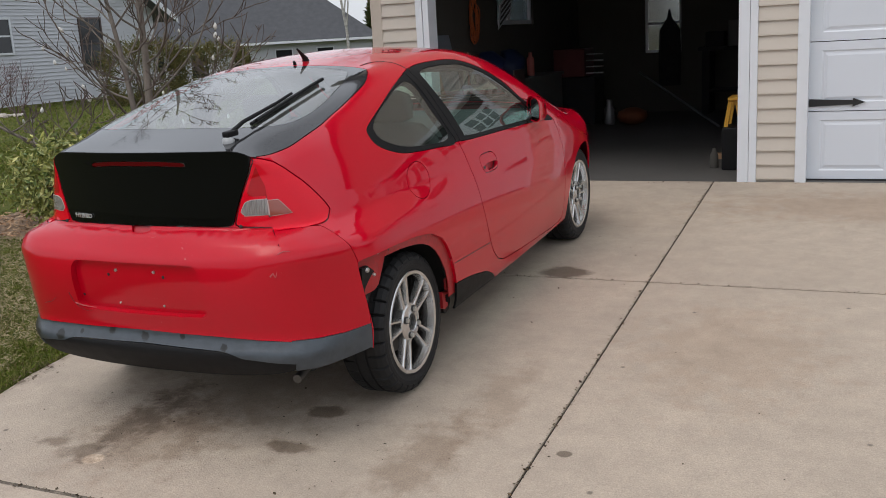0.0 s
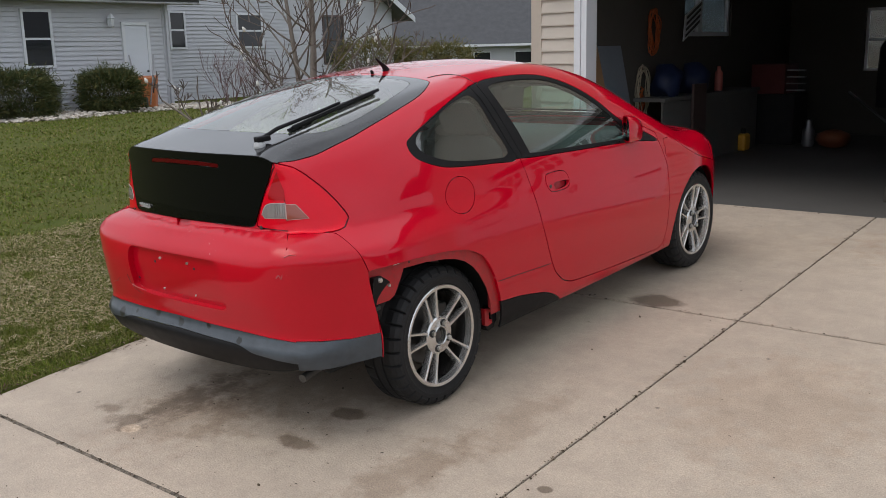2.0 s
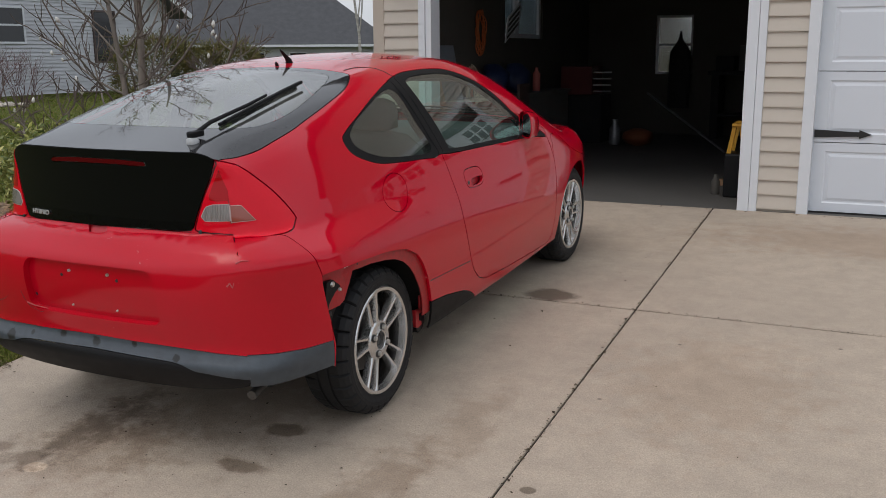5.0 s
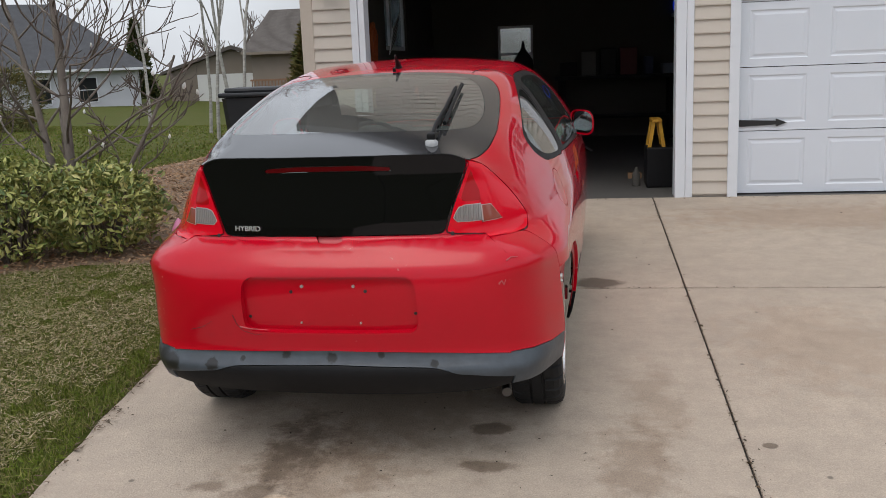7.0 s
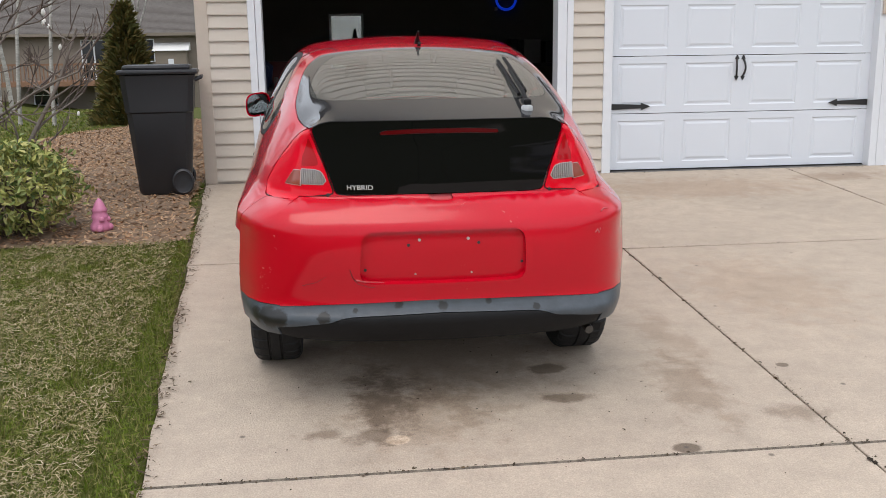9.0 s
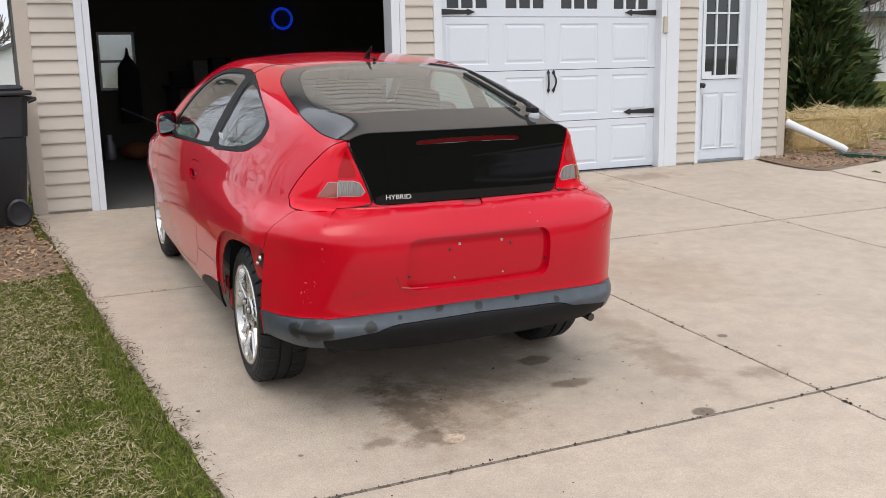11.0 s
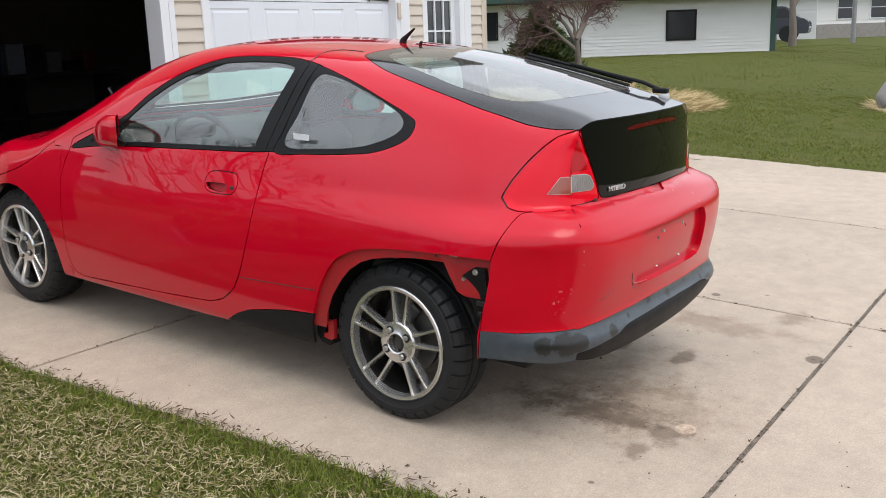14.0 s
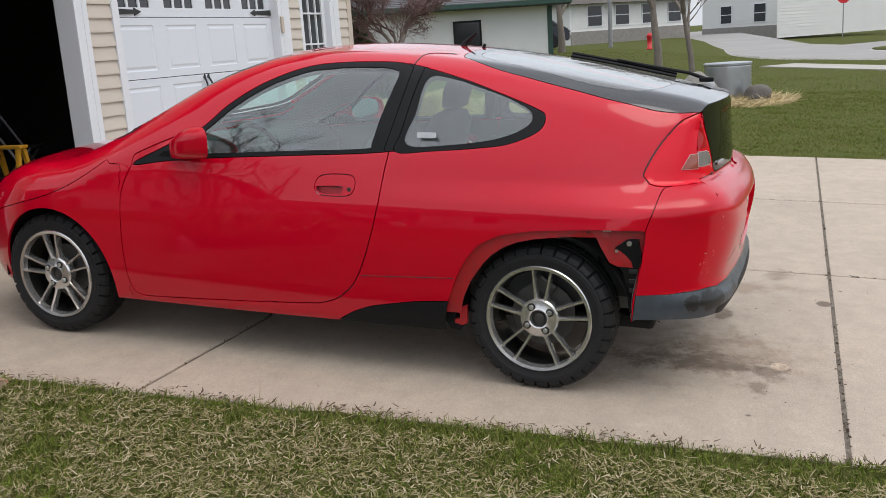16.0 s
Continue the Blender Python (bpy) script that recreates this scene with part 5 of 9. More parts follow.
for a_, b_ in ((rt.outputs["Object"], big.inputs["Vector"]), (rt.outputs["Object"], tiny.inputs["Vector"]), (big.outputs["Fac"], b1.inputs["Value"]), (tiny.outputs["Fac"], b2.inputs["Value"]),
               (b1.outputs["Result"], bx.inputs[0]), (b2.outputs["Result"], bx.inputs[1]), (bx.outputs["Value"], bm_.inputs["Factor"]), (rb.inputs["Base Color"].links[0].from_socket, bm_.inputs["A"])):
    rl.new(a_, b_)
bm_.inputs["B"].default_value = (0.50, 0.10, 0.10, 1)
rl.new(bm_.outputs["Result"], rb.inputs["Base Color"])
M_gloss_black = plain("black glass", (0.003, 0.003, 0.004), 0.03, 0.0, Specular_IOR_Level=0.25)
M_frame = mat("dusty black glass", (0.022, 0.022, 0.024), 0.08, dark=(0.04, 0.04, 0.042), scale=4, amount=0.6, fine=60, fine_amount=0.4, bump=0.0, spec=0.5, coat=0.25, rough_var=0.03)
M_valance = mat("scuffed grey plastic", (0.066, 0.081, 0.098), 0.34, dark=(0.035, 0.042, 0.050), scale=7, amount=0.6, fine=26, fine_amount=0.6, bump=0.1)
vn_, vl_ = M_valance.node_tree.nodes, M_valance.node_tree.links
vb_, vt_ = vn_["Principled BSDF"], vn_.new("ShaderNodeTexCoord")
vz_ = vn_.new("ShaderNodeTexNoise")
vz_.inputs["Scale"].default_value, vz_.inputs["Detail"].default_value, vz_.inputs["Roughness"].default_value = 55.0, 5, 0.7
vl_.new(vt_.outputs["Object"], vz_.inputs["Vector"])
last_ = vb_.inputs["Base Color"].links[0].from_socket
for x, y, z, r in ((-0.655, -0.645, 0.405, 0.045), (-0.61, -0.675, 0.405, 0.034), (-0.70, -0.585, 0.40, 0.032), (-0.167, -0.717, 0.455, 0.016), (-0.005, -0.724, 0.447, 0.018), (0.169, -0.717, 0.457, 0.013), (0.352, -0.72, 0.428, 0.014), (-0.445, -0.718, 0.415, 0.024), (-0.33, -0.72, 0.44, 0.012)):
    dv, sc_, mr_, mx_ = vn_.new("ShaderNodeVectorMath"), vn_.new("ShaderNodeMath"), vn_.new("ShaderNodeMapRange"), vn_.new("ShaderNodeMix")
    dv.operation, dv.inputs[1].default_value = "DISTANCE", (x, y, z)
    sc_.operation, sc_.inputs[1].default_value = "MULTIPLY_ADD", -1.6 * r
    vl_.new(vt_.outputs["Object"], dv.inputs[0])
    vl_.new(vz_.outputs["Fac"], sc_.inputs[0])
    vl_.new(dv.outputs["Value"], sc_.inputs[2])
    mr_.inputs["From Min"].default_value, mr_.inputs["From Max"].default_value = 0.35 * r, 0.05 * r
    mx_.data_type = "RGBA"
    mx_.inputs["B"].default_value = (0.012, 0.012, 0.012, 1)
    vl_.new(sc_.outputs["Value"], mr_.inputs["Value"])
    vl_.new(mr_.outputs["Result"], mx_.inputs["Factor"])
    vl_.new(last_, mx_.inputs["A"])
    last_ = mx_.outputs["Result"]
vl_.new(last_, vb_.inputs["Base Color"])
M_lens_red = plain("red lens", (0.64, 0.0015, 0.016), 0.10, 0.0, Specular_IOR_Level=0.05, Coat_Weight=0.5, Coat_Roughness=0.01)
M_lens_stop = plain("deep red lens", (0.36, 0.0006, 0.005), 0.10, 0.0, Specular_IOR_Level=0.05, Coat_Weight=0.6, Coat_Roughness=0.01)
M_lens_clear = plain("clear lens", (0.25, 0.235, 0.23), 0.15, 0.0, Coat_Weight=0.8, Coat_Roughness=0.02)
M_lens_rim = plain("pale lens rim", (0.46, 0.36, 0.35), 0.3)
M_lens_amber = plain("amber lens", (0.26, 0.06, 0.04), 0.15, 0.0, Coat_Weight=0.8, Coat_Roughness=0.02)
ln_ = M_lens_clear.node_tree.nodes
wv, wb_, wt = ln_.new("ShaderNodeTexWave"), ln_.new("ShaderNodeBump"), ln_.new("ShaderNodeTexCoord")
wv.inputs["Scale"].default_value, wv.inputs["Distortion"].default_value = 38.0, 0.0
wb_.inputs["Strength"].default_value, wb_.inputs["Distance"].default_value = 0.8, 0.004
M_lens_clear.node_tree.links.new(wt.outputs["Object"], wv.inputs["Vector"])
M_lens_clear.node_tree.links.new(wv.outputs["Fac"], wb_.inputs["Height"])
M_lens_clear.node_tree.links.new(wb_.outputs["Normal"], ln_["Principled BSDF"].inputs["Normal"])
M_under = mat("dark underbody", (0.012, 0.012, 0.012), 0.85)


def see_through(name, tint, gloss=1.0, straight=0.08, dust=0.0):
    """Thin car glass: tinted, with a mirror-like gloss that grows towards grazing."""
    m = bpy.data.materials.new(name)
    m.use_nodes = True
    n, l = m.node_tree.nodes, m.node_tree.links
    n.remove(n["Principled BSDF"])
    tr, gl, mx, lw = n.new("ShaderNodeBsdfTransparent"), n.new("ShaderNodeBsdfGlossy"), n.new("ShaderNodeMixShader"), n.new("ShaderNodeLayerWeight")
    tr.inputs["Color"].default_value = (*tint, 1)
    gl.inputs["Roughness"].default_value = 0.015
    gl.inputs["Color"].default_value = (gloss, gloss, gloss, 1)
    pw, ma = n.new("ShaderNodeMath"), n.new("ShaderNodeMath")
    pw.operation, ma.operation = "POWER", "MULTIPLY_ADD"
    pw.inputs[1].default_value, ma.inputs[1].default_value, ma.inputs[2].default_value = 5.0, 1 - straight, straight
    lw.inputs["Blend"].default_value = 0.5
    l.new(lw.outputs["Facing"], pw.inputs[0])
    l.new(pw.outputs["Value"], ma.inputs[0])
    l.new(ma.outputs["Value"], mx.inputs["Fac"])
    l.new(tr.outputs["BSDF"], mx.inputs[1])
    l.new(gl.outputs["BSDF"], mx.inputs[2])
    out = mx.outputs["Shader"]
    if dust:
        df, m2, nz, mr, tc = n.new("ShaderNodeBsdfDiffuse"), n.new("ShaderNodeMixShader"), n.new("ShaderNodeTexNoise"), n.new("ShaderNodeMapRange"), n.new("ShaderNodeTexCoord")
        df.inputs["Color"].default_value = (0.42, 0.41, 0.38, 1)
        nz.inputs["Scale"].default_value, nz.inputs["Detail"].default_value = 3.0, 8
        l.new(tc.outputs["Object"], nz.inputs["Vector"])
        l.new(nz.outputs["Fac"], mr.inputs["Value"])
        mr.inputs["From Min"].default_value, mr.inputs["From Max"].default_value = 0.3, 0.7
        mr.inputs["To Min"].default_value, mr.inputs["To Max"].default_value = dust * 0.5, dust * 1.5
        l.new(mr.outputs["Result"], m2.inputs["Fac"])
        l.new(out, m2.inputs[1])
        l.new(df.outputs["BSDF"], m2.inputs[2])
        out = m2.outputs["Shader"]
    l.new(out, n["Material Output"].inputs["Surface"])
    return m


M_glass = see_through("car glass", (0.74, 0.95, 0.88), straight=0.15, dust=0.03)
M_glass_rear = see_through("rear glass", (0.64, 0.68, 0.65), straight=0.22, dust=0.11)
CAR = DRIVE @ Matrix.Translation((-2.151, 3.531, 0)) @ pose(0, 0, 0, 0, 0, -0.5)
car = base("car", CAR, "red two-door hybrid hatchback with bare rear wheel arches", "car")
M_lining = mat("grey cabin lining", (0.15, 0.157, 0.15), 0.85, scale=4, fine=90, bump=0.2)
# darker copy of the body red: the recess shade is put into its colour
M_red_shaded = plain("shaded red paint", (0.38, 0.002, 0.012), 0.35)
M_seat = mat("grey seat cloth", (0.075, 0.078, 0.078), 0.95, scale=8, fine=150, bump=0.3)
M_dash = mat("dark grey dash plastic", (0.035, 0.036, 0.038), 0.6, scale=8, fine=150, bump=0.2)
M_rust = mat("rusty red flange", (0.42, 0.002, 0.010), 0.4, dark=(0.16, 0.03, 0.028), scale=30, amount=0.32, fine=70, fine_amount=0.4, bump=0.06)
M_nut = plain("zinc bolt", (0.55, 0.55, 0.53), 0.35, 0.9)
body = skin_part("shell", "body_shell", M_red, car, "glossy red painted body", 0.002, 0.018)
skin_part("shell", "cabin_lining", M_lining, car, "grey roof and pillar lining", 0.0, 0.0, 0.028)
skin_part("bumper", "rear_bumper", M_red_worn, car, "scuffed red rear bumper", 0.0015, 0.03)
skin_part("plate_recess", "plate_recess", M_red_worn, car, "", -0.005, 0.0, 0.024)
skin_part("valance", "valance", M_valance, car, "scraped grey lower bumper", 0.001, 0.02)
skin_part("diffuser", "diffuser", M_trim, car, "black lower panel", 0.001, 0.02, 0.004)
skin_part("front_bumper", "front_bumper", M_red, car, "", 0.001, 0.01)
skin_part("hood", "hood", M_red, car, "", 0.0015, 0.012)
skin_part("cowl", "cowl", M_trim, car, "black plastic cowl", 0.001, 0.01, 0.004)
skin_part("windscreen", "windscreen", M_glass, car, "clear glass")
skin_part("screen_frame", "screen_frame", M_gloss_black, car, "black glass border")
skin_part("hatch_frame", "hatch_frame", M_frame, car, "black glass border", 0.002, 0.008, shade="roof")
skin_part("hatch_glass", "hatch_glass", M_glass_rear, car, "sloping tinted glass", shade="roof")
skin_part("hatch_panel", "hatch_panel", M_gloss_black, car, "glossy black upright tail panel", 0.002, 0.01, shade="tail")
skin_part("latch_notch", "latch_notch", M_red_shaded, car, "shallow dip above the bumper", 0.0, 0.0, 0.012)
skin_part("brake_light", "brake_light", plain("dark red lens", (0.075, 0.001, 0.003), 0.12, 0.0, Specular_IOR_Level=0.2), car, "slim red high brake light", shade="tail")
skin_part("fuel:right", "fuel_door", M_red, car, "oval fuel flap", 0.0015, 0.01)
for side in ("right", "left"):
    door = skin_part("door:" + side, "door", M_red, car, "closed red door", 0.003, 0.02)
    skin_part("window_frame:" + side, "window_frame", M_trim, door, "black window surround", 0.001, 0.03, 0.001)
    skin_part("window_glass:" + side, "window_glass", M_glass, door, "clear side glass", 0, 0, 0.004)
    skin_part("door_handle:" + side, "door_handle", M_red, door, "flush red pull handle", 0.001, 0.012)
    skin_part("handle_pocket:" + side, "handle_pocket", M_red_shaded, door, "dark hollow under the handle", 0.0, 0.0, 0.020)
    skin_part("door:" + side, "door_lining", M_lining, door, "grey door lining", 0.0, 0.0, 0.035)
    skin_part("pillar:" + side, "pillar_trim", M_trim, car, "black pillar trim", 0.002, 0.012, 0.001)
    skin_part("fender:" + side, "fender", M_red, car, "", 0.002, 0.012)
    qf = skin_part("quarter_frame:" + side, "quarter_window", M_trim, car, "black window border", 0.001, 0.03, 0.001)
    skin_part("quarter_glass:" + side, "pane", M_glass, qf, "clear glass", 0, 0, 0.002)
    skin_part("side_skirt:" + side, "side_skirt", M_trim, car, "black aero panel", 0.002, 0.01)
    skin_faces["lamp:" + side] = [q for key in ("tail_lamp:", "stop_lens:", "clear_lens:", "amber_lens:") for q in skin_faces.get(key + side, [])]
    skin_faces["lens:" + side] = [q for key in ("clear_lens:", "amber_lens:") for q in skin_faces.get(key + side, [])]
    lamp = skin_part("lamp:" + side, "tail_lamp", M_lens_red, car, "red tail lamp with amber and clear lenses", 0.004, 0.02)
    skin_part("lamp:" + side, "lamp_seal", M_black, lamp, "black rubber seal", 0.0, 0.0, 0.006)
    skin_part("stop_lens:" + side, "stop_lens", M_lens_stop, lamp, "deep red stop lens", 0.0, 0.0, -0.0012)
    skin_part("lens:" + side, "lens_rim", M_lens_rim, lamp, "pale rim of the lens", 0.0, 0.003, -0.0012)
    skin_part("clear_lens:" + side, "clear_lens", M_lens_clear, lamp, "clear lens", 0.0025, 0.0, -0.0022)
    skin_part("amber_lens:" + side, "amber_lens", M_lens_amber, lamp, "amber lens", 0.0025, 0.0, -0.0022)
    skin_part("headlamp:" + side, "headlamp", M_lens_clear, car, "clear headlamp", 0.002, 0.02)
part("underbody", boxed(-0.52, 0.52, -0.42, 2.95, 0.215, 0.27, 0.02), M_under, car)


# wheels
M_rim = mat("silver alloy", (0.66, 0.65, 0.635), 0.22, 0.84, dark=(0.44, 0.43, 0.415), scale=8, amount=0.3, fine=60, fine_amount=0.2, bump=0.02)
M_steel = mat("dull steel", (0.10, 0.095, 0.09), 0.5, 0.8, scale=15)
# low tone stands for the shade behind the spokes
M_barrel = mat("shaded barrel alloy", (0.13, 0.125, 0.12), 0.22, 0.9, scale=15)
TYRE = 0.296


def make_wheel():
    """A wheel that faces +x, its middle at the origin."""
    w = base("wheel", Matrix(), "", "")
    spin = pose(0, 0, 0, 0, 90, 0)
    prof = [(0.205, -0.185), (0.24, -0.197), (0.272, -0.196), (0.287, -0.185), (TYRE, -0.165), (TYRE, -0.125), (TYRE - 0.007, -0.123), (TYRE - 0.007, -0.115), (TYRE, -0.113), (TYRE, -0.075), (TYRE - 0.007, -0.073), (TYRE - 0.007, -0.065), (TYRE, -0.063),
            (TYRE, -0.027), (0.287, -0.008), (0.272, 0.003), (0.262, 0.0035), (0.258, 0.006), (0.245, 0.007), (0.24, 0.0045), (0.222, 0.0035), (0.214, -0.004), (0.206, -0.02)]
    bm = lathe(bmesh.new(), prof, 288, spin, cap=False)
    for v in bm.verts:
        r = math.hypot(v.co.y, v.co.z)
        k = round(math.atan2(v.co.z, v.co.y) / (2 * math.pi) * 288)
        if r > 0.268 and (v.co.x > -0.058 or v.co.x < -0.135) and k % 9 == (0 if v.co.x > -0.058 else 4):
            v.co.y, v.co.z = v.co.y * (1 - 0.011 / r), v.co.z * (1 - 0.011 / r)
            if v.co.x > -0.01:
                v.co.x -= 0.006
    part("tyre", bm, M_rubber, w, "black low-profile tyre", 25)
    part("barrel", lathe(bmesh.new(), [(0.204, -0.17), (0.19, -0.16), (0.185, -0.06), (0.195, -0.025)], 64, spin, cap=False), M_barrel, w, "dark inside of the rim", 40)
    rim = lathe(bmesh.new(), [(0.196, -0.025), (0.198, -0.015), (0.201, 0.004), (0.213, 0.007), (0.217, 0.003), (0.217, -0.002), (0.206, -0.012), (0.206, -0.17)], 64, spin, cap=False)
    part("rim", rim, M_rim, w, "silver alloy rim", 40)
    hub = lathe(bmesh.new(), [(0.034, -0.03), (0.035, -0.003), (0.039, 0.0), (0.046, -0.004), (0.074, -0.007), (0.08, -0.014), (0.078, -0.05), (0.034, -0.05)], 40, spin, cap=False)
    hub = part("hub", hub, M_rim, w, "silver hub", 40)
    part("hub_cap", lathe(bmesh.new(), [(0.034, -0.06), (0.033, -0.032), (0.022, -0.028), (0.020, -0.018), (0.008, -0.015)], 24, spin), M_steel, w, "", 40)
    for k in range(4):
        a = math.pi / 4 + k * math.pi / 2 + 0.4
        nut = lathe(bmesh.new(), [(0.0105, -0.03), (0.0105, 0.004), (0.009, 0.008), (0.005, 0.009)], 6, Matrix.Translation((0, 0.054 * math.cos(a), 0.054 * math.sin(a))) @ spin)
        # black disc paints the shade of the pocket round the nut
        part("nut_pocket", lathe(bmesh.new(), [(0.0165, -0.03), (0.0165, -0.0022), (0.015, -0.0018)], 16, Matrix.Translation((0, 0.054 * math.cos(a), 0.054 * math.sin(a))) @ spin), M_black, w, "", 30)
        part("lug_nut", nut, M_nut, w, "", 30)
    sp = None
    for k in range(5):
        for s in (-1, 1):
            a = 2 * math.pi * (k + 0.2) / 5
            m = pose(0, 0, 0, math.degrees(a))
            if sp is None or s not in sp:
                bm = bmesh.new()
                rows = []
                for r, off, wd, x0, x1 in ((0.06, 0.018, 0.0125, -0.05, -0.010), (0.085, 0.0205, 0.0085, -0.045, -0.012), (0.12, 0.026, 0.0068, -0.042, -0.010), (0.17, 0.033, 0.0064, -0.042, -0.007), (0.192, 0.0365, 0.0075, -0.045, -0.005), (0.203, 0.038, 0.0105, -0.05, -0.004)):
                    c = s * off
                    rows.append([bm.verts.new((x, y, r)) for x, y in ((x0, c - wd), (x1 - 0.006, c - wd), (x1, c - wd * 0.55), (x1, c + wd * 0.55), (x1 - 0.006, c + wd), (x0, c + wd))])
                for q, t in zip(rows, rows[1:]):
                    for i in range(6):
                        bm.faces.new((q[i], q[(i + 1) % 6], t[(i + 1) % 6], t[i]))
                bmesh.ops.recalc_face_normals(bm, faces=bm.faces)
                sp = sp or {}
                sp[s] = mesh_of(bm, M_rim, 40)
            ob = new("spoke", sp[s])
            ob.parent, ob.matrix_basis = w, m
    disc = lathe(bmesh.new(), [(0.05, -0.085), (0.13, -0.085), (0.13, -0.10), (0.05, -0.10)], 40, spin)
    part("brake_disc", disc, M_steel, w, "", 40)
    part("caliper", boxed(-0.12, -0.07, 0.06, 0.13, 0.02, 0.11, 0.012), M_steel, w)
    return w


wheel = make_wheel()
places = [(0.757, 0, 0, -1, -2.4), (-0.757, 0, 180, -1, 54.6), (0.79, 2.40, 0, 0, -30), (-0.79, 2.40, 180, 0, -7.4)]
for i, (x, y, rz, camber, turned) in enumerate(places):
    m = pose(x, y, TYRE, 0, 0, rz) @ pose(0, 0, 0, turned, camber, 0)
    w = wheel if i == 3 else copy_thing(wheel, m)
    w.parent, w.matrix_basis = car, m
    w["label"], w["category"] = "", ""
for ob in list(bpy.data.objects):
    if ob.name.startswith("wheel"):
        del ob["label"], ob["category"]


# cabin
def rounded(rows, n=20, power=4.0):
    """A soft block from rows of (z, x half, y half, y middle)."""
    bm = bmesh.new()
    rings = []
    for z, a, b, c in rows:
        ring = []
        for i in range(n):
            t = 2 * math.pi * i / n
            ct, st = math.cos(t), math.sin(t)
            k = (abs(ct) ** power + abs(st) ** power) ** (-1 / power)
            ring.append(bm.verts.new((a * ct * k, c + b * st * k, z)))
        rings.append(ring)
    for q, r in zip(rings, rings[1:]):
        for i in range(n):
            bm.faces.new((q[i], q[(i + 1) % n], r[(i + 1) % n], r[i]))
    bm.faces.new(list(reversed(rings[0])))
    bm.faces.new(rings[-1])
    return bm


for x in (-0.35, 0.35):
    m = Matrix.Translation((x, 0, 0))
    seat = part("seat", rounded([(0.30, 0.22, 0.22, 1.15), (0.42, 0.25, 0.25, 1.15), (0.50, 0.24, 0.24, 1.16), (0.52, 0.18, 0.2, 1.16)]), M_seat, car, "dark grey cloth seat", True, m)
    part("backrest", rounded([(0.44, 0.22, 0.07, 0.96), (0.60, 0.25, 0.085, 0.90), (0.80, 0.25, 0.085, 0.83), (0.94, 0.21, 0.075, 0.78), (1.0, 0.15, 0.055, 0.765), (1.015, 0.08, 0.03, 0.76)]), M_seat, seat, "", True)
    part("headrest", rounded([(1.02, 0.07, 0.03, 0.755), (1.035, 0.115, 0.045, 0.75), (1.10, 0.125, 0.05, 0.735), (1.15, 0.115, 0.045, 0.725), (1.17, 0.07, 0.025, 0.72)]), M_seat, seat, "", True)
part("cabin_floor", boxed(-0.66, 0.66, 0.45, 2.0, 0.27, 0.30), M_dash, car, "dark cabin floor")
bm = prism(bmesh.new(), [(0.62, 0.30), (0.62, 0.78), (0.55, 0.80), (-0.52, 0.86), (-0.56, 0.84), (-0.50, 0.30)], -0.52, 0.52)
part("cargo_deck", bm, M_lining, car, "grey carpeted cargo deck")
for s in (-1, 1):
    bm = prism(bmesh.new(), [(0.62, 0.66), (0.62, 0.86), (0.30, 0.90), (-0.14, 0.92), (-0.18, 0.70)], s * 0.52, s * 0.62)
    part("side_trim", bm, M_lining, car, "grey cargo side trim")
bm = prism(bmesh.new(), [(1.62, 0.62), (1.60, 0.80), (1.66, 0.87), (1.80, 0.90), (2.02, 0.90), (2.10, 0.60)], -0.70, 0.70)
box(bm, -0.56, -0.16, 1.60, 1.82, 0.86, 0.945, 0.03)
part("dashboard", bm, M_dash, car, "dark grey dashboard with a hooded cluster", 40)
bm = bmesh.new()
pts = [(0.18 * math.cos(a), 0, 0.18 * math.sin(a)) for a in np.linspace(0, 2 * math.pi, 33)]
tube(bm, pts, 0.014, 8)
lathe(bm, [(0.06, -0.02), (0.065, 0.0), (0.05, 0.02)], 16, pose(0, 0, 0, 90))
for a in (0.2, math.pi - 0.2, -math.pi / 2):
    tube(bm, [(0.04 * math.cos(a), 0, 0.04 * math.sin(a)), (0.18 * math.cos(a), 0, 0.18 * math.sin(a))], 0.012, 6)
part("steering_wheel", bm, M_dash, car, "dark steering wheel", True, pose(-0.35, 1.47, 0.83, -28))
part("interior_mirror", boxed(-0.11, 0.11, 1.47, 1.50, 1.185, 1.245, 0.02), M_dash, car, "", 40)
for s in (-1, 1):
    part("sun_visor", boxed(s * 0.36 - 0.17, s * 0.36 + 0.17, 1.28, 1.42, 1.215, 1.235, 0.006, Matrix.Translation((0, 1.35, 1.22)) @ pose(0, 0, 0, -25) @ Matrix.Translation((0, -1.35, -1.22))), M_lining, car, "")

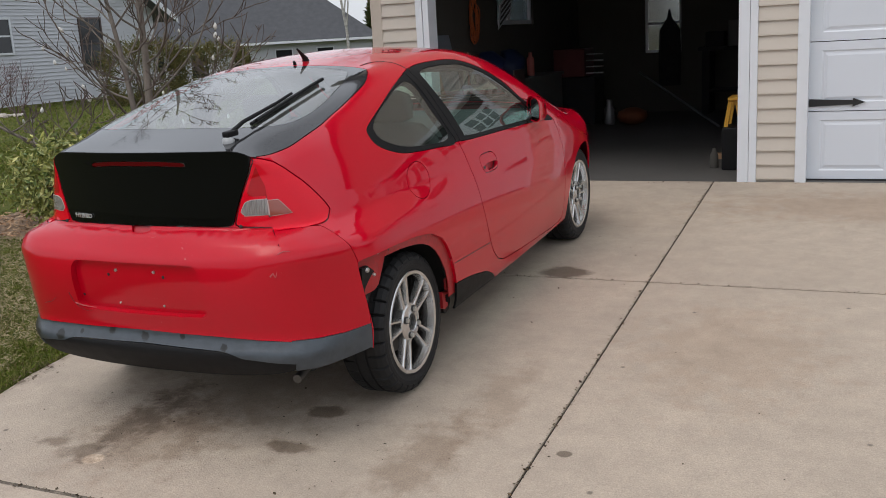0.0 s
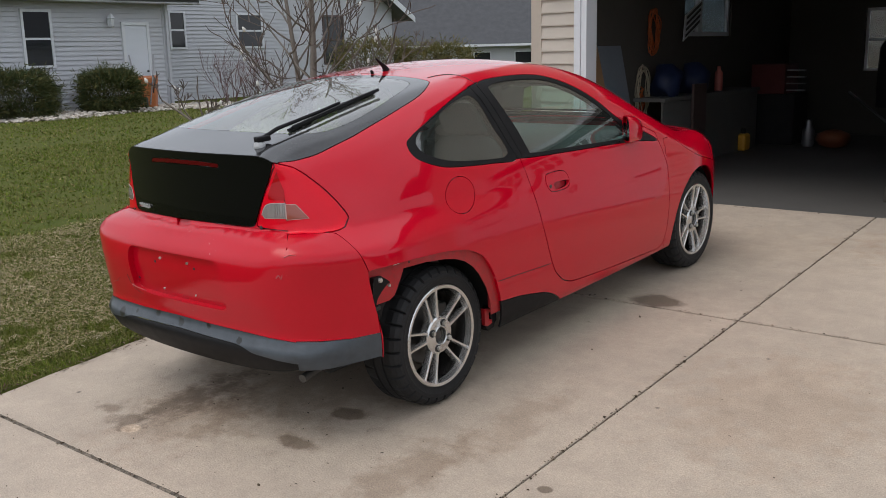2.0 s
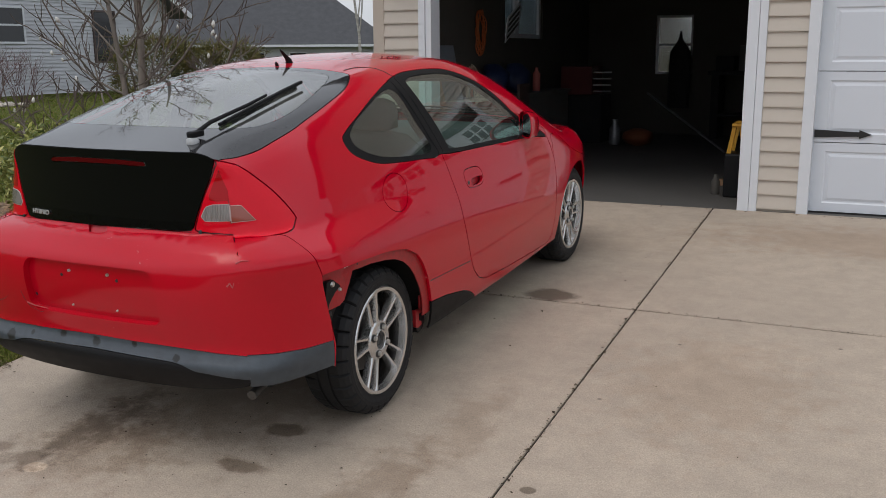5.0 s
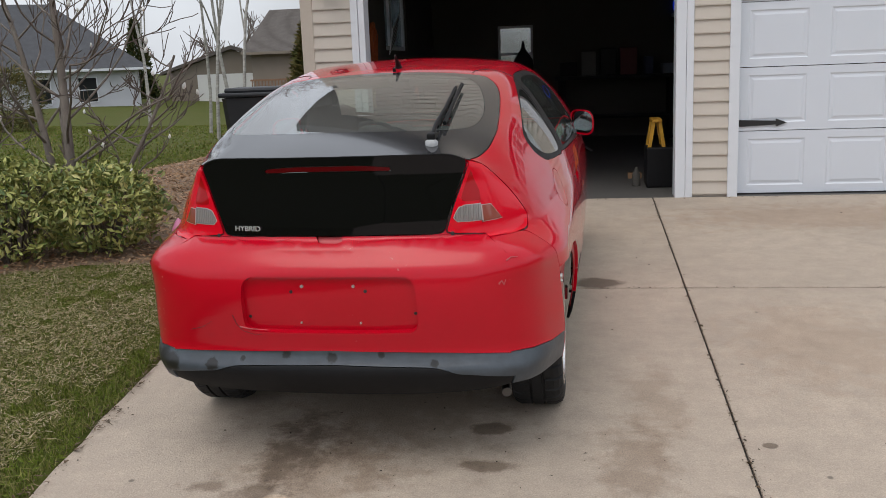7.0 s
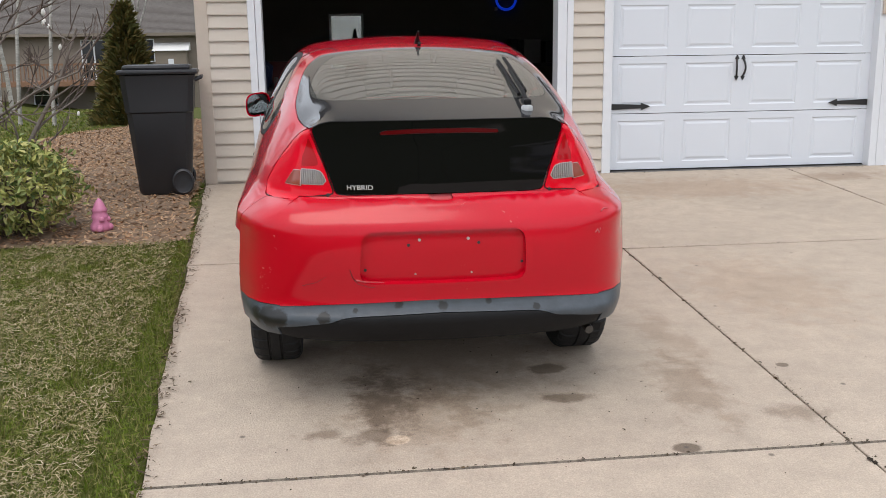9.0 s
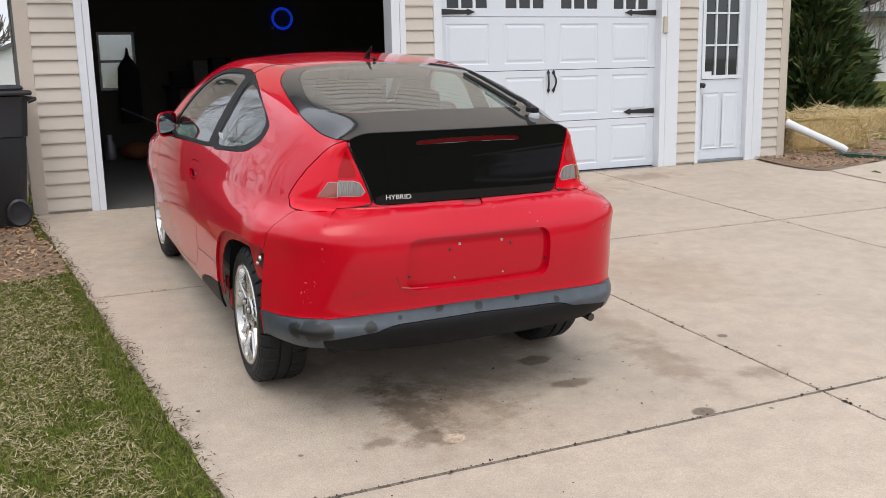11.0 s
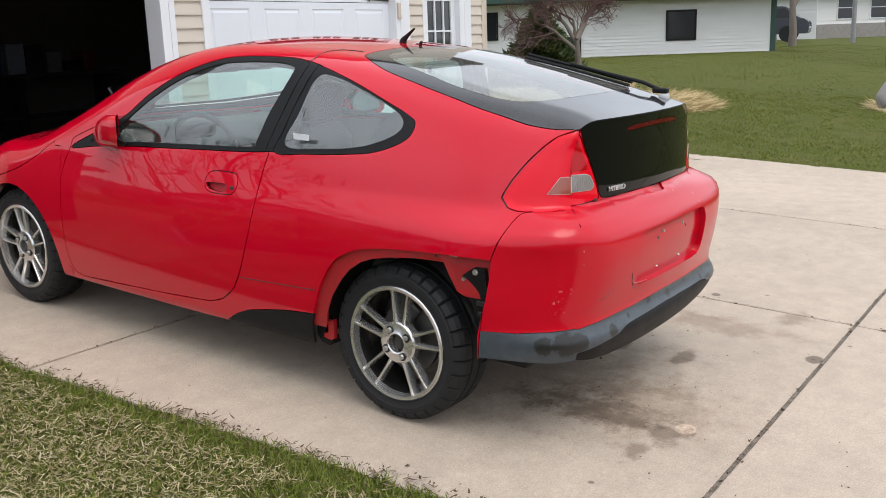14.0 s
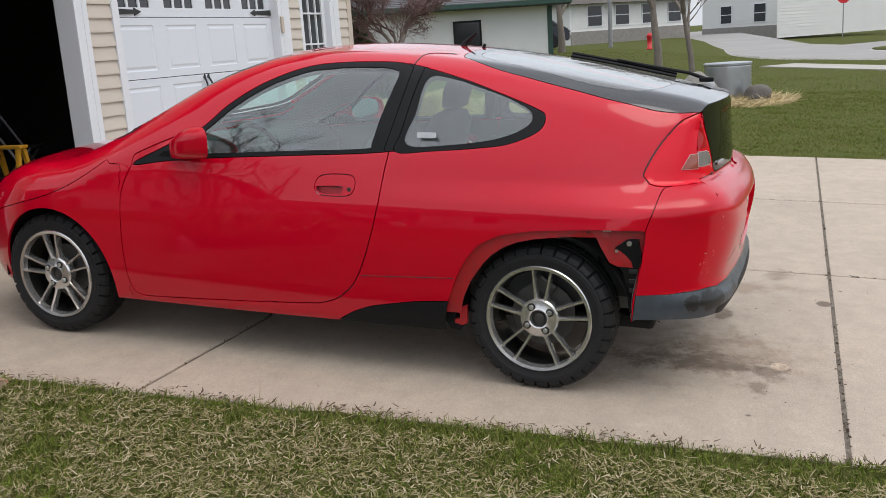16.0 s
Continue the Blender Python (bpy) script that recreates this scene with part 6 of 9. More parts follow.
# door mirrors
M_mirror = plain("mirror glass", (0.75, 0.77, 0.78), 0.02, 1.0)
for s in (1, -1):
    bm = bmesh.new()
    rings = []
    for y, xa, xb, za, zb in ((1.405, 0.772, 0.885, 0.905, 1.025), (1.40, 0.767, 0.892, 0.898, 1.032), (1.42, 0.765, 0.893, 0.896, 1.033), (1.50, 0.765, 0.888, 0.892, 1.028), (1.57, 0.765, 0.872, 0.888, 1.008), (1.63, 0.765, 0.845, 0.888, 0.975), (1.66, 0.765, 0.805, 0.894, 0.935)):
        ring = []
        for i in range(28):
            t = 2 * math.pi * i / 28
            ct, st = math.cos(t), math.sin(t)
            k = (abs(ct) ** 3.2 + abs(st) ** 3.2) ** (-1 / 3.2)
            ring.append(bm.verts.new((s * ((xa + xb) / 2 + (xb - xa) / 2 * ct * k), y + 0.15 * max(0, (1.60 - y) / 0.2) * (1 - (1 + ct * k) / 2), (za + zb) / 2 + (zb - za) / 2 * st * k)))
        rings.append(ring)
    for q, r in zip(rings, rings[1:]):
        for i in range(28):
            bm.faces.new((q[i], q[(i + 1) % 28], r[(i + 1) % 28], r[i]))
    bm.faces.new(rings[-1])
    bmesh.ops.recalc_face_normals(bm, faces=bm.faces)
    shell_ = part("door_mirror", bm, M_red, car, "red door mirror", 50)
    bm = bmesh.new()
    q = []
    for i in range(28):
        t = 2 * math.pi * i / 28
        ct, st = math.cos(t), math.sin(t)
        k = (abs(ct) ** 3.2 + abs(st) ** 3.2) ** (-1 / 3.2)
        q.append((s * (0.8285 + 0.056 * ct * k), 0.965 + 0.059 * st * k))
    prism(bm, q, 1.432, 1.438, "y")
    for v in bm.verts:
        v.co.y += 0.13 * (1 - (abs(v.co.x) - 0.772) / 0.113)
    part("mirror_glass", bm, M_mirror, shell_, "silvered glass")
    part("mirror_foot", prism(bmesh.new(), [(1.76, 0.872), (1.48, 0.885), (1.46, 0.905), (1.60, 0.935), (1.70, 0.915)], s * 0.735, s * 0.80), M_trim, shell_, "black foot")

# rear wiper
bm = bmesh.new()
tube(bm, [(0.343, -0.51, 1.168), (0.345, -0.42, 1.200), (0.35, -0.20, 1.238), (0.35, -0.08, 1.262)], 0.009, 8, 0.006)
wip = part("rear_wiper", bm, M_trim, car, "black rear wiper with a pale pivot cap", 50)
for off in (-0.012, 0.014):
    bm = bmesh.new()
    ys_ = np.linspace(-0.36, 0.14, 12)
    p = skin_hit(np.stack([ys_ * 0 + 0.352 + off, ys_, car_roof(ys_) - 0.28], 1), np.array([0, 0, 1.0]))
    tube(bm, [(a, b, c + (0.008 if off < 0 else 0.022)) for a, b, c in p], 0.0075, 6)
    part("wiper_blade", bm, M_trim, wip, "", 50)
part("pivot_cap", lathe(bmesh.new(), [(0.022, -0.02), (0.022, 0.010), (0.016, 0.016), (0.005, 0.019)], 20, pose(0.343, -0.515, 1.143, -12)), mat("pale weathered plastic", (0.42, 0.43, 0.44), 0.6), wip, "pale weathered cap", True)
part("pivot_head", boxed(0.328, 0.358, -0.53, -0.465, 1.160, 1.182, 0.006), M_trim, wip)

# antenna and nub on the roof
def on_roof(x, y, up=0.0):
    q = skin_hit(np.array([[x, y, float(car_roof(y)) - 0.28]]), np.array([0, 0, 1.0]))[0]
    return Vector((q[0], q[1], q[2] + up))


bm = bmesh.new()
tube(bm, [on_roof(0.02, 0.575, -0.005), on_roof(0.02, 0.572, 0.012), on_roof(0.02, 0.553, 0.03), on_roof(0.02, 0.512, 0.066)], 0.019, 12, 0.004)
part("antenna", bm, M_trim, car, "stubby black antenna", 50)
part("washer_nozzle", tube(bmesh.new(), [on_roof(0.02, 0.48, -0.004), on_roof(0.02, 0.478, 0.008), on_roof(0.02, 0.472, 0.016)], 0.009, 10, 0.006), M_trim, car, "small black nozzle", 50)
for s in (1, -1):
    p = [on_roof(s * x, y, 0.0004) for x, y in ((0.535, 0.598), (0.50, 0.592), (0.46, 0.588), (0.42, 0.578), (0.39, 0.56), (0.375, 0.52), (0.37, 0.47))]
    part("roof_seam", tube(bmesh.new(), p, 0.0022, 6), M_black, car, "", 50)

for s in (1, -1):
    ys_ = np.linspace(0.74, 0.335, 12)
    p = skin_hit(np.stack([ys_ * 0, ys_, 0.434 + 0.045 * (0.72 - ys_)], 1), np.array([s * 1.0, 0, 0]))
    part("sill_seam", tube(bmesh.new(), [tuple(q) for q in p], 0.0018, 6), M_black, car, "", 50)

# name on the tail panel, bolts and black hole discs of the missing plate
def on_tail(x, z):
    return skin_hit(np.array([[x, -0.2, z]]), np.array([0, -1.0, 0]))[0]


M_letter = plain("chrome letters", (0.75, 0.76, 0.77), 0.25, 0.6)
word = bpy.data.curves.new("badge", "FONT")
word.body, word.size, word.extrude, word.offset, word.align_x = "HYBRID", 0.0245, 0.002, 0.0002, "CENTER"
word.materials.append(M_letter)
badge = new("badge", word)
p = on_tail(-0.297, 0.874)
nrm = skin_normal(p[None])[0]
badge.parent = car
side_ = Vector((0, 0, 1)).cross(Vector(nrm)).normalized()
up_ = Vector(nrm).cross(side_)
rot = Matrix((side_ * 1.16, up_, Vector(nrm))).transposed().to_4x4()
badge.matrix_basis = Matrix.Translation(Vector(p) + Vector(nrm) * 0.0045) @ rot
tagged(badge, "silver letters")


def stud(name, p, n, r, out, material, label="", sides=12, parent=None):
    m = Matrix.Translation(p) @ Vector(n).to_track_quat("Z", "Y").to_matrix().to_4x4()
    return part(name, lathe(bmesh.new(), [(r, -0.012), (r, out * 0.7), (r * 0.8, out)], sides, m), material, parent or car, label, 40)


for x, z, r, material, name in ((-0.09, 0.705, 0.006, M_nut, "plate_bolt"), (0.09, 0.705, 0.006, M_nut, "plate_bolt"), (-0.13, 0.684, 0.006, M_black, "clip_hole"), (0.13, 0.686, 0.006, M_black, "clip_hole"),
                                (-0.105, 0.565, 0.004, M_nut, "plate_bolt"), (0.105, 0.565, 0.004, M_nut, "plate_bolt"), (-0.29, 0.585, 0.006, M_black, "clip_hole"), (0.296, 0.60, 0.006, M_black, "clip_hole")):
    p = on_tail(x, z)
    n = skin_normal(p[None])[0]
    stud(name, p - n * 0.024, n, r, 0.006 if material is M_nut else 0.0012, material)
for s in (1, -1):
    p = on_tail(s * 0.415, 0.853)
    stud("lens_screw", p, skin_normal(p[None])[0], 0.007, 0.002, M_black)
    p = skin_hit(np.array([[0, 0.79, 0.787]]), np.array([s * 1.0, 0, 0]))[0]
    stud("door_lock", p, (s, 0, 0), 0.010, 0.002, M_steel, "small key lock")
part("exhaust_tip", tube(bmesh.new(), [(0.47, -0.25, 0.30), (0.56, -0.45, 0.305), (0.585, -0.625, 0.288)], 0.017, 16), M_steel, car, "dull grey exhaust tip", 50)
part("muffler", boxed(-0.25, 0.45, -0.42, -0.20, 0.33, 0.39, 0.028), M_under, car, "dull muffler", 40)

# bare rear wheel arches: flange, bracket, clips, liners
FLANGE = np.array([(0.385, 0.30), (0.365, 0.385), (0.325, 0.488), (0.28, 0.56), (0.236, 0.606), (0.14, 0.652), (0.004, 0.674), (-0.211, 0.69), (-0.43, 0.70), (-0.414, 0.62), (-0.405, 0.53),
                   (-0.309, 0.538), (-0.279, 0.551), (-0.245, 0.61), (-0.228, 0.648), (-0.11, 0.645), (0.005, 0.629), (0.075, 0.613), (0.131, 0.59), (0.18, 0.555), (0.218, 0.514), (0.269, 0.44), (0.30, 0.37), (0.318, 0.30)])
BRACKET = [(-0.294, 0.59), (-0.30, 0.612), (-0.345, 0.645), (-0.385, 0.645), (-0.398, 0.571), (-0.388, 0.453), (-0.379, 0.366), (-0.350, 0.344), (-0.343, 0.426), (-0.331, 0.51), (-0.309, 0.54)]
CLIP = [(0.366, 0.312), (0.318, 0.318), (0.300, 0.325), (0.299, 0.249), (0.318, 0.240), (0.352, 0.246), (0.352, 0.262), (0.330, 0.266), (0.330, 0.300), (0.366, 0.300)]
FLAP = [(0.395, 0.318), (0.372, 0.318), (0.352, 0.30), (0.352, 0.25), (0.312, 0.238), (0.330, 0.214), (0.372, 0.220), (0.395, 0.25)]
for s in (1, -1):
    v, f, _ = tile(FLANGE, [], 0.03)
    p = skin_hit(np.stack([v[:, 0] * 0, v[:, 0], v[:, 1]], 1), np.array([1.0, 0, 0]))
    p[:, 0] -= 0.018 + 0.020 * np.clip((-0.2 - v[:, 0]) / 0.06, 0, 1)
    bm = bmesh.new()
    vs = [bm.verts.new(q * (s, 1, 1)) for q in p]
    for t in f:
        bm.faces.new([vs[i] for i in t])
    bmesh.ops.recalc_face_normals(bm, faces=bm.faces)
    r = bmesh.ops.solidify(bm, geom=bm.faces[:], thickness=-0.004)
    fl = part("arch_flange", bm, M_rust, car, "bare flaking red flange of the wheel arch")
    # black discs stand in for the shade inside the flange's holes
    for y, z, r_ in ((-0.325, 0.672, 0.008), (-0.395, 0.645, 0.006), (0.355, 0.355, 0.007), (0.318, 0.47, 0.006), (0.19, 0.585, 0.006), (-0.05, 0.655, 0.006), (-0.2, 0.668, 0.006)):
        q = skin_hit(np.array([[0, y, z]]), np.array([1.0, 0, 0]))[0] * (s, 1, 1)
        stud("clip_hole", q - np.array((s * (0.018 if y > -0.25 else 0.038), 0, 0)), (s, 0, 0), r_, 0.0012, M_black, "", 10, fl)
    for y, z in ((0.08, 0.641), (-0.10, 0.662), (-0.27, 0.676), (0.26, 0.52)):
        q = skin_hit(np.array([[0, y, z]]), np.array([1.0, 0, 0]))[0]
        part("bare_slot", boxed(s * (q[0] - 0.0175) - 0.0008, s * (q[0] - 0.0175) + 0.0008, y - 0.016, y + 0.016, z - 0.003, z + 0.003), M_nut, fl, "bare metal slot")
    bm = prism(bmesh.new(), BRACKET, s * 0.745, s * 0.766)
    for v in bm.verts:
        v.co.x -= s * 0.22 * max(0.0, 0.58 - v.co.z)
    br = part("bumper_bracket", bm, M_trim, car, "black plastic bumper bracket")
    for y, z in ((-0.352, 0.630), (-0.305, 0.598)):
        stud("bolt", (s * 0.764, y, z), (s, 0, 0), 0.011 if z > 0.61 else 0.007, 0.009, M_nut, "", 6, br)
    for z in (0.43, 0.47, 0.51):
        part("rib", boxed(s * (0.765 - 0.22 * (0.57 - z)) - 0.005, s * (0.765 - 0.22 * (0.57 - z)) + 0.005, -0.385, -0.35, z, z + 0.018, 0.003), M_black, br)
    part("sill_clip", prism(bmesh.new(), CLIP, s * 0.742, s * 0.760), M_rust, car, "bent red metal clip")
    part("sill_clip", boxed(s * 0.765 - 0.006, s * 0.765 + 0.006, 0.325, 0.366, 0.325, 0.382, 0.004), M_rust, car, "red metal clip")
    part("mud_flap", prism(bmesh.new(), FLAP, s * 0.70, s * 0.752), M_trim, car, "black plastic flap")
    for y0, r_, x1, hi in ((0.0, 0.372, 0.752, 0.36), (2.40, 0.36, 0.74, 0.34)):
        bm = bmesh.new()
        arc = [(y0 + r_ * math.cos(a), 0.285 + r_ * math.sin(a)) for a in np.linspace(-0.1, math.pi - 0.16, 30)]
        rows = [[bm.verts.new((s * x, y, z)) for y, z in arc] for x in (0.42, x1)]
        for i in range(29):
            bm.faces.new((rows[0][i], rows[0][i + 1], rows[1][i + 1], rows[1][i]))
        bm.faces.new([bm.verts.new((s * 0.42, y, z)) for y, z in arc])
        part("wheel_liner", bm, M_under, car, "dark wheel-arch liner")
    # dark sheet added to stand for the shade behind the arch
    part("inner_panel", boxed(s * 0.58 - 0.01, s * 0.58 + 0.01, -0.56, -0.20, 0.37, 0.70), M_under, car, "dark sheet behind the arch gap")
part("sticker", boxed(-0.001, 0.001, 0.43, 0.51, 1.0, 1.022), M_white, car, "small white window sticker", m=Matrix.Translation((-0.735, 0, 0)) @ pose(0, 0, 0, 0, 0, 0))


# scrapes and cracks in the rear bumper
M_scrape = mat("scraped pale paint", (0.50, 0.10, 0.11), 0.6, dark=(0.36, 0.03, 0.035), scale=60, amount=0.6)
for material, wide, label, pts in ((M_scrape, 0.0035, "pale scrape in the paint", [(-0.325, 0.557), (-0.29, 0.549), (-0.22, 0.546)]), (M_black, 0.0014, "dark crack in the paint", [(-0.345, 0.60), (-0.335, 0.565), (-0.315, 0.54), (-0.27, 0.525), (-0.25, 0.528)]),
                                   (M_scrape, 0.003, "pale scuff on the corner", [(0.60, 0.775), (0.615, 0.783), (0.635, 0.780)]), (M_scrape, 0.003, "pale scuff on the corner", [(0.575, 0.70), (0.585, 0.712), (0.592, 0.695), (0.598, 0.715)]),
                                   (M_black, 0.0012, "dark crack in the paint", [(-0.52, 0.535), (-0.47, 0.548), (-0.43, 0.572)])):
    q = []
    for (x0, z0), (x1, z1) in zip(pts, pts[1:]):
        q += [(x0 + (x1 - x0) * t, z0 + (z1 - z0) * t) for t in (0, 0.25, 0.5, 0.75)]
    q.append(pts[-1])
    part("scrape", tube(bmesh.new(), [tuple(on_tail(x, z)) for x, z in q], wide, 6, wide * 0.4), material, car, label, True)

# ---- yard: helpers for growing things ----
def island_mat(name, colours, rough=0.8, spec=0.3, translucent=0.0):
    """A material whose colour differs from leaf to leaf."""
    m = bpy.data.materials.new(name)
    m.use_nodes = True
    n, l = m.node_tree.nodes, m.node_tree.links
    b = n["Principled BSDF"]
    geo, ramp = n.new("ShaderNodeNewGeometry"), n.new("ShaderNodeValToRGB")
    el = ramp.color_ramp.elements
    for i, c in enumerate(colours):
        e = el[i] if i < 2 else el.new(1.0)
        e.position, e.color = i / (len(colours) - 1), (*c, 1)
    l.new(geo.outputs["Random Per Island"], ramp.inputs["Fac"])
    l.new(ramp.outputs["Color"], b.inputs["Base Color"])
    b.inputs["Roughness"].default_value, b.inputs["Specular IOR Level"].default_value = rough, spec
    return m


def blades(p, way, length, width, bend=0.0, rng=None, cross=None):
    """Thin tapering blades from the points p along way: two quads' worth of triangles each."""
    n = len(p)
    up = way / np.linalg.norm(way, axis=1, keepdims=True)
    if cross is None:
        cross = np.cross(up, rng.normal(size=(n, 3)))
    cross = cross / np.maximum(np.linalg.norm(cross, axis=1, keepdims=True), 1e-6)
    side = cross * (width[:, None] / 2)
    lean = np.cross(cross, up) * (bend if np.ndim(bend) == 0 else bend[:, None]) * length[:, None]
    mid = p + up * length[:, None] * 0.55 + lean * 0.3
    tip = p + up * length[:, None] + lean
    v = np.stack([p - side, p + side, mid - side * 0.8, mid + side * 0.8, tip], 1).reshape(-1, 3)
    k = np.arange(n)[:, None] * 5
    f = np.concatenate([k + [0, 1, 3], k + [0, 3, 2], k + [2, 3, 4]])
    return v, f


def leaves(p, normal, size, rng, long=1.8):
    """Small pointed leaves, folded a little along the middle."""
    n = len(p)
    normal = normal / np.linalg.norm(normal, axis=1, keepdims=True)
    a = np.cross(normal, rng.normal(size=(n, 3)))
    a /= np.maximum(np.linalg.norm(a, axis=1, keepdims=True), 1e-6)
    b = np.cross(normal, a)
    s = size[:, None]
    v = np.stack([p - a * s * long / 2, p + b * s / 2 + normal * s * 0.12, p + a * s * long / 2, p - b * s / 2 + normal * s * 0.12], 1).reshape(-1, 3)
    k = np.arange(n)[:, None] * 4
    return v, np.concatenate([k + [0, 1, 2], k + [0, 2, 3]])


def grow(rng, start, way, length, radius, depth, segs, out, spread=0.75, droop=0.0, split=(2, 4), shrink=0.68, wander=0.14):
    """Limbs that fork again and again; out gathers (points, first radius, last radius, depth)."""
    pts = [np.array(start, float)]
    d = np.array(way, float)
    for i in range(segs):
        d = d + rng.normal(0, wander, 3) + np.array([0, 0, 0.04 - droop])
        d /= np.linalg.norm(d)
        pts.append(pts[-1] + d * length / segs)
    last = radius * (0.55 if depth else 0.35)
    out.append((pts, radius, last, depth))
    if depth == 0:
        return
    n = rng.integers(*split) + (1 if depth > 1 else 2)
    for j in range(n):
        at = rng.uniform(0.35, 1.0) if j else 1.0
        k = at * segs
        i = min(int(k), segs - 1)
        q = pts[i] + (pts[i + 1] - pts[i]) * (k - i)
        turn_ = rng.normal(0, 1, 3)
        turn_ -= d * turn_.dot(d)
        turn_ /= np.linalg.norm(turn_)
        w = d * math.cos(spread) + turn_ * math.sin(spread) * rng.uniform(0.6, 1.2)
        grow(rng, q, w, length * shrink * rng.uniform(0.75, 1.15), radius * (0.54 if j else 0.70) * (1 - 0.3 * (1 - at)), depth - 1, segs, out, spread, droop, split, shrink, wander)


def tubes_mesh(limbs, sides):
    vs, fs, n0 = [], [], 0
    for pts, r0, r1, _ in limbs:
        pts = np.array(pts)
        k = len(pts)
        t = np.gradient(pts, axis=0)
        t /= np.linalg.norm(t, axis=1, keepdims=True)
        ref = np.array([0.31, 0.87, 0.38])
        a = np.cross(t, ref)
        a /= np.maximum(np.linalg.norm(a, axis=1, keepdims=True), 1e-6)
        b = np.cross(t, a)
        r = np.linspace(r0, r1, k)[:, None]
        for s in range(sides):
            g = 2 * math.pi * s / sides
            vs.append(pts + (a * math.cos(g) + b * math.sin(g)) * r)
        ring = np.arange(sides)
        for i in range(k - 1):
            for s in range(sides):
                s2 = (s + 1) % sides
                fs.append((n0 + s * k + i, n0 + s2 * k + i, n0 + s2 * k + i + 1, n0 + s * k + i + 1))
        n0 += sides * k
    return np.concatenate(vs), fs


M_bark = mat("grey bark", (0.20, 0.17, 0.145), 0.9, dark=(0.10, 0.083, 0.07), scale=15, amount=0.6, fine=80, fine_amount=0.4, bump=0.5, bump_scale=40, stretch=(1, 1, 0.3))
M_twig = mat("brown twigs", (0.13, 0.103, 0.088), 0.9, dark=(0.08, 0.06, 0.05), scale=8, fine=60)
M_twig_red = mat("reddish twigs", (0.17, 0.10, 0.095), 0.9, dark=(0.10, 0.06, 0.055), scale=8, fine=60)
M_birch = mat("white birch bark", (0.52, 0.50, 0.46), 0.8, dark=(0.12, 0.11, 0.10), scale=9, amount=0.6, fine=40, fine_amount=0.4, bump=0.2, stretch=(0.4, 0.4, 2))
M_bud = mat("white buds", (0.72, 0.70, 0.66), 0.7, scale=30)


def bare_tree(name, x, y, seed, height, radius, depth, label, bark=None, twig=None, stems=1, lean=0.25, spread=0.7, buds=0, droop=0.0, split=(2, 4), group="", first=0.30, z=None, wander=0.14, shrink=0.68, keep=None):
    rng = np.random.default_rng(seed)
    z0 = gz(x, y) - 0.05 if z is None else z
    t = base(name, Matrix.Translation((x, y, z0)), label, "tree", group)
    limbs = []
    for s in range(stems):
        a = 2 * math.pi * s / max(stems, 1) + rng.uniform(0, 2)
        off = 0.10 * (stems > 1)
        way = np.array([math.cos(a) * lean, math.sin(a) * lean, 1.0])
        grow(rng, (math.cos(a) * off, math.sin(a) * off, 0), way / np.linalg.norm(way), height * first, radius, depth, 4, limbs, spread, droop, split, shrink, wander)
    if keep:
        limbs = [b for b in limbs if b[3] >= depth - 1 or keep(np.array(b[0]))]
    thick = [b for b in limbs if b[3] >= depth - 1]
    thin = [b for b in limbs if b[3] < depth - 1]
    v, f = tubes_mesh(thick, 8)
    tris_mesh("trunk", v, f, bark or M_bark, t, smooth=True)
    v, f = tubes_mesh(thin, 3)
    tris_mesh("crown", v, f, twig or M_twig, t)
    if buds:
        tips = [b[0][-1] for b in thin if b[3] == 0]
        pick = [tips[i] for i in rng.choice(len(tips), min(buds, len(tips)), replace=False)]
        bm = bmesh.new()
        for q in pick:
            s = rng.uniform(0.011, 0.018)
            bm = bmesh.new()
            lathe(bm, [(s * 0.3, -s), (s, 0), (s * 0.85, s), (s * 0.25, s * 2.1)], 6, Matrix.Translation(q) @ pose(0, 0, 0, rng.uniform(-25, 25), rng.uniform(-25, 25)))
            part("blossom_bud", bm, M_bud, t, "", True)
    return t


# ---- lawn blades, denser where the walk comes close ----
M_blade = island_mat("grass blades", [(0.10, 0.14, 0.014), (0.135, 0.17, 0.022), (0.07, 0.108, 0.012), (0.17, 0.18, 0.036), (0.26, 0.215, 0.10), (0.11, 0.145, 0.018), (0.085, 0.125, 0.014), (0.21, 0.185, 0.075), (0.125, 0.16, 0.02)], 0.75, 0.15)
M_straw = island_mat("dry straw", [(0.52, 0.41, 0.22), (0.60, 0.49, 0.28), (0.42, 0.32, 0.16), (0.66, 0.56, 0.35)], 0.8, 0.3)


M_dead = island_mat("dead grass", [(0.29, 0.235, 0.13), (0.37, 0.31, 0.19), (0.20, 0.155, 0.08), (0.16, 0.16, 0.05), (0.25, 0.21, 0.10), (0.45, 0.39, 0.27)], 0.85, 0.2)


def patchy(x, y):
    """How green the lawn is, from 0 to 1."""
    g = np.zeros_like(x)
    for s, w in ((0.45, 0.45), (1.3, 0.35), (3.1, 0.2)):
        g += w * (0.5 + 0.5 * np.sin(x * s * 2.1 + 1.7 * np.sin(y * s * 1.3 + s)) * np.cos(y * s * 1.9 + 1.3 * np.sin(x * s * 1.7)))
    return g


def tufts(x, y):
    """Hand-sized tufts and bare spots in the near lawn, from 0 to 1."""
    g = np.zeros_like(x)
    for s, w, k in ((5.3, 0.40, 0.3), (11.0, 0.35, 1.1), (23.0, 0.25, 2.3)):
        g += w * (0.5 + 0.5 * np.sin(x * s + 1.9 * np.sin(y * s * 0.8 + k)) * np.cos(y * s * 1.1 + 1.6 * np.sin(x * s * 0.7 + k)))
    return g


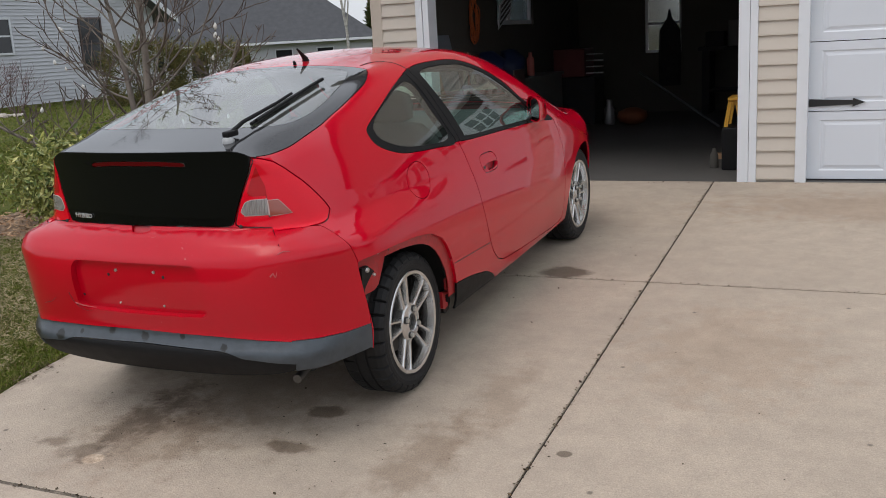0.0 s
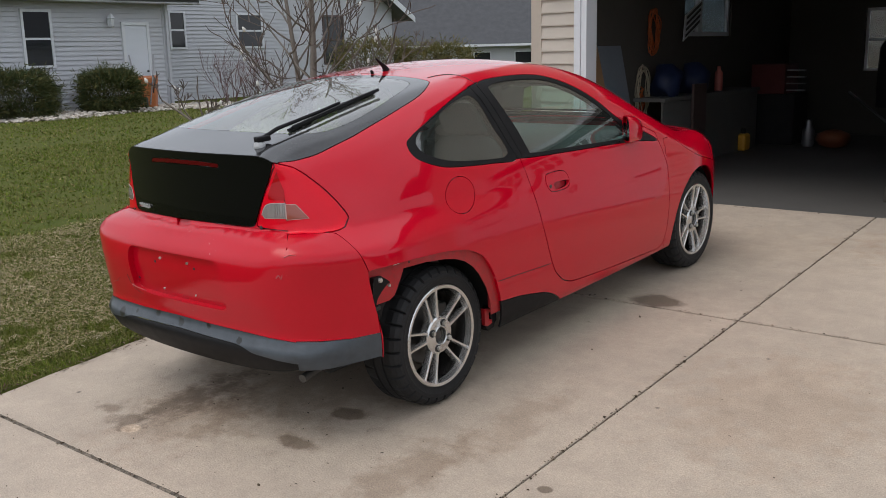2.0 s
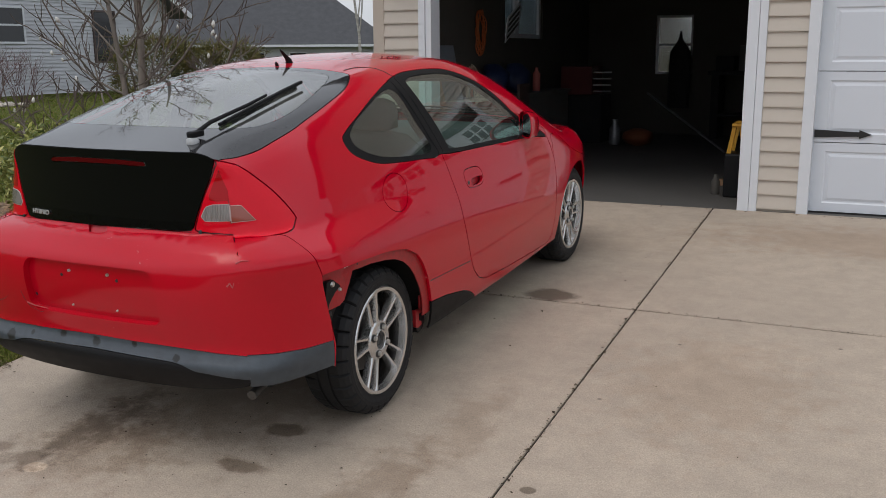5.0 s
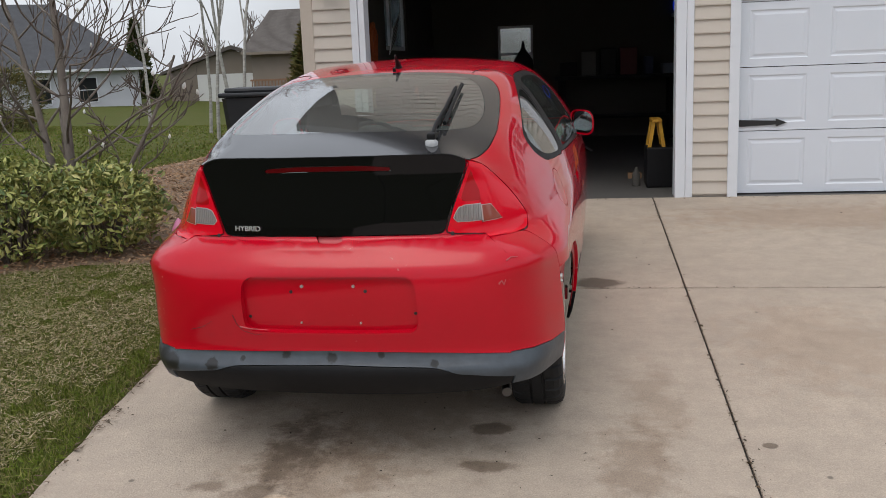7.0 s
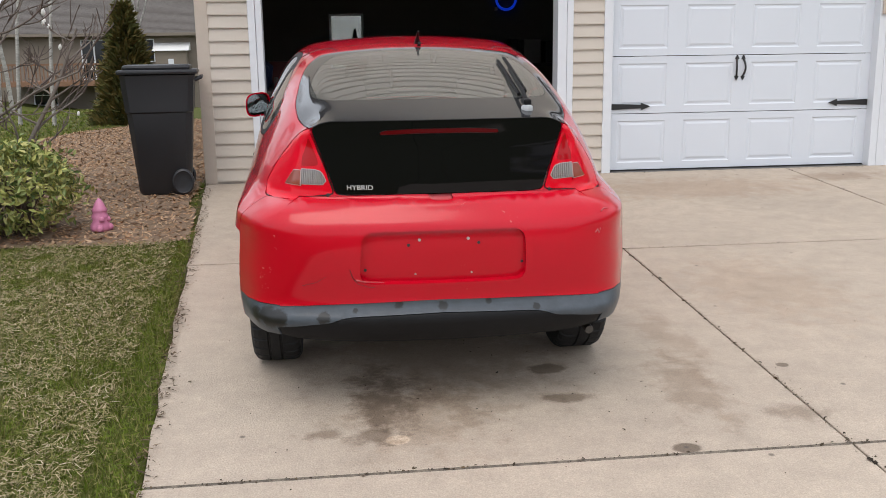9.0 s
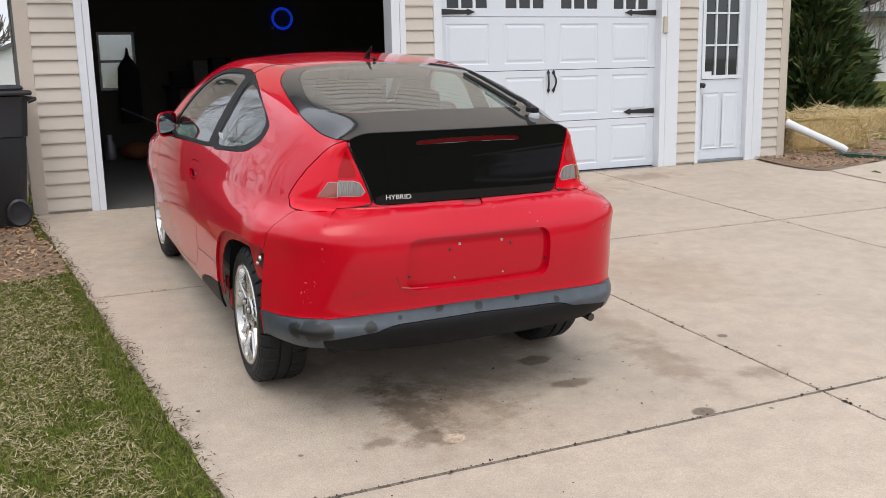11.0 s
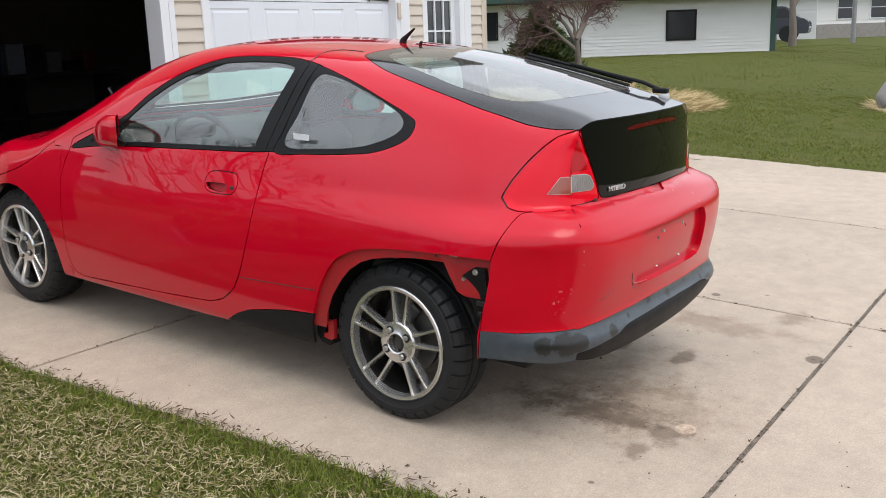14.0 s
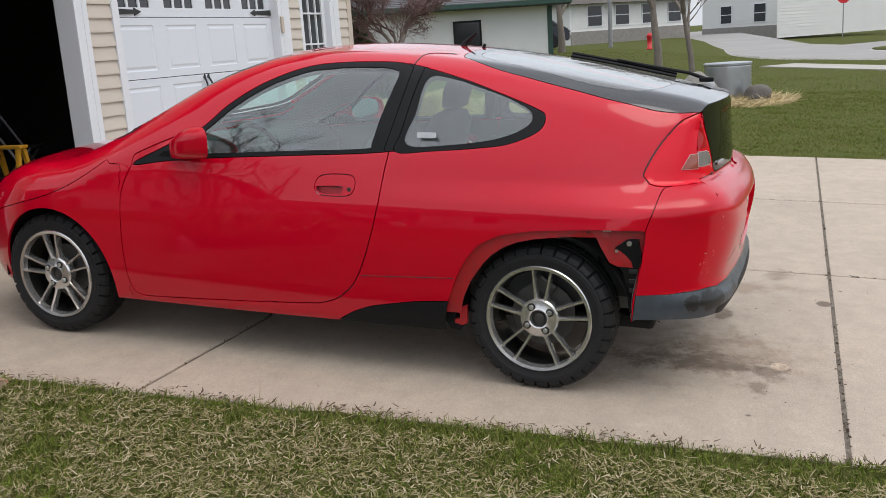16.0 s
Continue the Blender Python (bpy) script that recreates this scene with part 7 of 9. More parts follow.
def lawn(name, x0, x1, y0, y1, per_m2, lmin, lmax, wide, seed, keep, label, fine=False):
    rng = np.random.default_rng(seed)
    n = int((x1 - x0) * (y1 - y0) * per_m2)
    x, y = rng.uniform(x0, x1, n), rng.uniform(y0, y1, n)
    thick = 0.26 + np.maximum(tufts(x, y) - 0.40, 0) * 2.2 * (0.55 + 0.6 * patchy(x, y)) if fine else 0.35 + 0.75 * patchy(x, y)
    edge_ = drive_edge(y) - x
    thick = np.where((edge_ < 0.16) & (edge_ > 0) & fine, np.maximum(thick, 0.75), thick)
    ok = keep(x, y) & (rng.uniform(size=n) < thick)
    x, y = x[ok], y[ok]
    n = len(x)
    p = np.stack([x, y, ground_z(x, y) - (0.002 if fine else 0.012)], 1)
    way = np.stack([rng.normal(0, 0.45, n), rng.normal(0, 0.45, n), np.ones(n)], 1)
    flat = rng.uniform(size=n) < 0.16
    way[flat] = np.stack([rng.normal(0, 1, flat.sum()), rng.normal(0, 1, flat.sum()), np.full(flat.sum(), 0.12)], 1)
    p[flat, 2] += 0.02
    v, f = blades(p, way, rng.uniform(lmin, lmax, n) * (0.6 + 0.6 * patchy(x, y)), rng.uniform(0.6, 1.3, n) * wide, rng.uniform(-0.5, 0.5, n), rng)
    return tris_mesh(name, v, f, M_blade, None, label, "grass", "stuff")


BED = np.array([(-3.54, 5.64), (-3.9, 5.58), (-4.5, 5.62), (-5.2, 5.35), (-6.1, 5.3), (-6.5, 5.9), (-6.5, 7.0), (-6.6, 8.2), (-6.6, 10.4), (-6.2, 13.2), (-4.9, 15.6), (-3.66, 16.0), (-3.70, 7.6), (-3.60, 6.6), (-3.53, 5.8)])
MULCH2 = np.array([(3.74, 7.62), (3.76, 6.75), (4.5, 6.84), (5.1, 7.0), (5.8, 7.4), (6.3, 7.95), (6.6, 8.6), (6.3, 9.6), (4.2, 9.8), (4.2, 7.66)])
PATHWAY = np.array([(3.9, 4.9), (4.53, 5.77), (5.4, 6.15), (6.42, 6.64), (7.1, 7.3), (7.7, 8.15), (7.5, 8.8), (7.15, 8.75), (6.07, 7.63), (5.0, 6.97), (3.9, 6.75)])


def lawn_left(x, y):
    q = np.stack([x, y], 1)
    edge = drive_edge(y) - 0.008 - 0.012 * np.sin(y * 3.1) * np.sin(y * 7.7) + 0.006 * np.sin(y * 41)
    return (x < edge) & ~inside(BED, q)


def lawn_right(x, y):
    q = np.stack([x, y], 1)
    return (x > 4.25) & ~inside(PATHWAY, q) & ~inside(MULCH2, q)


lawn("grass", -6.4, -3.2, 0.4, 6.0, 15000, 0.020, 0.055, 0.0036, 11, lawn_left, "thin spring lawn, green blades among dry ones", True)
lawn("grass", -12.0, -3.2, -3.0, 13.0, 1500, 0.025, 0.055, 0.008, 12, lawn_left, "thin spring lawn farther off")
lawn("grass", -24.0, -6.0, 4.0, 30.0, 260, 0.03, 0.06, 0.02, 13, lawn_left, "green lawn between the houses")
lawn("grass", 4.2, 13.0, -2.0, 12.0, 2200, 0.020, 0.045, 0.006, 14, lawn_right, "green lawn beside the driveway")
lawn("grass", 11.0, 34.0, -8.0, 24.0, 200, 0.02, 0.04, 0.016, 15, lawn_right, "green lawn farther off")


def scatter(name, poly, per_m2, lmin, lmax, wide, seed, material, label, category, lift=0.0, tilt=0.25, keep=None):
    rng = np.random.default_rng(seed)
    lo, hi = poly.min(0), poly.max(0)
    n = int(np.prod(hi - lo) * per_m2)
    q = rng.uniform(lo, hi, (n, 2))
    q = q[inside(poly, q)]
    if keep is not None:
        q = q[keep(q[:, 0], q[:, 1])]
    n = len(q)
    p = np.stack([q[:, 0], q[:, 1], ground_z(q[:, 0], q[:, 1]) + lift + rng.uniform(0, 0.025, n)], 1)
    a = rng.uniform(0, 2 * math.pi, n)
    way = np.stack([np.cos(a), np.sin(a), rng.normal(0, tilt, n)], 1)
    cross = np.stack([-np.sin(a), np.cos(a), rng.normal(0, 0.3, n)], 1)
    v, f = blades(p, way, rng.uniform(lmin, lmax, n), rng.uniform(0.6, 1.4, n) * wide, rng.uniform(-0.3, 0.3, n), rng, cross)
    return tris_mesh(name, v, f, material, None, label, category, "stuff")


M_mulch_soil = mat("mulch ground", (0.135, 0.085, 0.055), 0.95, dark=(0.24, 0.17, 0.11), scale=3, amount=0.6, fine=40, fine_amount=0.7, bump=0.8, bump_scale=70)
M_mulch = island_mat("wood chips", [(0.30, 0.16, 0.085), (0.40, 0.26, 0.155), (0.19, 0.10, 0.055), (0.48, 0.34, 0.22), (0.33, 0.19, 0.10)], 0.85, 0.2)


def bed(name, poly, label, category, material, z=0.012, sub=0.3):
    v, f, _ = tile(smooth_loop(poly, 4), [], sub)
    rng = np.random.default_rng(5)
    co = np.stack([v[:, 0], v[:, 1], ground_z(v[:, 0], v[:, 1]) + z + rng.uniform(-0.006, 0.012, len(v))], 1)
    return tris_mesh(name, co, f, material, None, label, category, "structure", True)


bed("mulch_bed", BED, "brown wood-chip bed beside the garage", "mulch bed", M_mulch_soil)
bed("mulch_bed", MULCH2, "dark mulch round the downspout", "mulch bed", M_mulch_soil)
scatter("wood_chips", BED, 1300, 0.02, 0.06, 0.014, 21, M_mulch, "loose brown wood chips on the bed", "mulch", 0.012)
scatter("wood_chips", MULCH2, 900, 0.02, 0.06, 0.014, 22, M_mulch, "loose brown wood chips near the downspout", "mulch", 0.012)
M_litter = island_mat("dark leaf litter", [(0.10, 0.065, 0.04), (0.045, 0.032, 0.022), (0.17, 0.12, 0.075), (0.07, 0.05, 0.032), (0.26, 0.20, 0.13)], 0.9, 0.2)
EDGE_L = np.array([(-3.6, 8.0), (-3.3, 5.0), (-3.0, -3.0), (-3.35, -3.0), (-3.55, 5.0), (-3.8, 8.0)])
scatter("edge_litter", EDGE_L, 2600, 0.008, 0.04, 0.006, 23, M_litter, "dry leaf litter along the driveway edge", "litter", 0.0, keep=lambda x, y: np.abs(x - drive_edge(y) - 0.01) < 0.035 + 0.03 * np.sin(y * 5.3) * np.sin(y * 13.1))
LAWN_L = np.array([(-6.4, 0.4), (-3.3, 0.4), (-3.6, 6.0), (-6.4, 6.0)])
scatter("dead_grass", LAWN_L, 7000, 0.014, 0.050, 0.0040, 24, M_dead, "dry straw-coloured stalks on the lawn", "straw", 0.010, keep=lambda x, y: lawn_left(x, y) & (tufts(x, y) < 0.70) & (np.abs(drive_edge(y) - x) > 0.07))

LAWN_NEAR = np.array([(-6.0, 1.0), (-3.3, 1.0), (-3.5, 6.0), (-6.0, 6.0)])
scatter("dry_stalks", LAWN_NEAR, 18, 0.04, 0.10, 0.003, 25, M_dead, "longer pale dry stalks lying on the lawn", "straw", 0.02, keep=lawn_left)

# ---- plants ----
def magnolia_tree(x, y, seed):
    """A few upright stems from one foot, with limbs that rise all round and a bud at every tip."""
    rng = np.random.default_rng(seed)
    t = base("magnolia_tree", Matrix.Translation((x, y, gz(x, y) - 0.04)), "bare magnolia tree with white buds in the mulch bed", "tree")
    limbs = []
    stems = [((0.0, 0.0), (0.02, 0.03, 1.0), 3.1, 0.046), ((-0.07, 0.03), (-0.10, 0.10, 1.0), 2.7, 0.036), ((-0.10, -0.08), (-0.62, -0.20, 0.75), 1.7, 0.022), ((0.10, 0.02), (0.50, 0.12, 0.85), 1.6, 0.024)]
    for (sx, sy), way, length, radius in stems:
        d = np.array(way) / np.linalg.norm(way)
        pts = [np.array((sx, sy, 0.0))]
        for i in range(9):
            d = d + rng.normal(0, 0.06, 3) + (0, 0, 0.03)
            d /= np.linalg.norm(d)
            pts.append(pts[-1] + d * length / 9)
        limbs.append((pts, radius, 0.009, 5))
        n = int(length * 6.5)
        for j in range(n):
            k = 9 * (0.16 + 0.84 * (j + rng.uniform(0, 1)) / n)
            i = min(int(k), 8)
            q = pts[i] + (pts[i + 1] - pts[i]) * (k - i)
            a = j * 2.4 + rng.uniform(-0.5, 0.5)
            up = rng.uniform(0.25, 0.9)
            reach = (1.25 - 0.09 * k) * rng.uniform(0.65, 1.05) * length / 2.8
            grow(rng, q, np.array((math.cos(a), math.sin(a), up)) / math.hypot(1, up), reach, 0.013 * (1 - 0.06 * k), 2, 5, limbs, 0.62, -0.05, (2, 4), 0.50, 0.13)
    thick = [b for b in limbs if b[3] >= 2]
    thin = [b for b in limbs if b[3] < 2 and np.array(b[0])[:, 0].max() < 1.25]
    v, f = tubes_mesh(thick, 8)
    tris_mesh("trunk", v, f, M_bark, t, smooth=True)
    v, f = tubes_mesh([(p_, max(r0, 0.0045), max(r1, 0.003), d_) for p_, r0, r1, d_ in thin], 4)
    tris_mesh("crown", v, f, M_twig, t)
    tips = [b[0][-1] for b in thin if b[3] == 0]
    for i in rng.choice(len(tips), 60, replace=False):
        c = rng.uniform(0.011, 0.019)
        bud = lathe(bmesh.new(), [(c * 0.3, -c), (c, 0), (c * 0.85, c), (c * 0.25, c * 2.2)], 6, Matrix.Translation(tips[i]) @ pose(0, 0, 0, rng.uniform(-25, 25), rng.uniform(-25, 25)))
        part("blossom_bud", bud, M_bud, t, "", True)


magnolia_tree(-5.19, 6.43, 7)
for i, (x, y, h) in enumerate(((-7.6, 15.4, 7.5), (-6.95, 15.0, 6.8), (-8.6, 17.5, 8), (-5.9, 17.0, 6.0))):
    bare_tree("birch_tree", x, y, 30 + i, h, 0.034, 4, "slender white birch, bare in early spring", M_birch, M_twig_red, 1, 0.03, 0.45, 0, -0.03, (2, 4), "birches", first=0.42, wander=0.06)
for i, (x, y, h) in enumerate(((-9.5, 21, 9), (-13, 24, 9.5), (-7.9, 26, 9))):
    bare_tree("birch_tree", x, y, 40 + i, h, 0.05, 4, "slender white birch, bare in early spring", M_birch, M_twig, 1, 0.04, 0.5, 0, -0.03, (2, 4), "birches", first=0.40, wander=0.06)

M_hedge = island_mat("yellow and green leaves", [(0.12, 0.17, 0.03), (0.42, 0.42, 0.12), (0.055, 0.10, 0.022), (0.50, 0.46, 0.17), (0.08, 0.13, 0.03), (0.30, 0.30, 0.08)], 0.5, 0.4)
M_yew = island_mat("dark yew needles", [(0.022, 0.038, 0.012), (0.045, 0.066, 0.018), (0.075, 0.08, 0.022), (0.12, 0.105, 0.032)], 0.7, 0.3)
M_arbor = island_mat("arborvitae sprays", [(0.03, 0.055, 0.02), (0.05, 0.085, 0.025), (0.075, 0.105, 0.03), (0.11, 0.11, 0.035)], 0.7, 0.3)
M_arbor_gold = island_mat("golden arborvitae", [(0.06, 0.075, 0.02), (0.12, 0.11, 0.03), (0.16, 0.115, 0.035), (0.05, 0.065, 0.02)], 0.7, 0.3)


def shrub(name, x, y, rx, ry, h, n, size, material, seed, label, category="shrub", group="", spiky=False, stems=14, z=None):
    rng = np.random.default_rng(seed)
    t = base(name, Matrix.Translation((x, y, gz(x, y) if z is None else z)), label, category, group)
    bm = bmesh.new()
    for i in range(stems):
        a, r = rng.uniform(0, 2 * math.pi), rng.uniform(0.3, 0.8)
        q = Vector((math.cos(a) * rx * r, math.sin(a) * ry * r, h * rng.uniform(0.5, 0.85)))
        tube(bm, [Vector((q.x * 0.3, q.y * 0.3, 0)), q * 0.6 + Vector((0, 0, 0.02)), q], 0.012, 5, 0.004)
    part("branching", bm, M_twig, t)
    lumps = rng.uniform(-1, 1, (26, 3)) * (0.75, 0.75, 0.5) + (0, 0, 0.5)
    d = rng.normal(size=(n, 3))
    d /= np.linalg.norm(d, axis=1, keepdims=True)
    if spiky:
        d = np.sign(d) * np.abs(d) ** 0.75
    else:
        d[:, 2] = np.abs(d[:, 2]) * rng.choice([1, 1, 1, -0.8], n)
    bump_ = 1 + 0.10 * np.sin(d[:, 0] * 7 + seed) * np.cos(d[:, 1] * 6) + 0.07 * np.sin(d[:, 2] * 11 + d[:, 0] * 9)
    rr = rng.uniform(0.55, 1.0, n) ** 0.4 * bump_ * (1 + 0.22 * (rng.uniform(size=n) < 0.12))
    p = d * rr[:, None] * (rx, ry, h * 0.55) + (0, 0, h * 0.47)
    p = p[p[:, 2] > 0.02]
    nn = p - (0, 0, h * 0.35)
    nn = nn + rng.normal(0, 0.5, nn.shape) * np.linalg.norm(nn, axis=1, keepdims=True)
    if spiky:
        v, f = blades(p - nn / np.linalg.norm(nn, axis=1, keepdims=True) * size, nn, rng.uniform(1.2, 2.6, len(p)) * size, rng.uniform(0.5, 0.9, len(p)) * size * 0.35, 0.1, rng)
    else:
        v, f = leaves(p, nn * 0.5 + rng.normal(0, 0.3, nn.shape), rng.uniform(0.6, 1.2, len(p)) * size, rng, 2.6)
    tris_mesh("foliage", v, f, material, t)
    return t


hs = [(-4.72, 5.98, 0.42, 0.42, 0.62), (-5.30, 5.72, 0.5, 0.42, 0.72), (-5.72, 5.95, 0.40, 0.42, 0.66)]
for i, (x, y, rx, ry, h) in enumerate(hs):
    shrub("euonymus_shrub", x, y, rx, ry, h, 4600, 0.024, M_hedge, 50 + i, "low shrub with yellow and green leaves in the bed", "shrub", "variegated shrubs", stems=46)


def cone_tree(name, x, y, h, r, n, size, material, seed, label, group="", z=None, tiers=0):
    rng = np.random.default_rng(seed)
    z0 = gz(x, y) if z is None else z
    t = base(name, Matrix.Translation((x, y, z0 - 0.05)), label, "tree", group)
    part("trunk", tube(bmesh.new(), [(0, 0, 0), (0.03, 0, h * 0.5), (0, 0, h * 0.94)], 0.05 * h / 2.5, 8, 0.01), M_bark, t)
    k = rng.uniform(0.0, 1, n) ** 1.35
    a = rng.uniform(0, 2 * math.pi, n)
    out_ = r * (1 - k) ** 0.85 * (1 + 0.16 * np.sin(a * 3 + k * 17 + seed) + 0.12 * np.sin(a * 7 - k * 31)) + 0.02
    q = rng.uniform(0.35, 1, n) ** 0.5
    p = np.stack([np.cos(a) * out_ * q, np.sin(a) * out_ * q, h * (0.04 + 0.96 * k)], 1)
    way = np.stack([np.cos(a), np.sin(a), rng.uniform(0.1, 1.3, n)], 1) + rng.normal(0, 0.25, (n, 3))
    v, f = blades(p, way, rng.uniform(1.0, 2.4, n) * size, rng.uniform(0.5, 1.0, n) * size * 0.7, rng.uniform(-0.2, 0.2, n), rng)
    tris_mesh("crown", v, f, material, t)
    return t


cone_tree("golden_arborvitae", -5.80, 15.2, 1.95, 0.52, 6500, 0.08, M_arbor_gold, 60, "small golden-green arborvitae at the end of the bed", z=0.2)
cone_tree("arborvitae", 9.1, 12.1, 3.6, 0.95, 9000, 0.13, M_arbor, 61, "tall dark green arborvitae beside the garage", "evergreens")
cone_tree("arborvitae", 10.4, 13.2, 3.3, 1.0, 9000, 0.13, M_arbor, 62, "dark green arborvitae beside the garage", "evergreens")
cone_tree("arborvitae", 8.1, 13.6, 4.2, 0.9, 7000, 0.13, M_arbor, 64, "tall dark green arborvitae beside the garage", "evergreens")
cone_tree("juniper_shrub", 12.2, 11.5, 1.6, 0.9, 9000, 0.11, M_arbor, 63, "spreading dark green juniper beside the walk")
cone_tree("pine_tree", -34.2, 66.7, 7.3, 1.5, 5000, 0.22, M_yew, 65, "dark green pine behind the houses", z=-2.0)

# ---- things in the yard ----
M_bin = mat("dark plastic", (0.012, 0.013, 0.016), 0.45, scale=4, amount=0.4, dark=(0.02, 0.021, 0.025), fine=200, bump=0.08)
cart = base("wheeled_bin", pose(-3.93, 7.33, gz(-4, 7.2) + 0.02, 0, 0, -84) @ Matrix.Diagonal((0.86, 0.86, 1.06, 1)), "black wheeled rubbish bin with a closed lid on the bed", "bin")
bm = bmesh.new()
rows = []
for z, w, d in ((0.0, 0.20, 0.22), (0.03, 0.215, 0.235), (0.62, 0.268, 0.29), (0.63, 0.28, 0.30), (0.72, 0.285, 0.31), (0.88, 0.295, 0.325), (0.90, 0.30, 0.33)):
    c = 0.05
    ring = [(-w + c, -d), (w - c, -d), (w, -d + c), (w, d - c), (w - c, d), (-w + c, d), (-w, d - c), (-w, -d + c)]
    rows.append([bm.verts.new((x, y, z)) for x, y in ring])
for a, b in zip(rows, rows[1:]):
    for i in range(8):
        bm.faces.new((a[i], a[(i + 1) % 8], b[(i + 1) % 8], b[i]))
bm.faces.new(list(reversed(rows[0])))
part("body", bm, M_bin, cart, "", 40)
bm = boxed(-0.315, 0.315, -0.35, 0.36, 0.905, 0.94, 0.015)
box(bm, -0.27, 0.27, -0.30, 0.30, 0.935, 0.975, 0.02)
part("lid", bm, M_bin, cart, "", 40)
for s in (-1, 1):
    wheel_bm = lathe(bmesh.new(), [(0.03, -0.025), (0.085, -0.03), (0.10, -0.02), (0.10, 0.02), (0.085, 0.03), (0.07, 0.022), (0.03, 0.022)], 24, pose(0.235 if s > 0 else -0.235, 0.17, 0.098, 0, 90, 0))
    part("wheel", wheel_bm, M_bin, cart, "", 40)
part("handle", tube(bmesh.new(), [(-0.22, 0.33, 0.86), (-0.22, 0.39, 0.88), (0.22, 0.39, 0.88), (0.22, 0.33, 0.86)], 0.014, 8), M_bin, cart)

M_pink = mat("pink paint", (0.60, 0.22, 0.36), 0.5, dark=(0.48, 0.16, 0.28), scale=12, amount=0.5, bump=0.1)
bm = lathe(bmesh.new(), [(0.075, 0), (0.085, 0.02), (0.082, 0.05), (0.062, 0.085), (0.07, 0.11), (0.068, 0.13), (0.055, 0.15), (0.06, 0.165), (0.062, 0.18), (0.05, 0.20), (0.04, 0.225), (0.026, 0.25), (0.012, 0.268), (0.004, 0.275)], 20)
lathe(bm, [(0.03, -0.03), (0.035, 0.0), (0.02, 0.025)], 10, Matrix.Translation((0.06, -0.035, 0.035)))
lathe(bm, [(0.03, -0.03), (0.035, 0.0), (0.02, 0.025)], 10, Matrix.Translation((-0.03, -0.07, 0.035)))
lathe(bm, [(0.02, -0.02), (0.022, 0.0), (0.012, 0.02)], 10, Matrix.Translation((0.055, -0.03, 0.10)))
lathe(bm, [(0.02, -0.02), (0.022, 0.0), (0.012, 0.02)], 10, Matrix.Translation((-0.01, -0.068, 0.105)))
gnome = part("garden_statue", bm, M_pink, None, "", True, pose(-4.16, 6.01, gz(-4.16, 6.01) + 0.015, 0, 0, 30) @ Matrix.Scale(0.82, 4))
tagged(gnome, "small pink painted garden statue on the mulch", "statue")

# walk to the side of the garage
v, f, _ = tile(smooth_loop(PATHWAY, 6), [], 0.25)
co = np.stack([v[:, 0], v[:, 1], ground_z(v[:, 0], v[:, 1]) + 0.006], 1)
low = co - (0, 0, 0.1)
tagged(tris_mesh("pavement", co, f, M_concrete, None, "", "", "structure"), "pale curving concrete garden walk", "walk")
M_bale = mat("straw bale", (0.62, 0.45, 0.20), 0.9, dark=(0.38, 0.26, 0.10), scale=6, amount=0.6, fine=60, fine_amount=0.5, bump=0.8, bump_scale=50, stretch=(1, 1, 4))


def bale(x, y, rz, l, seed, label, h=0.36):
    rng = np.random.default_rng(seed)
    t = base("straw_bale", pose(x, y, gz(x, y) + 0.01, 0, 0, rz), label, "straw bale", "straw bales")
    bm = bmesh.new()
    box(bm, -l / 2, l / 2, -0.23, 0.23, 0, h, 0.05)
    bmesh.ops.subdivide_edges(bm, edges=bm.edges, cuts=3, use_grid_fill=True)
    for q in bm.verts:
        q.co += Vector(rng.normal(0, 0.008, 3))
    part("bale_body", bm, M_bale, t, "", True)
    n = 4500
    p = rng.uniform((-l / 2, -0.23, 0.01), (l / 2, 0.23, h), (n, 3))
    face = rng.integers(0, 5, n)
    for i, (ax, val) in enumerate(((0, -l / 2), (0, l / 2), (1, -0.23), (1, 0.23), (2, h))):
        p[face == i, ax] = val
    way = rng.normal(0, 1, (n, 3))
    for i, ax in enumerate((0, 0, 1, 1, 2)):
        way[face == i, ax] = np.abs(way[face == i, ax]) * 0.35 * (-1 if i in (0, 2) else 1)
    vv, ff = blades(p, way, rng.uniform(0.04, 0.15, n), rng.uniform(0.003, 0.007, n), rng.uniform(-0.4, 0.4, n), rng)
    tris_mesh("straw", vv, ff, M_straw, t)


bale(5.0, 7.95, -4, 1.15, 71, "golden straw bale on the mulch by the garage", 0.40)
bale(7.95, 7.95, -14, 0.95, 72, "golden straw bale at the edge of the walk", 0.36)
bale(7.2, 9.15, 10, 0.9, 73, "golden straw bale at the end of the walk", 0.32)


def straw_heap(x, y, rx, ry, h, seed, label, n=5000):
    rng = np.random.default_rng(seed)
    r, a = np.sqrt(rng.uniform(0, 1, n)), rng.uniform(0, 2 * math.pi, n)
    px, py = x + np.cos(a) * r * rx, y + np.sin(a) * r * ry
    top = h * (1 - r**2) * (0.8 + 0.3 * np.sin(px * 3) * np.cos(py * 4))
    p = np.stack([px, py, ground_z(px, py) + top * rng.uniform(0.3, 1, n)], 1)
    b = rng.uniform(0, 2 * math.pi, n)
    way = np.stack([np.cos(b), np.sin(b), rng.normal(0.1, 0.25, n)], 1)
    vv, ff = blades(p, way, rng.uniform(0.08, 0.3, n), rng.uniform(0.006, 0.016, n), rng.uniform(-0.3, 0.3, n), rng)
    tris_mesh("loose_straw", vv, ff, M_straw, None, label, "straw", "stuff")


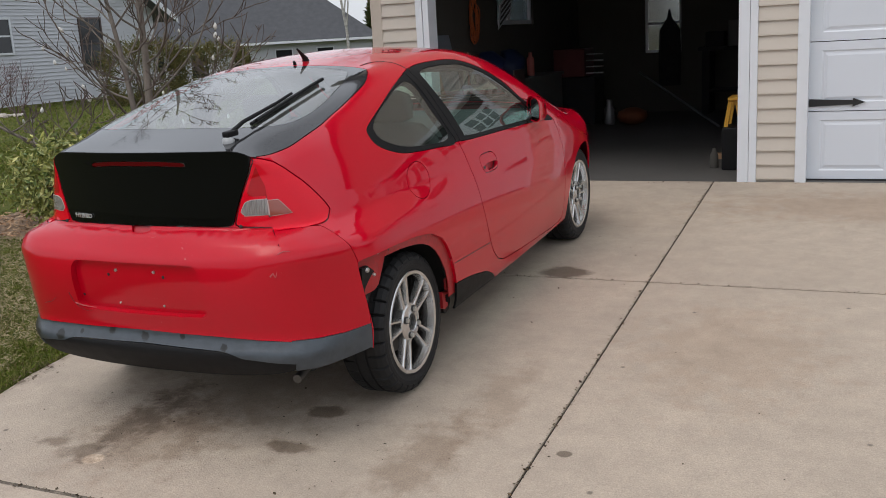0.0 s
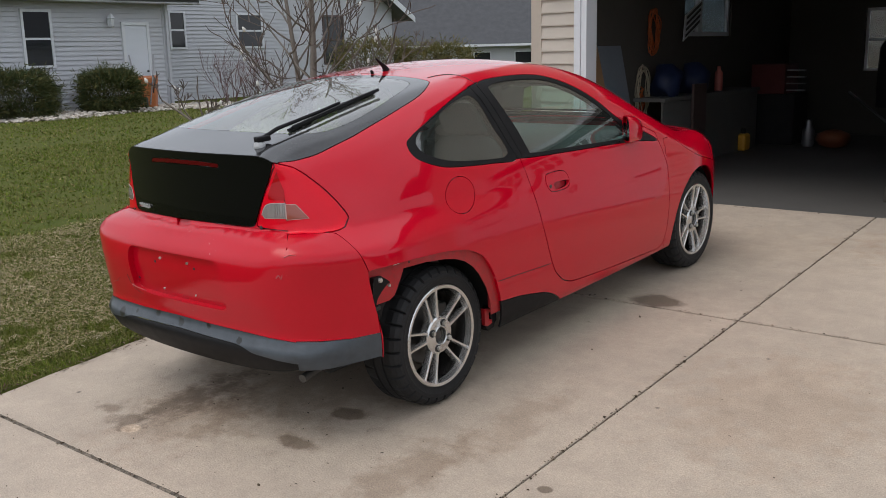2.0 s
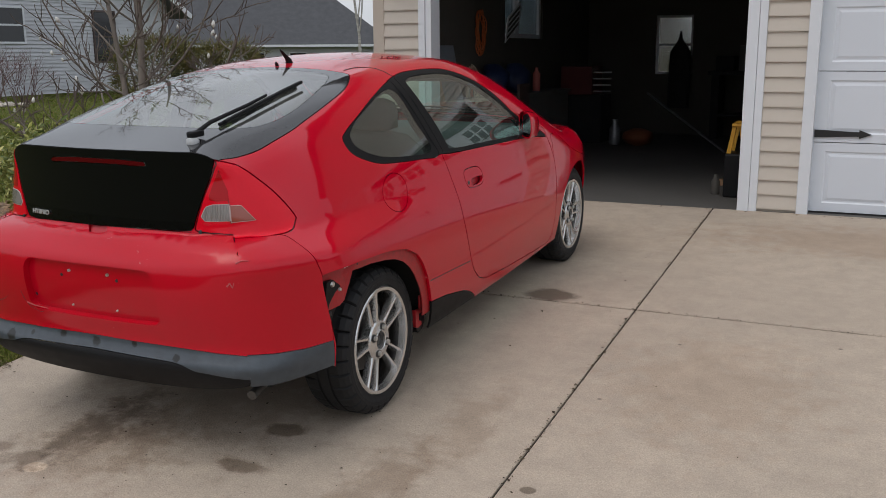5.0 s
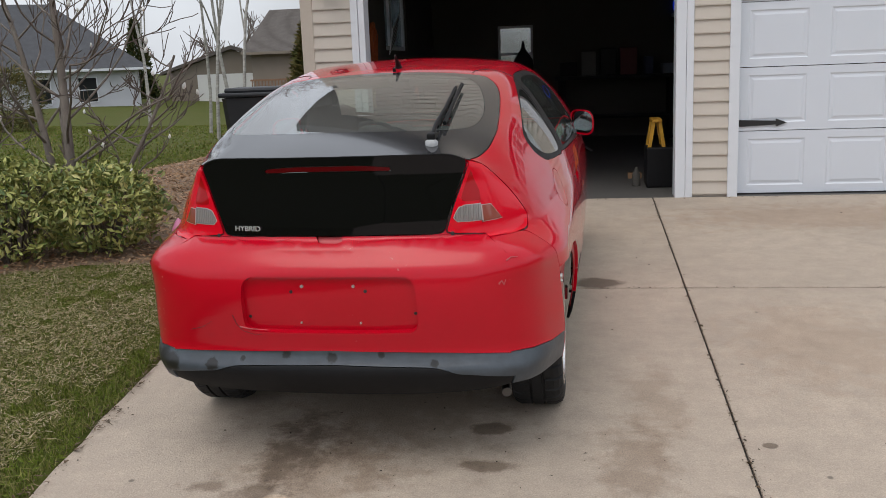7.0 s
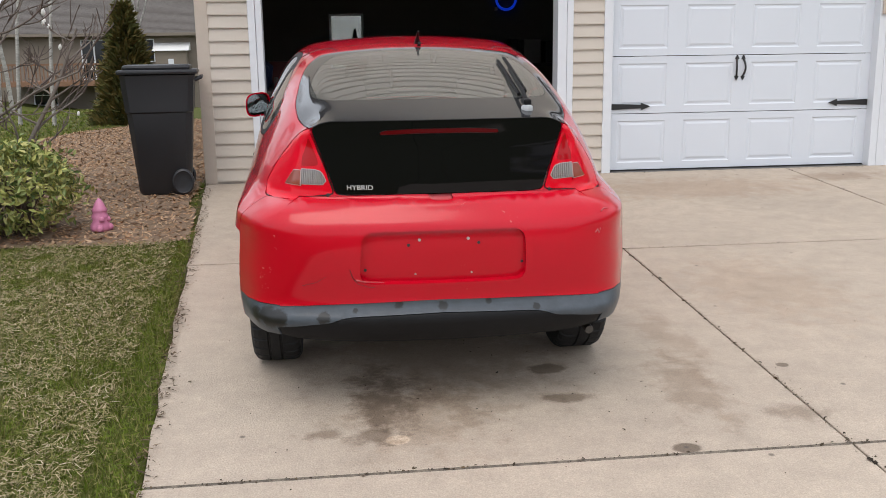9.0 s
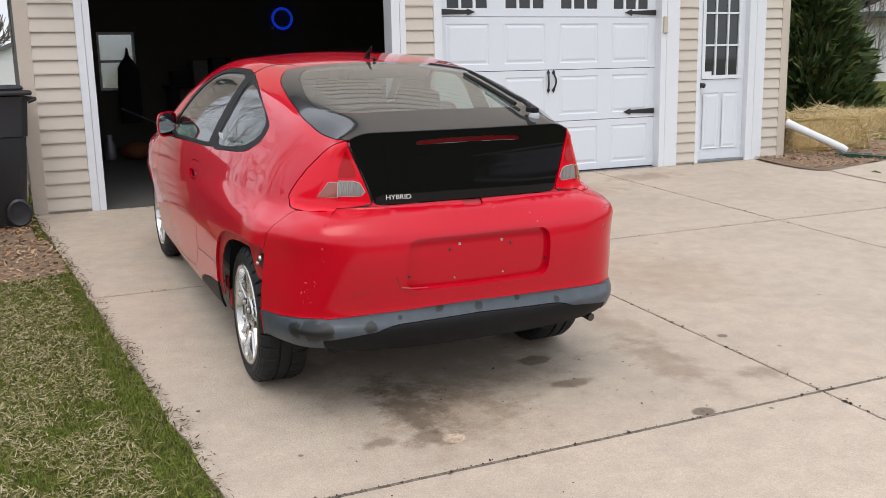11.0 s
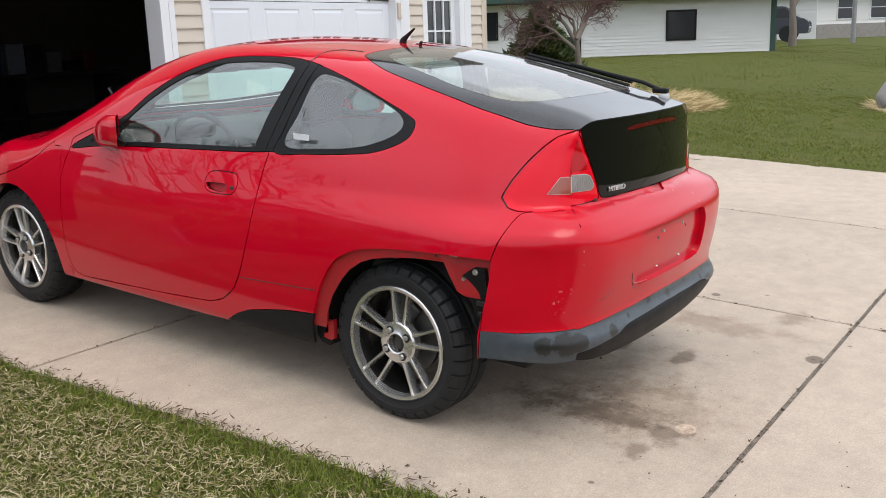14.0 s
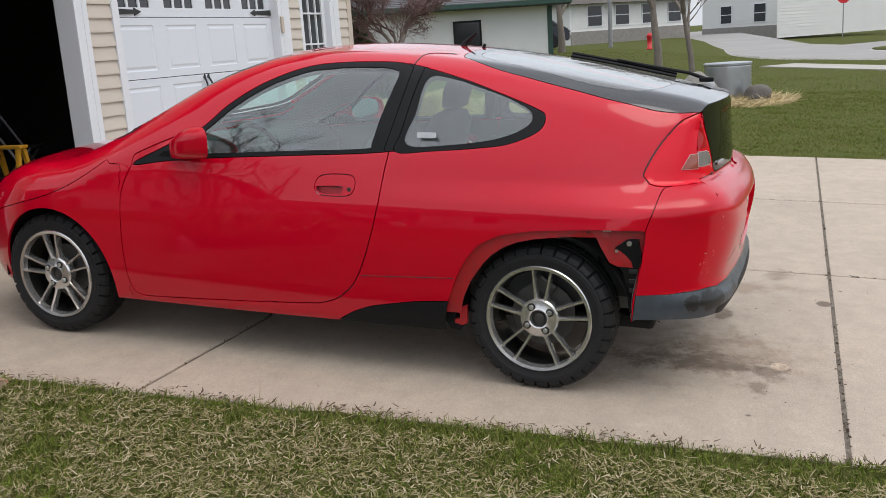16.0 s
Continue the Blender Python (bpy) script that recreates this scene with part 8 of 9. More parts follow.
straw_heap(9.0, 7.25, 1.0, 0.65, 0.30, 75, "loose golden straw beside the bale", 9000)
straw_heap(6.4, 9.6, 1.9, 0.9, 0.42, 76, "heaped golden straw behind the walk", 12000)
straw_heap(8.6, 9.0, 1.2, 0.7, 0.30, 78, "loose golden straw behind the bale", 8000)
straw_heap(11.4, 3.7, 1.5, 1.1, 0.05, 77, "pale straw mulch round the planter", 6000)
bare_tree("crab_apple_tree", 11.0, 9.9, 83, 4.6, 0.085, 6, "bare spreading fruit tree beside the walk", M_bark, M_twig_red, 1, 0.05, 0.74, 0, 0.0, (3, 5), first=0.24, shrink=0.70, wander=0.12)
bare_tree("bare_shrub", 13.2, 15.0, 81, 3.6, 0.03, 5, "bare upright shrub before the white house", M_bark, M_twig, 4, 0.3, 0.45, 0, -0.02, first=0.3)

# grit and leaf crumbs on the concrete, thickest in the joints and along the lawn
M_grit = island_mat("dark grit", [(0.035, 0.026, 0.018), (0.09, 0.065, 0.04), (0.02, 0.016, 0.012), (0.14, 0.10, 0.06)], 0.9, 0.2)
rng = np.random.default_rng(140)
spots = []
for x in JX:
    spots.append(np.stack([x + rng.normal(0, 0.008, 1500), rng.uniform(-3, 7.6, 1500)], 1))
for yy in (-0.31, 2.39, 5.09, 7.62):
    spots.append(np.stack([rng.uniform(-3.2, 4.2, 600), yy + rng.normal(0, 0.008, 600)], 1))
ye = rng.uniform(-1, 7.5, 450)
spots.append(np.stack([drive_edge(ye) + np.abs(rng.normal(0, 0.05, 450)), ye], 1))
spots.append(rng.uniform((-3.2, -1.5), (4.2, 7.6), (420, 2)))
spots.append(rng.normal((-2.0, 3.0), (0.6, 0.5), (160, 2)))
q = np.concatenate(spots)
n = len(q)
d3 = np.array(DRIVE)[:3, :3]
p = (np.stack([q[:, 0], q[:, 1] - 3, rng.uniform(0.001, 0.004, n)], 1) @ d3.T) + (0, 3, 0)
v, f = leaves(p, rng.normal(0, 0.3, (n, 3)) + (0, 0, 1), rng.gamma(1.6, 0.0022, n) + 0.0015, rng, 1.6)
tris_mesh("grit", v, f, M_grit, None, "dark grit and leaf crumbs on the driveway", "grit", "stuff")

# ---- neighbouring houses ----
def lap_wall(name, parent, x0, x1, z0, z1, m, label="", lap=0.11, y=0.0, thick=0.15):
    """A wall of lap siding that faces -y, with every lap as a step."""
    out = [(y + thick, z0)]
    z = z0
    while z < z1 - 0.01:
        t = min(z + lap, z1)
        out += [(y - 0.028, z), (y - 0.004, t)]
        z = t
    out.append((y + thick, z1))
    bm = bmesh.new()
    lo = [bm.verts.new((x0, a, b)) for a, b in out]
    hi = [bm.verts.new((x1, a, b)) for a, b in out]
    for i in range(len(out) - 1):
        bm.faces.new((lo[i], hi[i], hi[i + 1], lo[i + 1]))
    bmesh.ops.recalc_face_normals(bm, faces=bm.faces)
    return part(name, bm, m, parent, label)


def house_window(parent, x, z, w, h, split=True, m=None, y=0.0, glass=None):
    """A sash window in a wall that faces -y."""
    f = 0.06
    bm = bmesh.new()
    for q in ((x - f, x, z - f, z + h + f), (x + w, x + w + f, z - f, z + h + f), (x, x + w, z - f, z), (x, x + w, z + h, z + h + f)):
        box(bm, q[0], q[1], y - 0.06, y + 0.02, q[2], q[3])
    if split:
        box(bm, x, x + w, y - 0.045, y + 0.02, z + h / 2 - 0.025, z + h / 2 + 0.025)
    win = part("window", bm, m or M_white, parent, "white framed window")
    parts_ = ((z, z + h / 2 - 0.026), (z + h / 2 + 0.026, z + h)) if split else ((z, z + h),)
    for z0, z1 in parts_:
        part("pane", boxed(x + 0.002, x + w - 0.002, y - 0.038, y - 0.034, z0, z1), glass or M_glass_dark, win)
    return win


def slope_roof(name, parent, x0, x1, y0, z0, y1, z1, m, thick=0.14):
    """One pitch of a roof from its eave (y0, z0) up to its ridge (y1, z1), with rows of shingles as small steps."""
    bm = bmesh.new()
    n = max(3, int(math.hypot(y1 - y0, z1 - z0) / 0.16))
    top = []
    for i in range(n):
        a, b = i / n, (i + 1) / n
        top += [(y0 + (y1 - y0) * a, z0 + (z1 - z0) * a + 0.02), (y0 + (y1 - y0) * b, z0 + (z1 - z0) * b + 0.004)]
    out = [(y0, z0 - thick), *top, (y1, z1 - thick)]
    prism(bm, out, x0, x1)
    return part(name, bm, m, parent)


# grey house across the lawn; its front faces +x
H = pose(-19.9, 0, 0.2, 0, 0, 90)
gh = base("grey_house", H, "grey lap-sided house with a shingled roof and white trim", "house")
lap_wall("wall", gh, 4.0, 15.40, 0.05, 2.95, M_siding_grey)
part("foundation", boxed(4.0, 15.42, -0.01, 0.3, -0.6, 0.05), M_concrete, gh)
slope_roof("roof", gh, 3.5, 16.2, -0.42, 2.78, 4.6, 5.1, M_shingle)
part("gutter", prism(bmesh.new(), [(-0.46, 2.72), (-0.56, 2.72), (-0.59, 2.86), (-0.44, 2.86)], 3.5, 16.2), M_white, gh, "white gutter")
part("soffit", boxed(3.5, 16.2, -0.44, 0.02, 2.60, 2.635), M_siding_grey, gh)
part("corner_board", boxed(15.30, 15.46, -0.03, 0.1, 0.05, 2.95), M_siding_grey, gh)
part("downspout", boxed(15.36, 15.44, -0.10, -0.035, 0.05, 2.72, 0.01), M_siding_grey, gh)
house_window(gh, 11.62, 1.16, 0.62, 1.20)
house_window(gh, 9.86, 1.18, 0.64, 1.20)
house_window(gh, 8.0, 1.18, 0.64, 1.20)
hd = part("door", boxed(14.18, 14.80, -0.045, 0.02, 0.02, 2.08, 0.005), M_door, gh, "plain white side door")
bm = bmesh.new()
for q in ((14.10, 14.18, 0.02, 2.16), (14.80, 14.88, 0.02, 2.16), (14.18, 14.80, 2.08, 2.16)):
    box(bm, q[0], q[1], -0.065, 0.02, q[2], q[3])
part("frame", bm, M_white, hd)
part("knob", lathe(bmesh.new(), [(0.012, 0), (0.012, 0.03), (0.03, 0.04), (0.03, 0.06), (0.01, 0.07)], 12, pose(14.74, -0.03, 0.95, 90)), M_black, hd)
bm = lathe(bmesh.new(), [(0.03, 0), (0.06, 0.03), (0.085, 0.20), (0.11, 0.21), (0.05, 0.29), (0.015, 0.33)], 6, Matrix.Translation((13.78, -0.14, 2.02)))
box(bm, 13.74, 13.82, -0.06, 0.0, 2.06, 2.24)
part("porch_lamp", bm, M_white, gh, "white lantern by the door")
# wing set back, with its gable
BY = 1.9
lap_wall("wall", gh, 15.2, 26.3, 0.05, 2.75, M_siding_grey, y=BY)
bm = prism(bmesh.new(), [(13.0, 2.74), (26.35, 2.74), (19.6, 6.6)], BY - 0.003, BY + 0.14, "y")
part("gable", bm, M_siding_grey, gh)
for k in range(34):
    z = 2.75 + k * 0.11
    s = (6.6 - z) / 3.86
    a, b = 19.6 - 6.6 * s, 19.6 + 6.75 * s
    if b - a > 0.3:
        part("siding_lap", prism(bmesh.new(), [(BY - 0.004, z), (BY - 0.029, z), (BY - 0.006, z + 0.11)], a, b), M_siding_grey, gh)
bm = prism(bmesh.new(), [(19.6, 6.62), (27.0, 2.36), (27.0, 2.52), (19.6, 6.86)], BY - 0.5, BY + 9, "y")
part("roof", bm, M_shingle, gh)
part("fascia", prism(bmesh.new(), [(19.6, 6.6), (27.0, 2.30), (27.0, 2.50), (19.6, 6.82)], BY - 0.53, BY - 0.502, "y"), M_white, gh)
house_window(gh, 16.9, 1.55, 0.45, 0.95, y=BY)
house_window(gh, 19.3, 1.55, 0.9, 0.92, y=BY)
house_window(gh, 22.9, 0.98, 0.85, 1.48, y=BY, m=M_trim_brown)
part("meter_box", boxed(15.6, 15.85, BY - 0.13, BY - 0.02, 1.1, 1.5, 0.01), M_steel_grey, gh, "grey electric meter box")
part("meter_box", boxed(15.95, 16.15, BY - 0.10, BY - 0.02, 1.05, 1.55, 0.01), M_steel_grey, gh, "grey service box")
# things along its foot
for i, (yy, w) in enumerate(((10.65, 0.86), (12.95, 0.62))):
    shrub("yew_shrub", -18.75, yy, 0.75, w, 1.02 - 0.04 * i, 16000, 0.06, M_yew, 90 + i, "rounded dark green yew against the grey house", "shrub", "foundation shrubs", True)
M_stone = island_mat("pale stones", [(0.42, 0.38, 0.33), (0.55, 0.51, 0.46), (0.33, 0.29, 0.25), (0.48, 0.42, 0.35)], 0.8)
rng = np.random.default_rng(95)
n = 2600
p = np.stack([rng.uniform(-19.8, -17.5, n), rng.uniform(7.0, 16.5, n)], 1)
p = p[p[:, 0] < -17.75 + 0.22 * np.sin(p[:, 1] * 1.3)]
p3 = np.stack([p[:, 0], p[:, 1], ground_z(p[:, 0], p[:, 1]) + rng.uniform(0, 0.05, len(p))], 1)
bm = bmesh.new()
for q in p3:
    s = rng.uniform(0.035, 0.07)
    lathe(bm, [(s * 0.5, -s * 0.4), (s, 0), (s * 0.55, s * 0.45)], 5, Matrix.Translation(q) @ pose(0, 0, 0, rng.uniform(-30, 30), rng.uniform(-30, 30), rng.uniform(0, 90)))
me = mesh_of(bm, M_stone)
ob = tagged(new("gravel", me), "pale river stones along the grey house", "gravel", kind="stuff")
pail = base("waste_basket", pose(-18.05, 9.72, gz(-18, 9.7)), "slim white plastic waste basket on the stones", "waste basket")
bm = bmesh.new()
rows = [[bm.verts.new((x * s, y * s, z)) for x, y in ((-0.16, -0.12), (0.16, -0.12), (0.16, 0.12), (-0.16, 0.12))] for z, s in ((0, 0.75), (0.60, 1.0), (0.60, 1.1), (0.66, 1.12))]
for a, b in zip(rows, rows[1:]):
    for i in range(4):
        bm.faces.new((a[i], a[(i + 1) % 4], b[(i + 1) % 4], b[i]))
bm.faces.new(list(reversed(rows[0]))), bm.faces.new(rows[-1])
part("body", bm, M_white, pail)
can = base("metal_can", pose(-19.3, 11.72, 0.2), "dull galvanized metal can between the shrubs", "can")
part("body", lathe(bmesh.new(), [(0.26, 0), (0.27, 0.3), (0.275, 0.32), (0.27, 0.34), (0.28, 0.70), (0.29, 0.72), (0.285, 0.74)], 24), M_steel_grey, can, "", 40)
wb = base("wheelbarrow", pose(-19.2, 14.15, 0.2, 0, 0, 60), "orange wheelbarrow leaning on the grey house wall", "wheelbarrow")
M_orange = mat("orange paint", (0.50, 0.16, 0.05), 0.5, dark=(0.36, 0.10, 0.03), scale=6)
bm = bmesh.new()
rows = [[bm.verts.new((x * s, d, z * t)) for x, z in ((-0.30, 0.10), (0.30, 0.10), (0.36, 0.85), (-0.36, 0.85))] for d, s, t in ((0.10, 1.0, 1.0), (-0.18, 0.75, 0.95))]
for i in range(4):
    bm.faces.new((rows[0][i], rows[0][(i + 1) % 4], rows[1][(i + 1) % 4], rows[1][i]))
bm.faces.new(rows[1])
part("tray", bm, M_orange, wb, "dented orange tray")
for s in (-1, 1):
    part("handle", tube(bmesh.new(), [(s * 0.1, -0.28, 0.16), (s * 0.2, -0.20, 0.7), (s * 0.28, 0.0, 1.35)], 0.018, 6), M_steel_grey, wb, "grey shaft")
    part("leg", tube(bmesh.new(), [(s * 0.22, -0.16, 0.85), (s * 0.24, -0.42, 0.80), (s * 0.2, -0.22, 0.45)], 0.014, 6), M_black, wb)
part("tyre", lathe(bmesh.new(), [(0.08, -0.035), (0.15, -0.045), (0.18, 0), (0.15, 0.045), (0.08, 0.035)], 24, pose(0, -0.36, 0.18, 0, 90, 0)), M_black, wb, "", True)
for i, (x, y, r, h) in enumerate(((-17.4, 20.5, 1.2, 1.7), (-16.0, 21.6, 1.2, 1.6))):
    shrub("golden_hedge_shrub", x, y, r, 1.0, h, 9000, 0.07, M_arbor_gold, 190 + i, "olive and gold evergreen shrub behind the lawn", "shrub", "golden shrubs", True)
bare_tree("red_twig_shrub", -19.0, 17.5, 98, 1.5, 0.012, 3, "bare red-stemmed shrub by the grey house", M_twig_red, M_twig_red, 9, 0.5, 0.4, 0, 0, first=0.4)
bare_tree("red_twig_shrub", -19.0, 16.6, 97, 1.7, 0.013, 3, "bare red-stemmed shrub by the grey house", M_twig_red, M_twig_red, 9, 0.45, 0.4, 0, 0, first=0.4)

# dark-roofed house far behind
fh = base("far_house", pose(-35.1, 49.5, -1.1, 0, 0, 35), "grey house with a dark hipped roof far behind", "house")
lap_wall("wall", fh, -9, 8.5, 0, 3.0, M_siding_grey, lap=0.2)
lap_wall("side_wall", fh, 0, 9, 0, 3.0, M_siding_white, lap=0.2).matrix_basis = pose(8.5, 0, 0, 0, 0, 90)
bm = bmesh.new()
vs = [bm.verts.new(q) for q in ((-9.6, -0.6, 2.9), (9.1, -0.6, 2.9), (9.1, 10, 2.9), (-9.6, 10, 2.9), (-5, 4.7, 7.0), (4.2, 4.7, 7.0))]
for q in ((0, 1, 5, 4), (1, 2, 5), (2, 3, 4, 5), (3, 0, 4), (3, 2, 1, 0)):
    bm.faces.new([vs[i] for i in q])
part("roof", bm, M_shingle_dark, fh)
for i in range(6):
    house_window(fh, -8 + i * 2.6, 1.0, 1.0, 1.4, split=True)
part("gutter", boxed(-9.6, 9.1, -0.72, -0.6, 2.78, 2.92), M_white, fh)
gar = base("far_garage", pose(-24.8, 62, -0.7, 0, 0, 18), "low tan house with a pale garage door far behind", "house")
lap_wall("wall", gar, -4.4, 4.0, 0, 2.1, M_siding_brown, lap=0.2)
part("garage_door", boxed(-2.6, 1.4, -0.06, 0.0, 0, 1.9), M_siding_white, gar, "pale garage door")
part("gable", prism(bmesh.new(), [(-4.4, 2.1), (4.0, 2.1), (-0.2, 3.5)], -0.02, 0.2, "y"), M_siding_brown, gar)
part("roof", prism(bmesh.new(), [(-5.0, 1.95), (-0.2, 3.55), (4.6, 1.95), (4.6, 2.15), (-0.2, 3.8), (-5.0, 2.15)], -0.4, 9.0, "y"), M_shingle_brown, gar)

# brown house with a deck behind the garage
bh = base("brown_house", pose(-6.0, 55, -2.1), "brown two-level house with a wooden deck", "house")
lap_wall("wall", bh, -15.1, -4.0, 0, 4.6, M_siding_brown, lap=0.15)
slope_roof("roof", bh, -15.6, -3.7, -0.5, 4.5, 5.5, 7.3, M_shingle_brown)
part("gutter", boxed(-15.6, -3.7, -0.62, -0.5, 4.38, 4.54), M_siding_brown, bh)
house_window(bh, -7.3, 3.0, 0.8, 1.16, False)
sl = house_window(bh, -10.4, 2.05, 1.3, 2.1, False)
part("mullion", boxed(-9.79, -9.71, -0.08, 0.0, 2.05, 4.15), M_white, sl)
house_window(bh, -13.2, 0.65, 1.2, 1.05, True)
part("chimney_box", boxed(-6.3, -4.6, -0.8, 0.0, 0.6, 3.55), M_siding_brown, bh)
part("box_roof", prism(bmesh.new(), [(-0.95, 3.55), (0.0, 3.55), (0.0, 4.0)], -6.45, -4.45), M_siding_white, bh)
part("vent", boxed(-5.6, -5.3, -0.84, -0.805, 2.65, 3.1), M_white, bh)
M_cedar = mat("cedar boards", (0.24, 0.13, 0.075), 0.8, dark=(0.14, 0.075, 0.045), scale=3, fine=40)
part("deck_floor", boxed(-14.2, -8.8, -3.0, 0.0, 1.75, 2.0), M_cedar, bh, "brown cedar deck")
for i in range(28):
    part("baluster", boxed(-14.15 + i * 0.197, -14.10 + i * 0.197, -2.95, -2.90, 2.0, 2.85), M_cedar, bh)
part("rail", boxed(-14.2, -8.8, -3.0, -2.85, 2.85, 2.95), M_cedar, bh)
for x in (-14.1, -11.5, -8.9):
    part("post", boxed(x - 0.07, x + 0.07, -2.95, -2.8, 0, 1.75), M_cedar, bh)
gh2 = base("white_gabled_house", pose(-2.2, 62, -2.1), "white gabled house seen far behind the garage", "house")
lap_wall("wall", gh2, -3.2, 4.0, 0, 4.2, M_siding_white, lap=0.2)
part("gable", prism(bmesh.new(), [(-3.2, 4.2), (4.0, 4.2), (0.2, 5.6)], -0.02, 0.2, "y"), M_siding_white, gh2)
part("roof", prism(bmesh.new(), [(-3.6, 4.0), (0.2, 5.6), (4.4, 4.0), (4.4, 4.2), (0.2, 5.85), (-3.6, 4.2)], -0.3, 8.0, "y"), M_shingle, gh2)


def boulder(x, y, s, label, m):
    bm = bmesh.new()
    bmesh.ops.create_icosphere(bm, subdivisions=3, radius=1)
    for q in bm.verts:
        k = 1 + 0.22 * noise.noise(q.co * 1.6 + Vector((x, y, 0))) + 0.07 * noise.noise(q.co * 5)
        q.co = Vector((q.co.x * s[0], q.co.y * s[1], q.co.z * s[2])) * k
    ob = part("boulder", bm, m, None, "", True, Matrix.Translation((x, y, gz(x, y) + s[2] * 0.45)))
    tagged(ob, label, "boulder")


M_rock = mat("grey rock", (0.30, 0.28, 0.26), 0.85, dark=(0.18, 0.165, 0.15), scale=8, amount=0.6, fine=60, fine_amount=0.5, bump=0.6, bump_scale=30)
M_rock_dark = mat("dark rock", (0.13, 0.115, 0.10), 0.85, dark=(0.07, 0.06, 0.055), scale=8, amount=0.6, fine=60, fine_amount=0.5, bump=0.6, bump_scale=30)
boulder(-5.75, 16.0, (0.25, 0.2, 0.16), "brown boulder at the end of the bed", M_rock_dark)
boulder(10.85, 4.25, (0.40, 0.32, 0.36), "rounded pale grey boulder beside the planter", M_rock)
boulder(11.2, 3.25, (0.26, 0.24, 0.20), "low dark boulder beside the planter", M_rock_dark)

# metal stock tank used as a planter
tank = base("planter_tank", pose(11.75, 3.80, gz(11.75, 3.8)), "ribbed galvanized stock tank used as a planter", "planter")
M_zinc = mat("galvanized steel", (0.42, 0.44, 0.46), 0.35, 0.85, dark=(0.30, 0.31, 0.33), scale=6, amount=0.5, fine=30)
rings = []
for k in range(9):
    z = k * 0.068
    rings += [(0.41, z), (0.416, z + 0.034)]
rings += [(0.41, 0.60), (0.43, 0.615), (0.43, 0.645), (0.41, 0.655)]
part("wall", lathe(bmesh.new(), rings, 48), M_zinc, tank, "", 30)

# trees and street to the east
for i, (x, y, h, r) in enumerate(((13.2, 4.55, 4.6, 0.075), (22.8, 6.57, 6.5, 0.14), (31.5, 11.6, 6.5, 0.16), (44, 16, 7, 0.2), (50, -2, 6.5, 0.16))):
    bare_tree("street_tree", x, y, 110 + i, h, r, 5, "bare young street tree on the lawn", M_bark, M_twig, 1, 0.02, 0.62, 0, -0.02, (2, 4), "street trees", first=0.36, wander=0.05)
M_asphalt = mat("worn street", (0.30, 0.285, 0.27), 0.85, dark=(0.22, 0.21, 0.20), scale=0.5, fine=20)
M_curb = mat("kerb concrete", (0.42, 0.39, 0.35), 0.8, scale=1)


def strip(name, pts, w, z, m, label, category, thick=0.12):
    bm = bmesh.new()
    rows = []
    for i, (x, y) in enumerate(pts):
        a, b = pts[max(i - 1, 0)], pts[min(i + 1, len(pts) - 1)]
        d = Vector((b[0] - a[0], b[1] - a[1])).normalized()
        n = Vector((-d.y, d.x)) * w / 2
        h = gz(x, y) + z
        rows.append([bm.verts.new((x + n.x, y + n.y, h - thick)), bm.verts.new((x + n.x, y + n.y, h)), bm.verts.new((x - n.x, y - n.y, h)), bm.verts.new((x - n.x, y - n.y, h - thick))])
    for a, b in zip(rows, rows[1:]):
        for i in range(3):
            bm.faces.new((a[i], b[i], b[i + 1], a[i + 1]))
    bmesh.ops.recalc_face_normals(bm, faces=bm.faces)
    return tagged(part(name, bm, m), label, category, kind="structure")


strip("road", [(20.5, -30), (24, -8), (30, 0.5), (42, 5.5), (60, 9.5), (100, 14)], 7.0, 0.05, M_asphalt, "pale worn street that curves past the lawns", "road")
strip("road", [(36, 3), (55, -6), (90, -14)], 6.5, 0.04, M_asphalt, "pale side street", "road")
strip("pavement", [(14.2, -30), (15.6, -8), (19, -1), (24, 3.2)], 1.3, 0.04, M_curb, "narrow pale pavement along the street", "pavement")
bm = bmesh.new()
lathe(bm, [(3.4, 0), (3.4, 0.16), (3.2, 0.18)], 40)
ob = part("kerb", bm, M_curb, None, "", False, pose(33.5, -3.2, gz(33, -3)))
tagged(ob, "round concrete kerb of a traffic island", "kerb", kind="structure")
isle = part("ground_island", lathe(bmesh.new(), [(3.2, 0.1), (3.19, 0.22)], 40), M_grass_soil, None, "", False, pose(33.5, -3.2, gz(33, -3)))
tagged(isle, "grass on the traffic island", "ground", kind="structure")

# white house with green trim
wh = base("white_house", pose(32.40, -1.46, 0.35, 0, 0, -58.6), "long white lap-sided house with dark green trim", "house")
M_green_trim = mat("dark green trim", (0.02, 0.06, 0.045), 0.5)
lap_wall("wall", wh, -40, -13.95, 0.25, 2.2, M_siding_white, lap=0.105)
part("foundation", boxed(-40, -13.9, -0.02, 0.3, -0.9, 0.25), M_concrete, wh)
slope_roof("roof", wh, -40.5, -13.4, -0.6, 2.17, 5.0, 4.4, M_shingle)
part("gutter", boxed(-40.5, -13.4, -0.74, -0.6, 2.08, 2.22), M_green_trim, wh, "dark green gutter")
part("soffit", boxed(-40.5, -13.4, -0.6, 0.02, 2.06, 2.09), M_siding_white, wh)
part("corner_board", boxed(-14.05, -13.88, -0.04, 0.2, 0.25, 2.2), M_green_trim, wh)
lap_wall("side_wall", wh, 0, 9, 0.25, 2.2, M_siding_white, lap=0.105).matrix_basis = pose(-13.92, 0, 0, 0, 0, 90)
house_window(wh, -17.23, 0.83, 0.83, 0.82, False, M_trim)
house_window(wh, -23.70, 1.02, 1.05, 0.76, False, M_trim)
